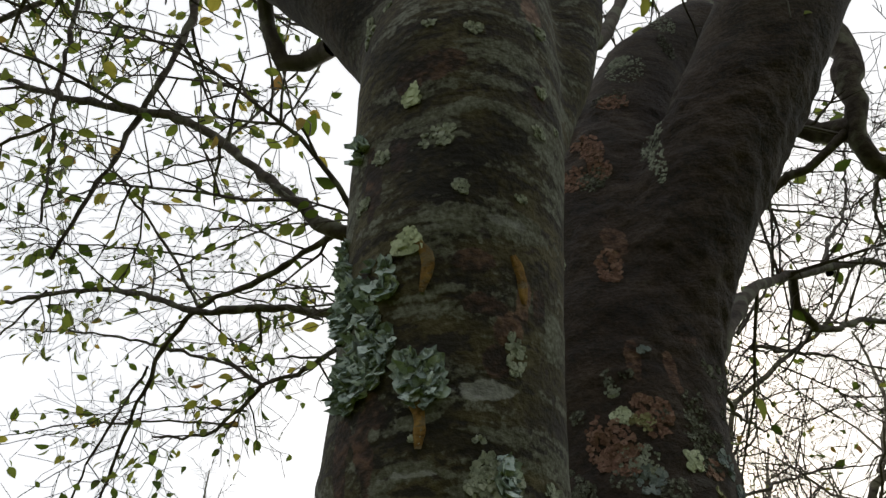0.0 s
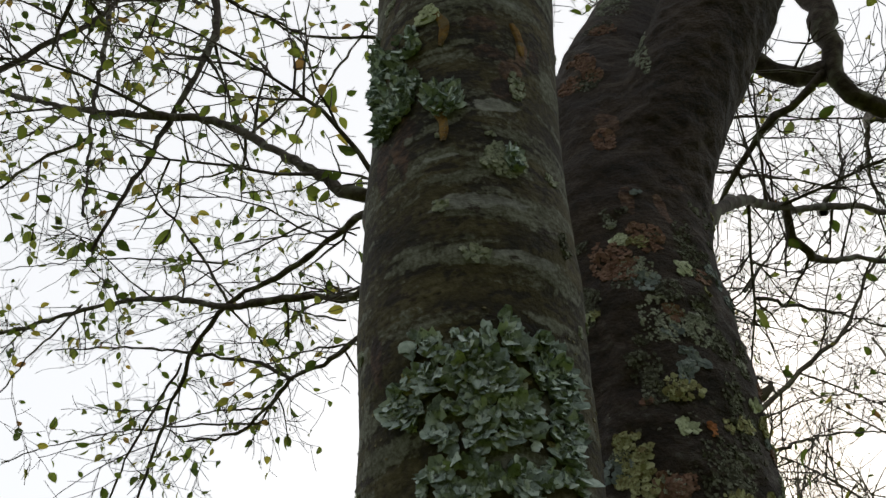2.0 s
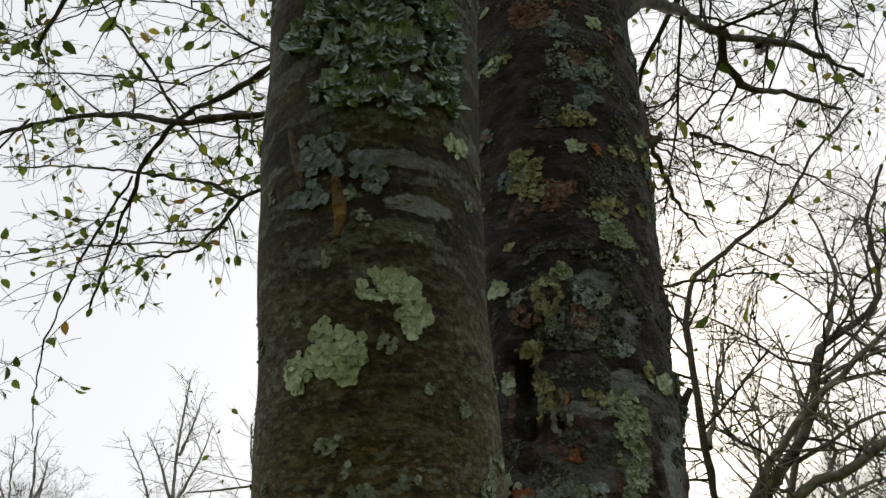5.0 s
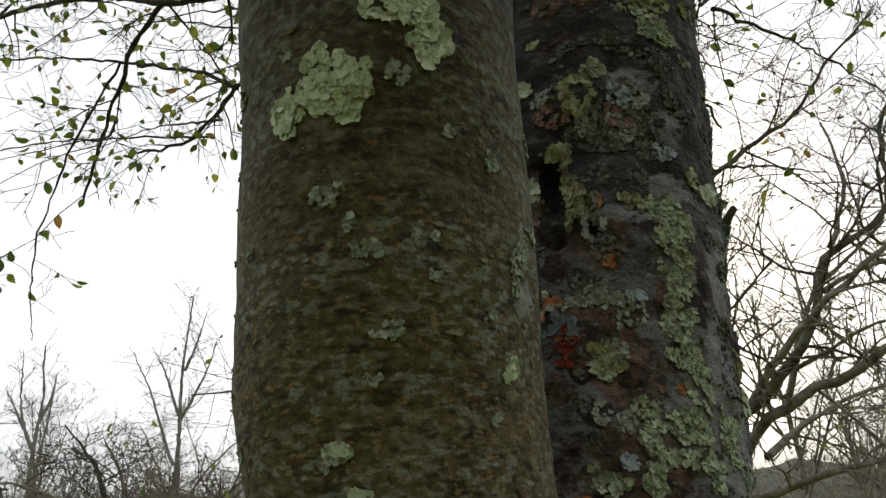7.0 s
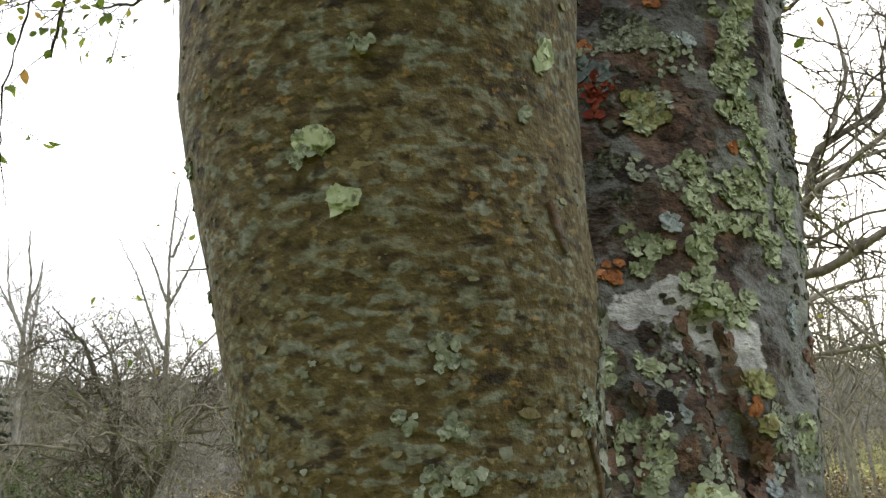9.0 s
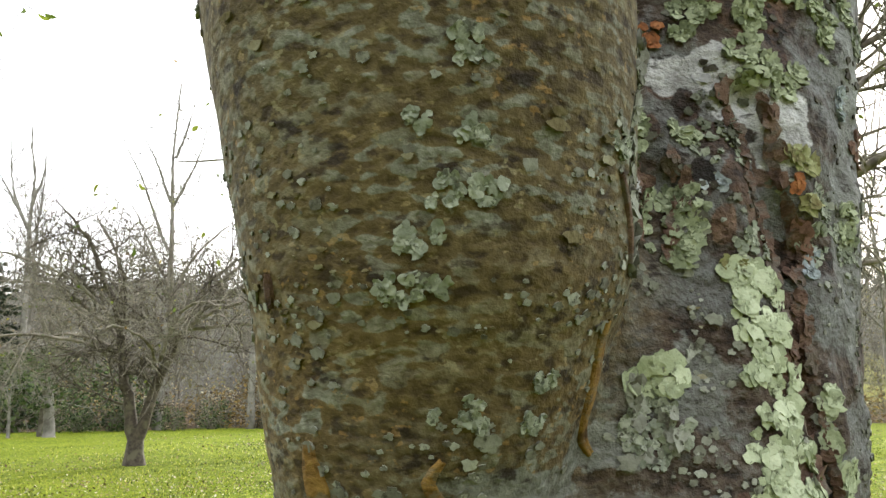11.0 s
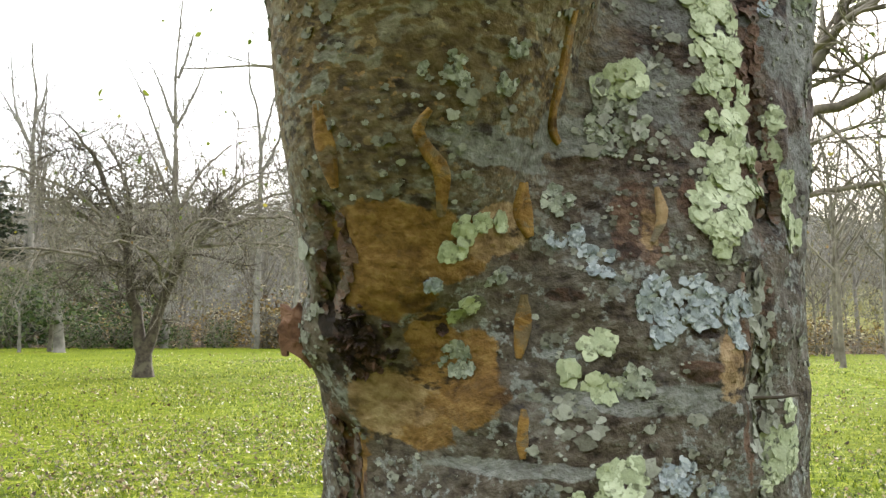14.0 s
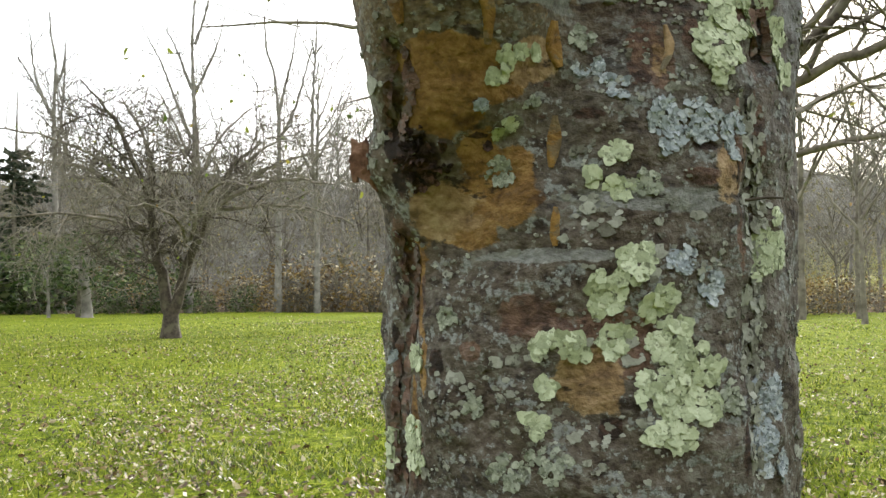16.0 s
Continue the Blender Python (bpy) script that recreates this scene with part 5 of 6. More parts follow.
lichen(0.221, 0.498, 1.128, 0.023, 0.015, 'Y')
lichen(0.164, 0.481, 1.129, 0.017, 0.014, 'B')
lichen(0.127, 0.480, 1.133, 0.013, 0.014, 'W')
lichen(0.211, 0.494, 1.136, 0.018, 0.015, 'O')
lichen(0.219, 0.496, 1.148, 0.029, 0.015, 'Y')
lichen(0.126, 0.481, 1.162, 0.020, 0.024, 'H')
lichen(0.151, 0.487, 1.162, 0.017, 0.020, 'H')
lichen(0.212, 0.495, 1.189, 0.027, 0.018, 'H')
lichen(0.163, 0.493, 1.194, 0.011, 0.008, 'W')
lichen(0.263, 0.529, 1.196, 0.012, 0.026, 'B')
lichen(0.199, 0.492, 1.201, 0.027, 0.022, 'H')
lichen(0.222, 0.502, 1.201, 0.017, 0.018, 'H')
lichen(0.188, 0.494, 1.211, 0.021, 0.022, 'H')
lichen(0.156, 0.493, 1.221, 0.021, 0.013, 'H')
lichen(0.139, 0.493, 1.221, 0.021, 0.019, 'O')
lichen(0.252, 0.522, 1.228, 0.019, 0.025, 'H')
lichen(0.195, 0.495, 1.229, 0.023, 0.032, 'H')
lichen(0.164, 0.494, 1.234, 0.027, 0.022, 'H')
lichen(0.152, 0.496, 1.242, 0.013, 0.018, 'H')
lichen(0.254, 0.523, 1.249, 0.030, 0.025, 'H')
lichen(0.179, 0.490, 1.251, 0.015, 0.012, 'B')
lichen(0.203, 0.497, 1.252, 0.028, 0.023, 'H')
lichen(0.221, 0.504, 1.254, 0.028, 0.019, 'H')
lichen(0.238, 0.509, 1.256, 0.033, 0.024, 'H')
lichen(0.276, 0.536, 1.261, 0.020, 0.027, 'H')
lichen(0.150, 0.495, 1.269, 0.015, 0.012, 'T')
lichen(0.203, 0.495, 1.271, 0.028, 0.028, 'H')
lichen(0.246, 0.511, 1.277, 0.030, 0.030, 'H')
lichen(0.182, 0.493, 1.279, 0.019, 0.020, 'S')
lichen(0.229, 0.506, 1.279, 0.029, 0.030, 'H')
lichen(0.276, 0.536, 1.282, 0.027, 0.037, 'H')
lichen(0.163, 0.495, 1.288, 0.019, 0.025, 'S')
lichen(0.199, 0.495, 1.291, 0.023, 0.024, 'H')
lichen(0.147, 0.501, 1.295, 0.023, 0.024, 'T')
lichen(0.258, 0.519, 1.301, 0.020, 0.031, 'H')
lichen(0.244, 0.513, 1.306, 0.020, 0.025, 'H')
lichen(0.234, 0.507, 1.308, 0.008, 0.011, 'O')
lichen(0.175, 0.501, 1.319, 0.019, 0.015, 'H')
lichen(0.253, 0.516, 1.323, 0.025, 0.031, 'H')
lichen(0.185, 0.497, 1.326, 0.013, 0.014, 'Y')
lichen(0.172, 0.500, 1.335, 0.026, 0.037, 'Y')
lichen(0.169, 0.499, 1.336, 0.019, 0.015, 'H')
lichen(0.185, 0.499, 1.337, 0.017, 0.024, 'S')
lichen(0.240, 0.507, 1.338, 0.025, 0.031, 'H')
lichen(0.251, 0.514, 1.340, 0.031, 0.036, 'H')
lichen(0.141, 0.503, 1.340, 0.015, 0.024, 'R')
lichen(0.107, 0.387, 1.345, 0.010, 0.019, 'T')
lichen(0.145, 0.500, 1.354, 0.024, 0.021, 'R')
lichen(0.235, 0.508, 1.366, 0.020, 0.031, 'H')
lichen(0.249, 0.510, 1.374, 0.031, 0.044, 'H')
lichen(0.125, 0.514, 1.378, 0.010, 0.018, 'O')
lichen(0.147, 0.506, 1.387, 0.022, 0.016, 'S')
lichen(0.192, 0.498, 1.387, 0.027, 0.016, 'S')
lichen(0.210, 0.503, 1.390, 0.021, 0.012, 'B')
lichen(0.170, 0.502, 1.391, 0.033, 0.022, 'S')
lichen(0.136, 0.511, 1.391, 0.020, 0.018, 'O')
lichen(0.181, 0.498, 1.395, 0.033, 0.022, 'S')
lichen(0.255, 0.511, 1.399, 0.032, 0.033, 'H')
lichen(0.168, 0.502, 1.405, 0.026, 0.023, 'T')
lichen(0.245, 0.505, 1.410, 0.025, 0.037, 'H')
lichen(0.158, 0.508, 1.410, 0.018, 0.020, 'T')
lichen(0.194, 0.497, 1.421, 0.019, 0.016, 'O')
lichen(0.258, 0.508, 1.433, 0.032, 0.037, 'H')
lichen(0.136, 0.516, 1.442, 0.018, 0.039, 'T')
lichen(0.184, 0.504, 1.443, 0.028, 0.016, 'T')
lichen(0.246, 0.504, 1.443, 0.032, 0.030, 'H')
lichen(0.261, 0.509, 1.457, 0.040, 0.038, 'H')
lichen(0.165, 0.505, 1.471, 0.025, 0.026, 'Y')
lichen(0.241, 0.505, 1.473, 0.032, 0.030, 'H')
lichen(0.256, 0.509, 1.475, 0.027, 0.031, 'H')
lichen(0.220, 0.498, 1.481, 0.025, 0.020, 'Y')
lichen(0.189, 0.500, 1.483, 0.024, 0.016, 'T')
lichen(0.189, 0.500, 1.483, 0.019, 0.017, 'O')
lichen(0.173, 0.506, 1.483, 0.035, 0.024, 'Y')
lichen(0.159, 0.507, 1.497, 0.043, 0.041, 'Y')
lichen(0.231, 0.502, 1.509, 0.029, 0.025, 'T')
lichen(0.261, 0.511, 1.540, 0.027, 0.018, 'B')
lichen(0.162, 0.512, 1.540, 0.026, 0.035, 'Y')
lichen(0.250, 0.510, 1.545, 0.046, 0.035, 'T')
lichen(0.199, 0.504, 1.549, 0.052, 0.030, 'T')
lichen(0.178, 0.507, 1.560, 0.023, 0.027, 'T')
lichen(0.206, 0.500, 1.561, 0.036, 0.034, 'T')
lichen(0.245, 0.507, 1.566, 0.038, 0.026, 'T')
lichen(0.224, 0.502, 1.567, 0.030, 0.035, 'S')
lichen(0.190, 0.501, 1.569, 0.030, 0.034, 'S')
lichen(0.241, 0.505, 1.599, 0.031, 0.026, 'S')
lichen(0.227, 0.501, 1.602, 0.024, 0.028, 'B')
lichen(0.183, 0.499, 1.602, 0.038, 0.044, 'Y')
lichen(0.279, 0.512, 1.603, 0.031, 0.019, 'T')
lichen(0.169, 0.506, 1.623, 0.024, 0.029, 'T')
lichen(0.192, 0.499, 1.627, 0.031, 0.026, 'T')
lichen(0.207, 0.498, 1.633, 0.036, 0.022, 'H')
lichen(0.244, 0.501, 1.655, 0.048, 0.011, 'T')
lichen(0.210, 0.499, 1.667, 0.072, 0.013, 'T')
lichen(0.287, 0.510, 1.681, 0.047, 0.032, 'H')
lichen(0.275, 0.503, 1.690, 0.045, 0.036, 'H')
lichen(0.257, 0.501, 1.712, 0.031, 0.027, 'H')
lichen(0.207, 0.499, 1.738, 0.033, 0.047, 'P')
lichen(0.224, 0.493, 1.745, 0.039, 0.031, 'P')
lichen(0.297, 0.513, 1.754, 0.036, 0.066, 'T')
lichen(0.182, 0.503, 1.761, 0.052, 0.050, 'Y')
lichen(0.271, 0.499, 1.769, 0.053, 0.066, 'T')
lichen(0.169, 0.509, 1.780, 0.027, 0.032, 'T')
lichen(0.182, 0.503, 1.793, 0.044, 0.053, 'Y')
lichen(0.273, 0.499, 1.808, 0.012, 0.019, 'O')
lichen(0.314, 0.522, 1.818, 0.036, 0.078, 'T')
lichen(0.097, 0.191, 1.828, 0.019, 0.030, 'T')
lichen(0.313, 0.516, 1.860, 0.036, 0.079, 'T')
lichen(0.224, 0.495, 1.864, 0.035, 0.043, 'T')
lichen(0.217, 0.497, 1.890, 0.042, 0.055, 'T')
lichen(0.272, 0.496, 1.891, 0.043, 0.056, 'E')
lichen(0.319, 0.513, 1.922, 0.038, 0.047, 'T')
lichen(0.295, 0.500, 1.941, 0.048, 0.044, 'S')
lichen(0.273, 0.496, 1.945, 0.057, 0.051, 'S')
lichen(0.255, 0.492, 1.958, 0.057, 0.071, 'S')
lichen(0.312, 0.509, 1.973, 0.031, 0.036, 'T')
lichen(0.171, 0.513, 1.993, 0.030, 0.047, 'T')
lichen(0.274, 0.493, 2.001, 0.038, 0.035, 'T')
lichen(0.180, 0.507, 2.005, 0.030, 0.047, 'T')
lichen(0.246, 0.489, 2.040, 0.060, 0.045, 'S')
lichen(0.225, 0.496, 2.044, 0.054, 0.043, 'P')
lichen(0.327, 0.513, 2.061, 0.064, 0.062, 'T')
lichen(0.216, 0.498, 2.072, 0.063, 0.061, 'P')
lichen(0.328, 0.506, 2.085, 0.038, 0.114, 'T')
lichen(0.269, 0.491, 2.101, 0.048, 0.063, 'P')
lichen(0.373, 0.498, 2.529, 0.034, 0.107, 'S')
lichen(0.281, 0.561, 2.540, 0.047, 0.059, 'T')
lichen(0.294, 0.558, 2.562, 0.048, 0.059, 'P')
lichen(0.295, 0.563, 2.612, 0.045, 0.070, 'P')
lichen(0.358, 0.595, 2.784, 0.066, 0.069, 'T')
lichen(0.409, 0.617, 2.891, 0.077, 0.115, 'S')
lichen(0.497, 0.658, 2.975, 0.038, 0.079, 'T')
lichen(0.527, 0.661, 3.055, 0.052, 0.103, 'S')


def bark_flake():
    """A curled plate of dead bark that stands off the stump."""
    v, f, n, k = [], [], 9, 7
    for i in range(n):
        for j in range(k):
            s, t = i / (n - 1), j / (k - 1)
            a = -0.9 + 1.9 * t
            r = 0.0125 + 0.003 * math.sin(3 * s)
            wob = 0.004 * noise.noise((s * 5, t * 5, 2.0))
            v.append((-0.053 + 0.95 * r * math.sin(a - 0.25) - wob, 0.532 - r * math.cos(a) * 0.8, 0.879 + 0.029 * s * (1 - 0.25 * abs(t - 0.5)) + 0.004 * math.sin(5 * t) + 0.006 * noise.noise((t * 6.0, 1.5, s * 1.5)) * (s + 0.4) + wob))
    m = len(v)
    v += [(x + 0.001, y + 0.0035, z) for x, y, z in v]
    for i in range(n - 1):
        for j in range(k - 1):
            q = i * k + j
            f += [(q, q + 1, q + k + 1, q + k), (q + m, q + k + m, q + k + 1 + m, q + 1 + m)]
    ring = [j for j in range(k)] + [i * k + k - 1 for i in range(1, n)] + [(n - 1) * k + j for j in range(k - 2, -1, -1)] + [i * k for i in range(n - 2, 0, -1)]
    f += [(a, a + m, b + m, b) for a, b in zip(ring, ring[1:] + ring[:1])]
    on_bark("bark_flake", v, f, FLAKE, smooth=False, label="curled reddish-brown flake of dead bark")


bark_flake()
for k in range(5):
    lichen(0.338 + 0.004 * (k % 2), 0.605, 1.485 + 0.014 * k, 0.022, 0.02, "SDSYD"[k])


def stub(pts, r0, r1, label):
    w = Wood(77)
    path = curve(pts, 0.008, 0.0012, w.rng)
    w.tube(path, np.linspace(r0, r1, len(path)), 9)
    hang("twig_stub", w.mesh("twig_stub", ORCHARD), tree, label, BASE)


stub([(0.33, 0.61, 1.50), (0.35, 0.6, 1.51), (0.357, 0.597, 1.523)], 0.008, 0.004, "short broken twig stub with lichen")
stub([(0.37, 0.6, 1.9), (0.395, 0.6, 1.905), (0.405, 0.6, 1.92)], 0.01, 0.004, "short broken twig stub")
stub([(-0.092, 0.4, 1.52), (-0.104, 0.395, 1.523), (-0.109, 0.393, 1.53)], 0.006, 0.003, "short broken twig stub")
stub([(0.196, 0.483, 0.862), (0.208, 0.478, 0.863), (0.222, 0.485, 0.864)], 0.0011, 0.0007, "thin dead twig lying on the bark")

# ---- the old tree: branches and leaves ----
NEAR = dict(wander=0.16, rise=-0.01, dens=11.5, leafy=3.6, size=0.058, thin=0.0013, spread=1.0)
BARE = dict(wander=0.17, rise=0.01, dens=13.0, leafy=0.7, size=0.055, thin=0.0014, spread=1.0)
leaves = []


def branch(pts, r0, r1, per_metre, reach, seed, style=NEAR, level=2, start=0.0, label="dark grey-brown branch with fine twigs"):
    w = Wood(seed)
    path = curve(pts, 0.05, 0.004, w.rng)
    rad = np.linspace(r0, r1, len(path)) * np.array([1 + 0.12 * w.rng.gauss(0, 1) for _ in path])
    w.tube(path, rad, 8)
    clothe(w, leaves, path, rad, per_metre, reach, level, style, start)
    hang("branch", w.mesh("branch", TWIG), tree, label, BASE)


branch([(0.62, 1.0, 2.75), (0.2, 1.12, 2.85), (-0.23, 1.20, 3.00), (-0.36, 1.25, 3.15), (-0.60, 1.35, 3.46), (-0.81, 1.42, 3.71), (-1.06, 1.48, 3.87), (-1.46, 1.60, 4.12), (-1.95, 1.75, 4.50), (-2.46, 1.90, 4.93)], 0.021, 0.012, 4.5, 0.65, 101, start=0.12)
branch([(-0.99, 1.40, 4.82), (-0.94, 1.43, 4.47), (-0.95, 1.45, 4.32), (-1.01, 1.47, 4.00), (-1.07, 1.51, 3.88), (-1.12, 1.52, 3.67), (-1.21, 1.55, 3.40), (-1.27, 1.60, 3.28)], 0.022, 0.006, 6, 0.6, 102)
branch([(-1.57, 1.50, 4.99), (-1.47, 1.50, 4.48), (-1.41, 1.50, 4.01), (-1.33, 1.50, 3.63), (-1.28, 1.50, 3.36)], 0.014, 0.004, 6, 0.55, 103)
branch([(-1.99, 1.50, 4.25), (-1.82, 1.50, 4.48), (-1.58, 1.50, 4.73), (-1.47, 1.50, 4.97)], 0.014, 0.012, 6, 0.55, 104)
branch([(0.35, 1.1, 2.95), (0.0, 1.35, 3.2), (-0.25, 1.60, 3.37), (-0.40, 1.80, 3.47), (-0.67, 2.00, 3.46), (-0.96, 2.16, 3.44), (-1.13, 2.30, 3.35), (-1.20, 2.40, 3.28), (-1.34, 2.60, 3.16), (-1.48, 2.80, 2.90)], 0.02, 0.006, 5, 0.6, 105, start=0.2)
branch([(-0.15, 1.7, 3.25), (-0.39, 2.00, 3.29), (-0.57, 2.05, 3.35), (-0.80, 2.10, 3.39), (-0.96, 2.16, 3.43), (-1.23, 2.30, 3.61), (-1.55, 2.50, 3.81), (-1.95, 2.70, 3.95), (-2.40, 2.90, 4.03), (-2.79, 3.00, 4.06)], 0.016, 0.010, 5.5, 0.6, 106)
branch([(-0.1, 1.95, 3.25), (-0.39, 2.20, 3.25), (-0.59, 2.40, 3.26), (-0.75, 2.50, 3.26), (-0.92, 2.70, 3.24), (-1.07, 2.80, 3.19), (-1.39, 3.00, 3.29)], 0.014, 0.005, 5, 0.5, 107)
branch([(-0.75, 2.50, 3.26), (-0.98, 2.60, 3.45), (-1.21, 2.70, 3.57), (-1.70, 2.90, 3.82), (-2.30, 3.10, 4.01)], 0.010, 0.004, 6, 0.55, 108)
branch([(-2.31, 3.00, 3.27), (-2.05, 3.00, 3.34), (-1.78, 3.00, 3.38), (-1.49, 2.9, 3.32), (-1.3, 2.62, 3.2)], 0.003, 0.005, 3, 0.3, 109, level=1)
branch([(-0.96, 2.16, 3.44), (-1.10, 2.10, 3.69), (-1.33, 2.00, 4.00), (-1.55, 2.00, 4.38)], 0.007, 0.003, 7, 0.45, 110)
branch([(-0.26, 1.60, 4.65), (-0.41, 1.60, 4.30), (-0.57, 1.60, 3.85), (-0.65, 1.60, 3.57)], 0.007, 0.003, 6, 0.4, 111)
branch([(-0.05, 1.45, 4.3), (-0.24, 1.50, 4.34), (-0.54, 1.50, 4.41), (-0.80, 1.50, 4.66)], 0.010, 0.004, 6, 0.45, 112)
branch([(-1.2, 2.35, 3.3), (-1.42, 2.5, 2.95), (-1.62, 2.75, 2.62), (-1.86, 3.3, 2.45)], 0.006, 0.002, 6, 0.4, 113, level=1)
branch([(-1.9, 2.6, 3.9), (-2.15, 2.6, 3.45), (-2.3, 2.7, 3.1)], 0.006, 0.002, 7, 0.45, 114)
branch([(-1.5, 1.7, 4.1), (-1.9, 1.8, 3.95), (-2.3, 2.1, 3.7), (-2.7, 2.3, 3.6)], 0.008, 0.003, 7, 0.5, 115)
# limbs and twigs on the far side of the rear stem
branch([(0.3, 0.66, 2.1), (0.43, 0.66, 2.26), (0.64, 0.90, 2.55), (0.91, 1.20, 2.79), (1.12, 1.35, 2.92), (1.34, 1.50, 3.04), (1.75, 1.8, 3.2)], 0.015, 0.008, 5, 0.55, 121, BARE, start=0.3)
branch([(0.91, 1.20, 2.79), (0.92, 1.25, 2.73), (0.95, 1.28, 2.705), (1.04, 1.35, 2.72), (1.24, 1.50, 2.84), (1.5, 1.65, 2.9)], 0.012, 0.006, 5, 0.45, 122, BARE)
branch([(0.95, 0.86, 3.75), (1.05, 0.88, 3.5), (1.11, 0.90, 3.34), (1.08, 0.91, 3.16), (1.06, 0.95, 3.01), (1.08, 0.97, 2.95), (1.16, 1.00, 2.92), (1.4, 1.1, 2.95)], 0.05, 0.014, 2, 0.4, 123, BARE, start=0.5, label="thick crooked branch with hooked end")
branch([(0.75, 0.95, 3.25), (0.95, 1.00, 3.14), (1.01, 1.00, 3.09), (1.06, 0.95, 3.05)], 0.028, 0.03, 3, 0.3, 124, BARE)
branch([(1.04, 0.95, 3.04), (0.94, 1.00, 2.97), (0.88, 1.10, 2.98), (0.78, 1.3, 2.9), (0.7, 1.6, 2.8)], 0.014, 0.005, 7, 0.45, 125, BARE)
branch([(0.55, 1.0, 2.6), (0.75, 1.5, 2.75), (1.0, 2.0, 2.8), (1.3, 2.5, 2.95)], 0.012, 0.004, 7, 0.6, 126, BARE)
branch([(1.1, 1.35, 2.9), (1.35, 1.7, 3.25), (1.7, 2.0, 3.7), (2.0, 2.2, 4.3)], 0.010, 0.004, 7, 0.6, 127, BARE)
branch([(1.15, 1.0, 2.95), (1.5, 1.5, 3.4), (1.8, 2.0, 3.6), (2.3, 2.6, 3.8)], 0.012, 0.004, 7, 0.6, 128, BARE)
branch([(0.5, 0.9, 3.0), (0.8, 1.5, 3.6), (1.1, 2.1, 4.1), (1.3, 2.6, 4.8)], 0.016, 0.005, 6, 0.6, 129, BARE)
# thinner branches farther back on both sides
r = random.Random(151)
THIN = dict(NEAR, dens=10.0, leafy=1.6)
for k in range(11):
    x, y, z = r.uniform(-1.1, -0.3), r.uniform(1.9, 3.0), r.uniform(3.0, 4.5)
    d = np.array([r.uniform(-0.8, -0.45), r.uniform(0.0, 0.4), r.uniform(-0.25, 0.4)])
    branch([(x, y, z), tuple(np.array([x, y, z]) + d * 0.9 + (0, 0, 0.06)), tuple(np.array([x, y, z]) + d * 1.9)], 0.006, 0.002, 5.0, 0.5, 160 + k, THIN)
for k in range(9):
    x, y, z = r.uniform(0.7, 1.2), r.uniform(1.5, 2.6), r.uniform(2.5, 3.7)
    d = np.array([r.uniform(0.3, 0.8), r.uniform(0.0, 0.5), r.uniform(-0.1, 0.5)])
    branch([(x, y, z), tuple(np.array([x, y, z]) + d * 0.9 + (0, 0, 0.05)), tuple(np.array([x, y, z]) + d * 1.8)], 0.007, 0.002, 7, 0.55, 180 + k, BARE)
# the small hooked twig under the left limb, and the thin one between the stems
branch([(-0.2, 0.2, 2.66), (-0.19, 0.25, 2.58), (-0.182, 0.25, 2.53), (-0.16, 0.25, 2.492), (-0.135, 0.25, 2.49), (-0.09, 0.2, 2.45)], 0.012, 0.012, 0, 0.1, 131, level=0)
branch([(0.1, 0.16, 2.35), (0.20, 0.22, 2.45), (0.27, 0.30, 2.60), (0.36, 0.40, 2.82), (0.5, 0.6, 3.3)], 0.012, 0.009, 3, 0.3, 132, BARE, start=0.5)
# the crown above the stems
for k, (a, b, c) in enumerate((((-0.3, 0.225, 2.8), (-0.9, 0.4, 3.4), (-1.6, 0.5, 4.1)), ((0.095, 0.19, 3.0), (0.0, 0.3, 3.9), (-0.3, 0.2, 4.9)), ((0.73, 0.465, 2.96), (1.15, 0.2, 3.75), (1.7, 0.0, 4.6)),
                               ((0.57, 0.75, 3.06), (0.95, 1.05, 3.9), (1.1, 1.5, 5.0)), ((0.095, 0.19, 3.0), (0.3, 0.7, 4.0), (0.3, 1.3, 4.9)), ((-0.9, 0.4, 3.4), (-1.2, 1.0, 4.2), (-1.4, 1.4, 5.2)))):
    branch([a, b, c], 0.055 if k < 4 else 0.03, 0.012, 3, 0.9, 140 + k, NEAR, start=0.15, label="upper limb with twigs and a few leaves")


def leaf_objects():
    """The leaves nearest to the open side one by one, the others together."""
    order = sorted(leaves, key=lambda q: np.linalg.norm(q[0] - np.array([-0.9, 1.4, 3.3])))
    rng = random.Random(3)
    one = mesh_of("leaf", LEAF_V, LEAF_F, LEAF)
    for p, d, s in order[:300]:
        ob = hang("leaf", one, tree, "", BASE)
        ob.matrix_basis = Matrix.Translation(Vector(p)) @ Matrix(turn_of(d, rng).tolist()).to_4x4() @ Matrix.Scale(s, 4)
    tagged(hang("leaves", leaf_mesh("leaves", order[300:], LEAVES), tree, "yellowish-green leaves on the outer twigs", BASE), kind="stuff")


leaf_objects()


# ---- other trees ----
def bare_tree(name, label, limbs, seed, bark, per_metre, reach, level, style, category="tree", sides=8, leaf_mat=LEAVES, twigs=None):
    """A leafless or nearly leafless tree: its base at the origin; limbs are (path, radius at both ends), the first one the trunk."""
    root = tagged(new(name), label, category)
    loose = []
    for k, (pts, r0, r1) in enumerate(limbs):
        w = Wood(seed + k)
        path = curve(pts, 0.18, 0.012, w.rng)
        rad = np.linspace(r0, r1, len(path)) * np.array([1 + 0.07 * w.rng.gauss(0, 1) for _ in path])
        if k == 0:
            rad[0] *= 1.35
        w.tube(path, rad, sides)
        if k:
            clothe(w, loose, path, rad, per_metre, reach, level, style, 0.1)
        hang("limb" if k else "trunk", w.mesh("limb" if k else "trunk", twigs if twigs and k > 2 else bark), root)
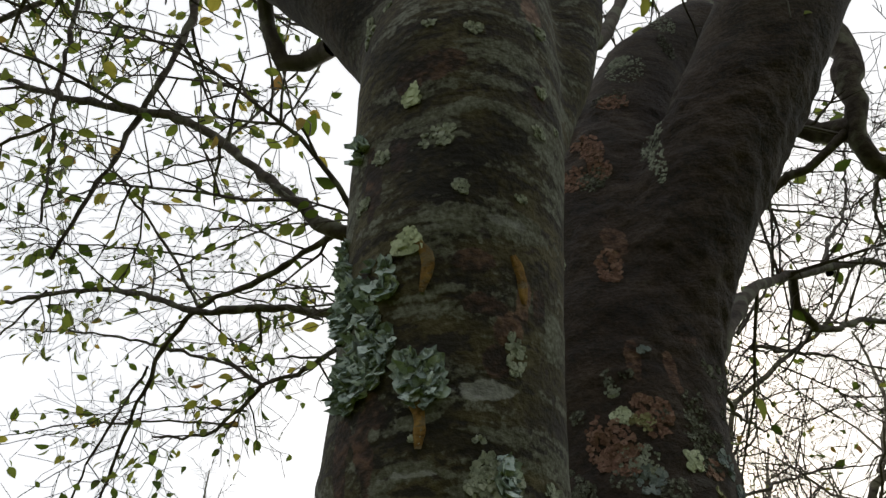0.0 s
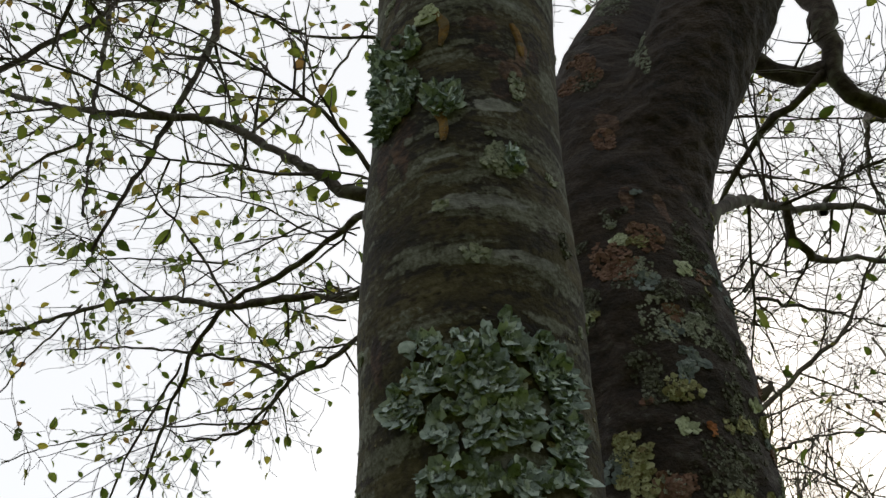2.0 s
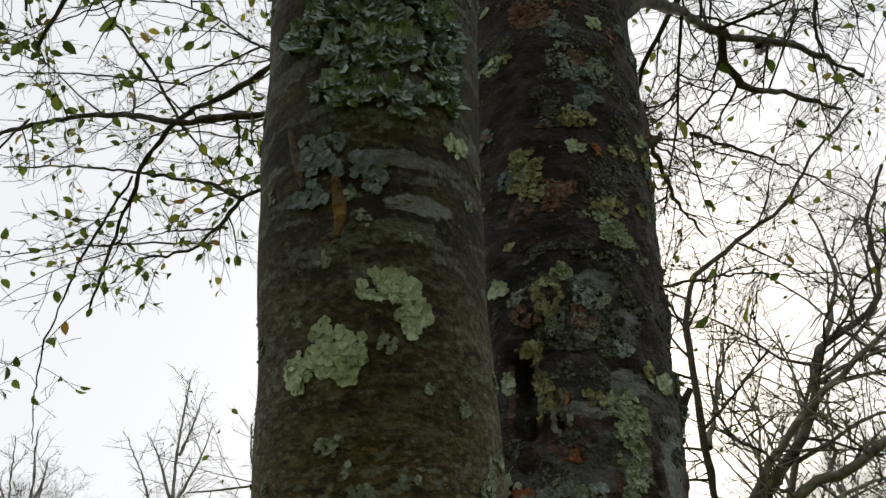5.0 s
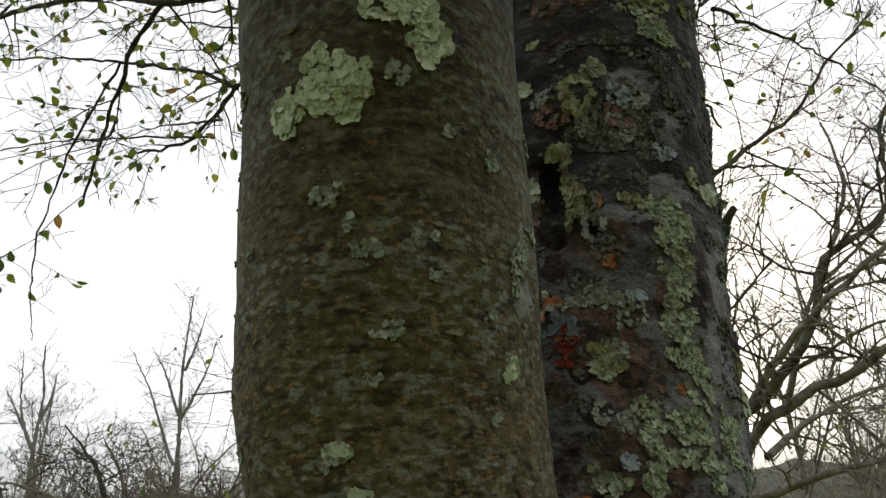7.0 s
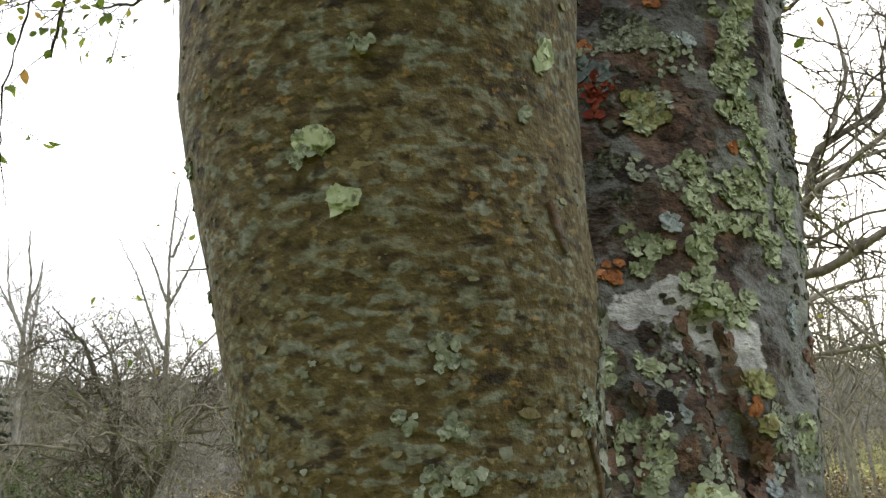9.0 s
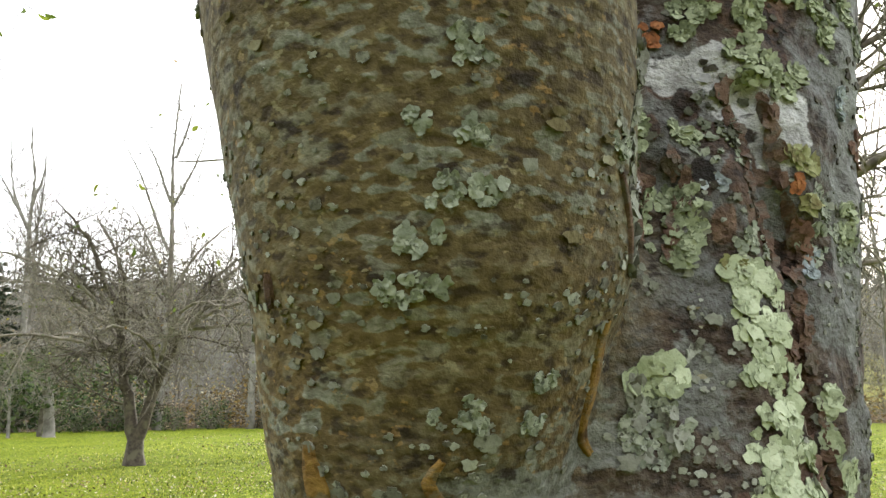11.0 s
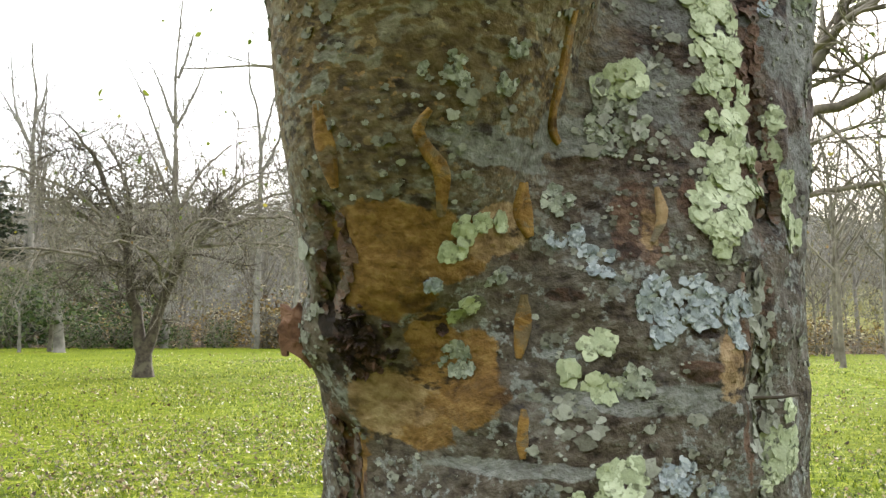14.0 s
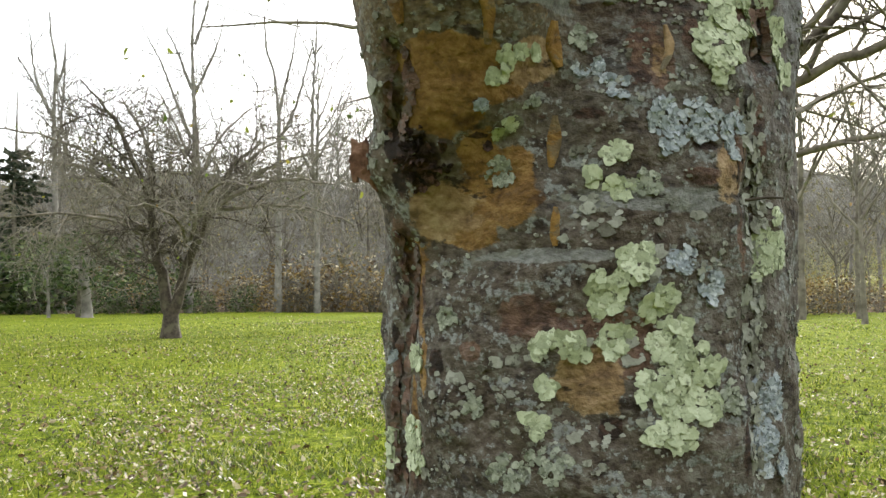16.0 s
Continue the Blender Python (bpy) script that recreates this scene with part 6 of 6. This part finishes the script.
    if loose:
        tagged(hang("leaves", leaf_mesh("leaves", loose, leaf_mat), root, "last few yellow-green leaves"), kind="stuff")
    return root


ORCH = dict(fine=True, wander=0.16, rise=0.0, dens=10.0, leafy=0.08, size=0.06, thin=0.0024, spread=1.0)
apple = bare_tree("fruit_tree", "bare spreading fruit tree with a forked trunk on the lawn", [
    ([(0, 0, -0.1), (0, 0, 0.2), (-0.01, 0, 0.4), (0.0, 0, 0.6)], 0.16, 0.13),
    ([(-0.03, 0, 0.4), (-0.16, 0, 0.95), (-0.28, 0, 1.5), (-0.36, 0, 2.12), (-0.43, -0.2, 2.59), (-0.55, -0.4, 2.95), (-0.82, -0.6, 3.68), (-1.2, -1.0, 4.24)], 0.11, 0.010),
    ([(0.03, 0, 0.45), (0.16, 0, 0.9), (0.31, 0, 1.4), (0.56, 0, 2.0), (0.78, 0, 2.47), (0.95, 0.2, 3.0), (1.4, 0.4, 3.5)], 0.10, 0.025),
    ([(0.45, 0, 1.75), (0.40, 0, 3.02), (0.35, 0.1, 3.7), (0.2, 0.2, 4.3)], 0.045, 0.012),
    ([(0.36, 0.1, 2.9), (0.06, 0.1, 3.5), (-0.25, 0.2, 4.1), (-0.5, 0.3, 4.5)], 0.03, 0.01),
    ([(-0.35, 0, 2.12), (-0.45, 0.1, 3.02), (-0.68, 0.2, 3.62), (-1.1, 0.3, 4.3)], 0.05, 0.015),
    ([(-0.35, 0, 2.0), (-1.0, 0.1, 2.6), (-1.7, 0.1, 3.0), (-2.6, 0.1, 3.1)], 0.05, 0.014),
    ([(-0.2, 0, 1.6), (-0.8, -0.3, 1.95), (-1.6, -0.6, 2.1), (-2.4, -0.9, 2.0)], 0.04, 0.012),
    ([(0.5, 0, 2.1), (1.2, -0.2, 2.5), (2.0, -0.4, 2.7), (2.9, -0.5, 2.6)], 0.05, 0.014),
    ([(0.7, 0, 2.3), (1.2, 0.5, 2.9), (1.9, 0.9, 3.3), (2.6, 1.2, 3.6)], 0.04, 0.014),
    ([(0.3, 0, 1.7), (0.7, -0.7, 2.2), (1.2, -1.3, 2.5), (1.8, -1.8, 2.4)], 0.04, 0.012),
    ([(-0.4, 0, 2.4), (-0.5, 0.8, 2.9), (-0.6, 1.6, 3.4)], 0.04, 0.014),
    ([(0.37, 0, 2.6), (0.6, 0.3, 3.4), (0.9, 0.5, 3.9), (1.2, 0.6, 4.2)], 0.035, 0.012),
    ([(-0.35, 0, 2.2), (-0.9, -0.5, 2.9), (-1.7, -0.9, 3.3), (-2.5, -1.2, 3.4)], 0.04, 0.012),
    ([(-0.25, 0, 1.8), (-1.0, 0.4, 2.1), (-1.9, 0.7, 2.2), (-2.9, 0.9, 1.9)], 0.04, 0.012),
    ([(0.6, 0, 2.2), (1.4, 0.1, 2.3), (2.2, 0.1, 2.3), (3.1, 0.2, 2.0)], 0.04, 0.012),
    ([(0.2, 0, 1.6), (0.4, -0.8, 1.9), (0.3, -1.7, 2.1), (0.2, -2.4, 2.0)], 0.035, 0.012),
    ([(0.85, 0.1, 2.7), (1.6, -0.1, 3.3), (2.3, -0.2, 3.6)], 0.03, 0.012),
], 300, ORCHARD, 6.0, 1.45, 2, ORCH, twigs=SUNLIT_LIMB)
apple.matrix_basis = pose(-4.7, 13.0, float(height(-4.7, 13.0)))

RTREE = dict(fine=True, wander=0.17, rise=0.015, dens=7.5, leafy=0.3, size=0.062, thin=0.0017, spread=1.0)
neighbour = bare_tree("fruit_tree", "bare gnarled fruit tree with crooked dark limbs", [
    ([(0, 0, -0.1), (0, 0, 0.5), (-0.05, 0, 1.2), (0.05, -0.05, 2.2)], 0.2, 0.15),
    ([(0.0, -0.1, 2.0), (-0.1, -0.4, 3.0), (-0.15, -0.7, 3.8), (-0.1, -0.7, 4.33), (0.09, -0.7, 4.89), (0.34, -0.7, 5.08), (0.81, -0.7, 5.40), (1.26, -0.7, 5.71), (1.76, -0.7, 6.34), (2.5, -0.7, 7.06)], 0.043, 0.012),
    ([(-0.05, -0.2, 2.1), (-0.09, -0.5, 2.5), (0.27, -0.6, 2.76), (0.66, -0.7, 3.16), (0.92, -0.7, 3.58), (1.12, -0.7, 4.05), (1.49, -0.7, 4.24), (1.90, -0.7, 4.59), (2.10, -0.7, 5.47), (2.46, -0.8, 6.14)], 0.058, 0.017),
    ([(0.0, -0.1, 2.1), (0.20, -0.4, 2.45), (0.48, -0.6, 2.69), (0.72, -0.7, 2.80), (1.05, -0.8, 2.91), (1.41, -1.0, 3.13), (2.2, -1.2, 3.5), (3.0, -1.2, 3.7)], 0.058, 0.015),
    ([(0.5, -0.5, 2.72), (0.82, -0.5, 3.4), (1.08, -0.5, 3.83), (1.48, -0.6, 4.12), (1.9, -0.6, 4.5)], 0.035, 0.011),
    ([(1.2, -0.7, 4.15), (1.6, -0.6, 4.9), (1.7, -0.4, 5.8)], 0.031, 0.011),
    ([(0.0, 0, 2.0), (-0.8, 0.2, 2.6), (-1.8, -0.6, 2.75), (-2.9, -1.6, 2.72), (-3.9, -1.9, 2.66), (-4.4, -1.8, 2.68)], 0.055, 0.005),
    ([(-3.7, -1.85, 2.66), (-4.2, -1.85, 2.78), (-4.65, -1.8, 2.95)], 0.005, 0.002),
    ([(-1.8, -0.6, 2.7), (-2.6, -1.4, 2.45), (-3.4, -1.9, 2.1)], 0.023, 0.006),
    ([(0.0, 0, 1.9), (0.7, -0.4, 2.1), (1.6, -0.9, 2.2), (2.6, -1.2, 2.1)], 0.039, 0.009),
    ([(0.3, -0.3, 2.3), (1.0, 0.3, 2.7), (1.9, 0.8, 3.1), (2.8, 1.2, 3.3)], 0.039, 0.011),
    ([(0.1, -0.3, 2.6), (0.5, -1.0, 3.2), (1.2, -1.7, 3.8), (1.9, -2.2, 4.5)], 0.039, 0.011),
    ([(-0.1, -0.5, 3.2), (0.4, 0.2, 4.0), (0.9, 0.7, 5.0)], 0.035, 0.011),
    ([(0.6, -0.6, 3.0), (1.3, -0.9, 3.3), (2.0, -1.0, 3.4)], 0.023, 0.007),
    ([(1.0, -0.7, 3.7), (1.7, -1.2, 3.9), (2.5, -1.6, 3.9)], 0.023, 0.007),
], 400, ORCHARD, 4.6, 1.3, 2, RTREE, twigs=SUNLIT_LIMB)
neighbour.matrix_basis = pose(2.7, 7.0, float(height(2.7, 7.0)))


WOODS = dict(fine=True, wander=0.15, rise=0.05, dens=5.5, leafy=0.006, size=0.16, thin=0.008, spread=0.85)
THICKET = dict(fine=True, wander=0.2, rise=0.05, dens=5.0, leafy=0.05, size=0.13, thin=0.008, spread=1.0)


def tall_tree(x, label, seed, trunk_path, *limbs):
    """A tall pale tree at the lawn's far edge; paths are (x, z) from its base, thinned towards the top."""
    r = random.Random(seed)
    made = [([(px, 0.0, pz) for px, pz in [(0.0, -0.3)] + trunk_path], 0.17, 0.03)]
    for path in limbs:
        lean = r.uniform(-0.12, 0.12)
        made.append(([(px, lean * (pz - path[0][1]), pz) for px, pz in path], 0.075, 0.018))
    made.append(([(px, 0.0, pz) for px, pz in trunk_path[-3:]], 0.04, 0.02))
    tall = bare_tree("bare_tree", label, made, seed * 17, PALE, 4.0, 1.3, 1, WOODS, sides=7)
    tall.matrix_basis = pose(x, 31.0, float(height(x, 31.0)))


def wood_tree(seed, tall, lean, bark, label, style, dense):
    """A tall bare wood tree with rising limbs."""
    r = random.Random(seed)
    top = (lean * tall, 0.1 * tall * (r.random() - 0.5), tall)
    spine = [(0, 0, -0.2), (0.02 * tall * r.gauss(0, 1), 0, tall * 0.3), (lean * tall * 0.5 + 0.02 * tall * r.gauss(0, 1), 0.1, tall * 0.62), top]
    limbs = [(spine, 0.012 * tall, 0.0022 * tall)]
    for k in range(dense):
        f = 0.3 + 0.62 * (k + r.random()) / dense
        a = r.uniform(0, 2 * math.pi)
        x, z = lean * tall * f * 0.9, tall * f
        reach = tall * r.uniform(0.2, 0.4) * (1.12 - f)
        limbs.append(([(x, 0.05, z), (x + math.cos(a) * reach * 0.5, math.sin(a) * reach * 0.5, z + reach * 0.7), (x + math.cos(a) * reach, math.sin(a) * reach, z + reach * 1.6)], 0.0055 * tall * (1.1 - f) + 0.016, 0.010))
    return bare_tree("bare_tree", label, limbs, seed * 31, bark, 1.25, 0.15 * tall, 2, style, sides=6, leaf_mat=GOLDEN)


tall_tree(-10.48, "tall pale-barked bare tree forking high above the lawn", 5,
          [(0.0, 0.4), (0.06, 5.05), (0.05, 7.63), (-0.04, 9.85), (-0.12, 11.31), (-0.06, 13.02), (0.02, 14.74)],
          [(-0.08, 7.32), (-0.58, 8.4), (-1.04, 9.61), (-1.46, 10.58), (-1.99, 11.55), (-2.37, 12.28)], [(-0.08, 9.37), (-0.43, 10.21), (-0.83, 11.19), (-1.41, 12.23)],
          [(0.02, 9.13), (0.52, 10.34), (0.95, 11.55), (1.19, 12.77)], [(0.0, 11.31), (0.33, 12.53), (0.59, 14.0)])
tall_tree(-16.03, "tall pale-barked bare tree with twin leaders", 6, [(0.0, 0.4), (-0.22, 6.72), (-0.31, 8.16), (-0.32, 10.58), (-0.5, 11.55), (-0.63, 12.77)],
          [(-0.31, 8.16), (-0.95, 9.37), (-1.35, 10.58), (-1.59, 12.04), (-1.73, 12.67)], [(-0.44, 8.4), (-1.19, 9.61), (-2.0, 10.87)], [(-0.31, 9.37), (0.02, 10.34), (0.13, 11.55)])
tall_tree(-6.82, "tall pale-barked bare tree with spreading crown", 7, [(0.0, 0.4), (-0.05, 7.2), (-0.17, 9.13), (-0.38, 10.34), (-0.63, 11.06), (-0.75, 12.53)],
          [(-0.05, 7.2), (0.55, 8.4), (1.12, 10.34), (1.37, 11.55)], [(-0.11, 8.16), (0.18, 9.37), (0.52, 10.82), (0.74, 12.04)])
models = [
    wood_tree(11, 14.0, 0.02, PALE, "tall bare tree with pale trunk at the wood's edge", WOODS, 16),
    wood_tree(12, 12.0, -0.04, PALE, "tall bare tree with rising grey limbs", WOODS, 15),
    wood_tree(13, 10.0, 0.06, BROWNISH, "slender leaning bare tree in the wood", WOODS, 14),
    wood_tree(14, 6.5, -0.05, BROWNISH, "small bare tree with a few golden leaves", THICKET, 14),
    wood_tree(15, 5.0, 0.08, BROWNISH, "low tangled bare thicket tree", THICKET, 15),
]


def plant(model, x, y, turn, size):
    return copy_thing(model, pose(x, y, float(height(x, y)), 0, 0, turn) @ Matrix.Scale(size, 4))


def build_woods():
    r = random.Random(21)
    spots = [(0, -20.6, 40.0, 1.0), (1, -5.1, 30.5, 0.62), (3, -12.4, 25.5, 0.5), (3, 10.1, 18.0, 0.9), (2, 10.5, 22.0, 0.75), (2, 13.0, 23.5, 0.8)]
    for k in range(46):
        y = r.uniform(33, 62)
        x = y * r.uniform(-0.74, 0.02)
        spots.append((r.choice((0, 1, 2, 3, 3, 3, 4, 4, 4, 4)), x, y, r.uniform(0.75, 1.1)))
    for k in range(20):
        y = r.uniform(24, 55)
        x = y * r.uniform(0.40, 0.74)
        spots.append((r.choice((1, 2, 3, 3, 4, 4)), x, y, r.uniform(0.7, 1.0)))
    for k in range(12):
        y = r.uniform(31, 55)
        spots.append((r.choice((1, 2, 3, 4)), y * r.uniform(0.02, 0.4), y, r.uniform(0.75, 1.05)))
    for k in range(14):
        y = r.uniform(66, 100)
        x = y * (r.uniform(-0.72, 0.05) if k % 3 else r.uniform(0.38, 0.72))
        spots.append((r.choice((2, 3, 4)), x, y, r.uniform(1.0, 1.5)))
    first = set()
    for m, x, y, s in spots:
        turn = r.uniform(0, 360)
        if m in first:
            plant(models[m], x, y, turn, s)
        else:
            first.add(m)
            models[m].matrix_basis = pose(x, y, float(height(x, y)), 0, 0, turn)
    for m in models:
        tagged(m, group="bare trees of the wood")


build_woods()
for ob in [o for o in scene.objects if o.name.startswith("bare_tree")]:
    tagged(ob, group="bare trees of the wood")


def shrub(name, label, wide, tall, material, count, seed, size=0.16):
    """A bush: a few stems and a crown of many leaves with gaps."""
    root = tagged(new(name), label, "shrub")
    w, loose = Wood(seed), []
    for _ in range(9):
        a = w.rng.uniform(0, 6.28)
        sprout(w, None, np.array([0.1 * math.cos(a), 0.1 * math.sin(a), -0.05]), np.array([math.cos(a) * 0.6, math.sin(a) * 0.6, 1.0]), tall * w.rng.uniform(0.6, 0.95), 0.03, 1, THICKET)
    for _ in range(count):
        a, f, z = w.rng.uniform(0, 6.28), w.rng.random() ** 0.45, w.rng.random()
        lump = 1 + 0.35 * noise.noise((math.cos(a) * 1.7 + seed, math.sin(a) * 1.7, z * 2.5))
        rr = wide / 2 * f * lump * math.sqrt(max(0.05, 1 - (z * 1.05 - 0.35) ** 2 * 1.6))
        d = np.array([math.cos(a) + w.rng.gauss(0, 0.5), math.sin(a) + w.rng.gauss(0, 0.5), w.rng.gauss(0.1, 0.5)])
        loose.append((np.array([rr * math.cos(a), rr * math.sin(a), 0.08 + z * tall * lump * 0.95]), d, size * w.rng.uniform(0.6, 1.2)))
    tagged(hang("brushwood", w.mesh("brushwood", BROWNISH), root), kind="stuff")
    tagged(hang("foliage", leaf_mesh("foliage", loose, material), root), kind="stuff")
    return root


bush = shrub("shrub", "dense green broadleaf evergreen shrub at the wood's edge", 2.6, 2.0, EVERGREEN, 560, 51, 0.19)
gold = shrub("shrub", "low golden-brown shrub at the wood's edge", 2.4, 1.6, GOLDEN, 240, 52, 0.14)
brown = shrub("shrub", "dry brown brushwood at the wood's edge", 2.6, 1.7, DRY, 220, 53, 0.14)


def build_shrubs():
    r = random.Random(31)
    first = set()
    rows = [(bush, -17.4, 28.6, 1.7), (bush, -15.7, 29.4, 1.35), (bush, -18.9, 27.8, 2.0), (bush, -12.0, 30.2, 0.8), (brown, -8.4, 32.6, 1.5), (brown, -6.1, 33.2, 1.6), (brown, -4.2, 32.8, 1.5), (bush, -19.5, 30.0, 1.3), (bush, -17.6, 31.0, 0.95), (bush, -16.2, 29.3, 0.6), (bush, -14.3, 30.5, 1.15), (bush, -12.9, 29.2, 0.5), (bush, -11.3, 30.9, 0.95), (bush, -9.6, 30.2, 0.4), (bush, -21.5, 31.0, 1.2), (bush, -8.3, 31.0, 0.5), (gold, -9.0, 32.5, 1.3), (gold, -6.6, 32.0, 1.2), (gold, -4.9, 33.0, 1.4), (brown, -5.6, 31.6, 0.9), (gold, -3.2, 32.4, 1.2)]
    for k in range(26):
        y = r.uniform(31.5, 44)
        rows.append((r.choice((gold, brown, brown)), y * r.uniform(-0.5, 0.04), y, r.uniform(0.7, 1.3)))
    for k in range(18):
        y = r.uniform(23.5, 34)
        rows.append((r.choice((gold, gold, brown)), y * r.uniform(0.42, 0.72), y, r.uniform(0.6, 1.1)))
    for model, x, y, s in rows:
        turn = r.uniform(0, 360)
        if model in first:
            plant(model, x, y, turn, s)
        else:
            first.add(model)
            model.matrix_basis = pose(x, y, float(height(x, y)), 0, 0, turn)


build_shrubs()


def conifer(x, y, tall):
    root = tagged(new("conifer"), "dark green conifer standing among the bare trees", "tree")
    w, loose = Wood(61), []
    w.tube(curve([(0, 0, -0.2), (0.05, 0, tall * 0.5), (0, 0, tall)], 0.5), np.linspace(0.16, 0.02, len(curve([(0, 0, -0.2), (0.05, 0, tall * 0.5), (0, 0, tall)], 0.5))), 8)
    hang("trunk", w.mesh("trunk", BROWNISH), root)
    b = Wood(62)
    for k in range(110):
        z = tall * (0.08 + 0.9 * k / 150)
        a, reach = b.rng.uniform(0, 6.28), (tall - z) * 0.3 * b.rng.uniform(0.7, 1.1) + 0.15
        pts = [np.array([math.cos(a) * reach * f, math.sin(a) * reach * f, z - 0.25 * reach * f * f + 0.1 * reach * f]) for f in (0, 0.35, 0.7, 1.0)]
        b.tube(pts, [0.025, 0.018, 0.012, 0.006], 3)
        for _ in range(int(12 + reach * 20)):
            f = b.rng.random()
            p = pts[0] + (pts[3] - pts[0]) * f
            loose.append((p, np.array([math.cos(a) + b.rng.gauss(0, 0.8), math.sin(a) + b.rng.gauss(0, 0.8), b.rng.gauss(-0.25, 0.35)]), b.rng.uniform(0.12, 0.3)))
    hang("boughs", b.mesh("boughs", BROWNISH), root)
    tagged(hang("needles", leaf_mesh("needles", loose, NEEDLES), root), kind="stuff")
    root.matrix_basis = pose(x, y, float(height(x, y)))


conifer(-17.9, 31.0, 9.3)


def small_evergreen(x, y, r, tall, wide, count, seed, label):
    root = tagged(new("evergreen_tree"), label, "tree")
    w, loose = Wood(seed), []
    path = curve([(0, 0, -0.1), (-0.02, 0, 0.5), (-0.08, 0, 1.1), (-0.06, 0.05, tall * 0.8)], 0.15, 0.01, w.rng)
    rad = np.linspace(r, r * 0.3, len(path))
    rad[0] *= 1.3
    w.tube(path, rad, 10)
    clothe(w, None, path, rad, 9, wide * 0.6, 1, THICKET, 0.4)
    for _ in range(count):
        a, f, z = w.rng.uniform(0, 6.28), w.rng.random() ** 0.5, w.rng.random()
        lump = 1 + 0.4 * noise.noise((math.cos(a) * 1.5 + seed, math.sin(a) * 1.5, z * 3))
        rr = wide / 2 * f * lump * math.sqrt(max(0.08, 1 - (2 * z - 0.9) ** 2))
        d = np.array([math.cos(a) + w.rng.gauss(0, 0.6), math.sin(a) + w.rng.gauss(0, 0.6), w.rng.gauss(-0.1, 0.5)])
        loose.append((np.array([rr * math.cos(a), rr * math.sin(a), 0.95 + z * (tall - 0.95)]), d, w.rng.uniform(0.1, 0.2)))
    hang("trunk", w.mesh("trunk", PALE), root)
    tagged(hang("foliage", leaf_mesh("foliage", loose, EVERGREEN), root), kind="stuff")
    root.matrix_basis = pose(x, y, float(height(x, y)))


small_evergreen(-11.85, 25.0, 0.2, 2.9, 3.4, 700, 91, "small evergreen tree with a grey trunk at the lawn's edge")
small_evergreen(-12.75, 24.3, 0.06, 2.6, 2.6, 450, 92, "slender evergreen sapling at the lawn's edge")


def undergrowth():
    """A haze of fine bare stems on the bank, too many to tell apart."""
    w = Wood(81)
    rng = np.random.default_rng(81)
    n = 40000
    deep = rng.random(n) ** 0.8
    y = 32.5 + 62 * deep ** 1.3
    x = y * np.where(rng.random(n) < 0.62, rng.uniform(-0.74, 0.1, n), rng.uniform(0.1, 0.74, n))
    near = (x > 0) & (rng.random(n) < 0.3)
    x, y = np.where(near, x * 0.76, x), np.where(near, y * 0.76, y)
    q = np.stack([x, y, 0 * x], 1)
    top = (1.6 + 10.5 * deep ** 0.7) * (1 + 0.35 * vnoise(q, 0.3, 15))
    p = np.stack([x, y, height(x, y) + top * rng.random(n) ** 1.5], 1)
    d = rng.normal(0, 1, (n, 3)) * (1.0, 0.6, 0.7) + (0, 0, 0.3)
    tip = p + d / np.linalg.norm(d, axis=1, keepdims=True) * (rng.uniform(0.5, 2.0, n) * (0.8 + deep))[:, None]
    mid = (p + tip) / 2 + rng.normal(0, 0.15, (n, 3))
    side = rng.normal(0, 1, (n, 3))
    side = side / np.linalg.norm(side, axis=1, keepdims=True) * (0.006 + 0.006 * deep)[:, None]
    v = np.stack([p - side, p + side, mid - side * 0.7, mid + side * 0.7, tip - side * 0.3, tip + side * 0.3], 1).reshape(-1, 3)
    i = (np.arange(n) * 6)[:, None]
    w.verts.append(v)
    w.faces.append(np.concatenate([i + np.array([[0, 1, 3, 2]]), i + np.array([[2, 3, 5, 4]])]))
    # the far slope: upright rods, seen as a haze
    c = 42000
    y = rng.uniform(58, 150, c)
    x = y * np.where(rng.random(c) < 0.74, rng.uniform(-0.74, 0.3, c), rng.uniform(0.3, 0.74, c))
    g = np.stack([x, y, height(x, y) - 0.2 + rng.uniform(0, 4, c) * rng.random(c)], 1)
    d = np.stack([rng.normal(0, 1.6, c), rng.normal(0, 0.8, c), rng.uniform(0.4, 4.5, c) * (1 + 0.5 * vnoise(np.stack([x, y, 0 * x], 1), 0.13, 18))], 1)
    s = rng.normal(0, 1, (c, 3)) * (1, 0.3, 0.2)
    s = s / np.linalg.norm(s, axis=1, keepdims=True) * 0.016
    far = Wood(82)
    far.verts.append(np.stack([g - s, g + s, g + d + s * 0.3, g + d - s * 0.3], 1).reshape(-1, 3))
    far.faces.append(np.arange(4 * c).reshape(-1, 4))
    tagged(new("far_brushwood", far.mesh("far_brushwood", HAZY)), "pale hazy brushwood covering the far slope", "undergrowth", kind="stuff")
    k = rng.integers(0, n, 48000)
    o = p[k] + (tip[k] - p[k]) * rng.random((len(k), 1)) + rng.normal(0, 0.08, (len(k), 3))
    u, t = [rng.normal(0, 1, (len(k), 3)) * rng.uniform(0.015, 0.045, (len(k), 1)) * (0.8 + 1.6 * deep[k])[:, None] for _ in range(2)]
    f = np.stack([o - u, o - t, o + u, o + t], 1).reshape(-1, 3)
    tagged(new("thicket_leaves", mesh_of("thicket_leaves", f, np.arange(len(f)).reshape(-1, 4), BRUSH_LEAF, False)), "last olive and tan leaves in the thicket on the bank", "leaves", kind="stuff")
    tagged(new("undergrowth", w.mesh("undergrowth", BROWNISH)), "tangle of bare grey-brown stems on the bank", "undergrowth", kind="stuff")


undergrowth()
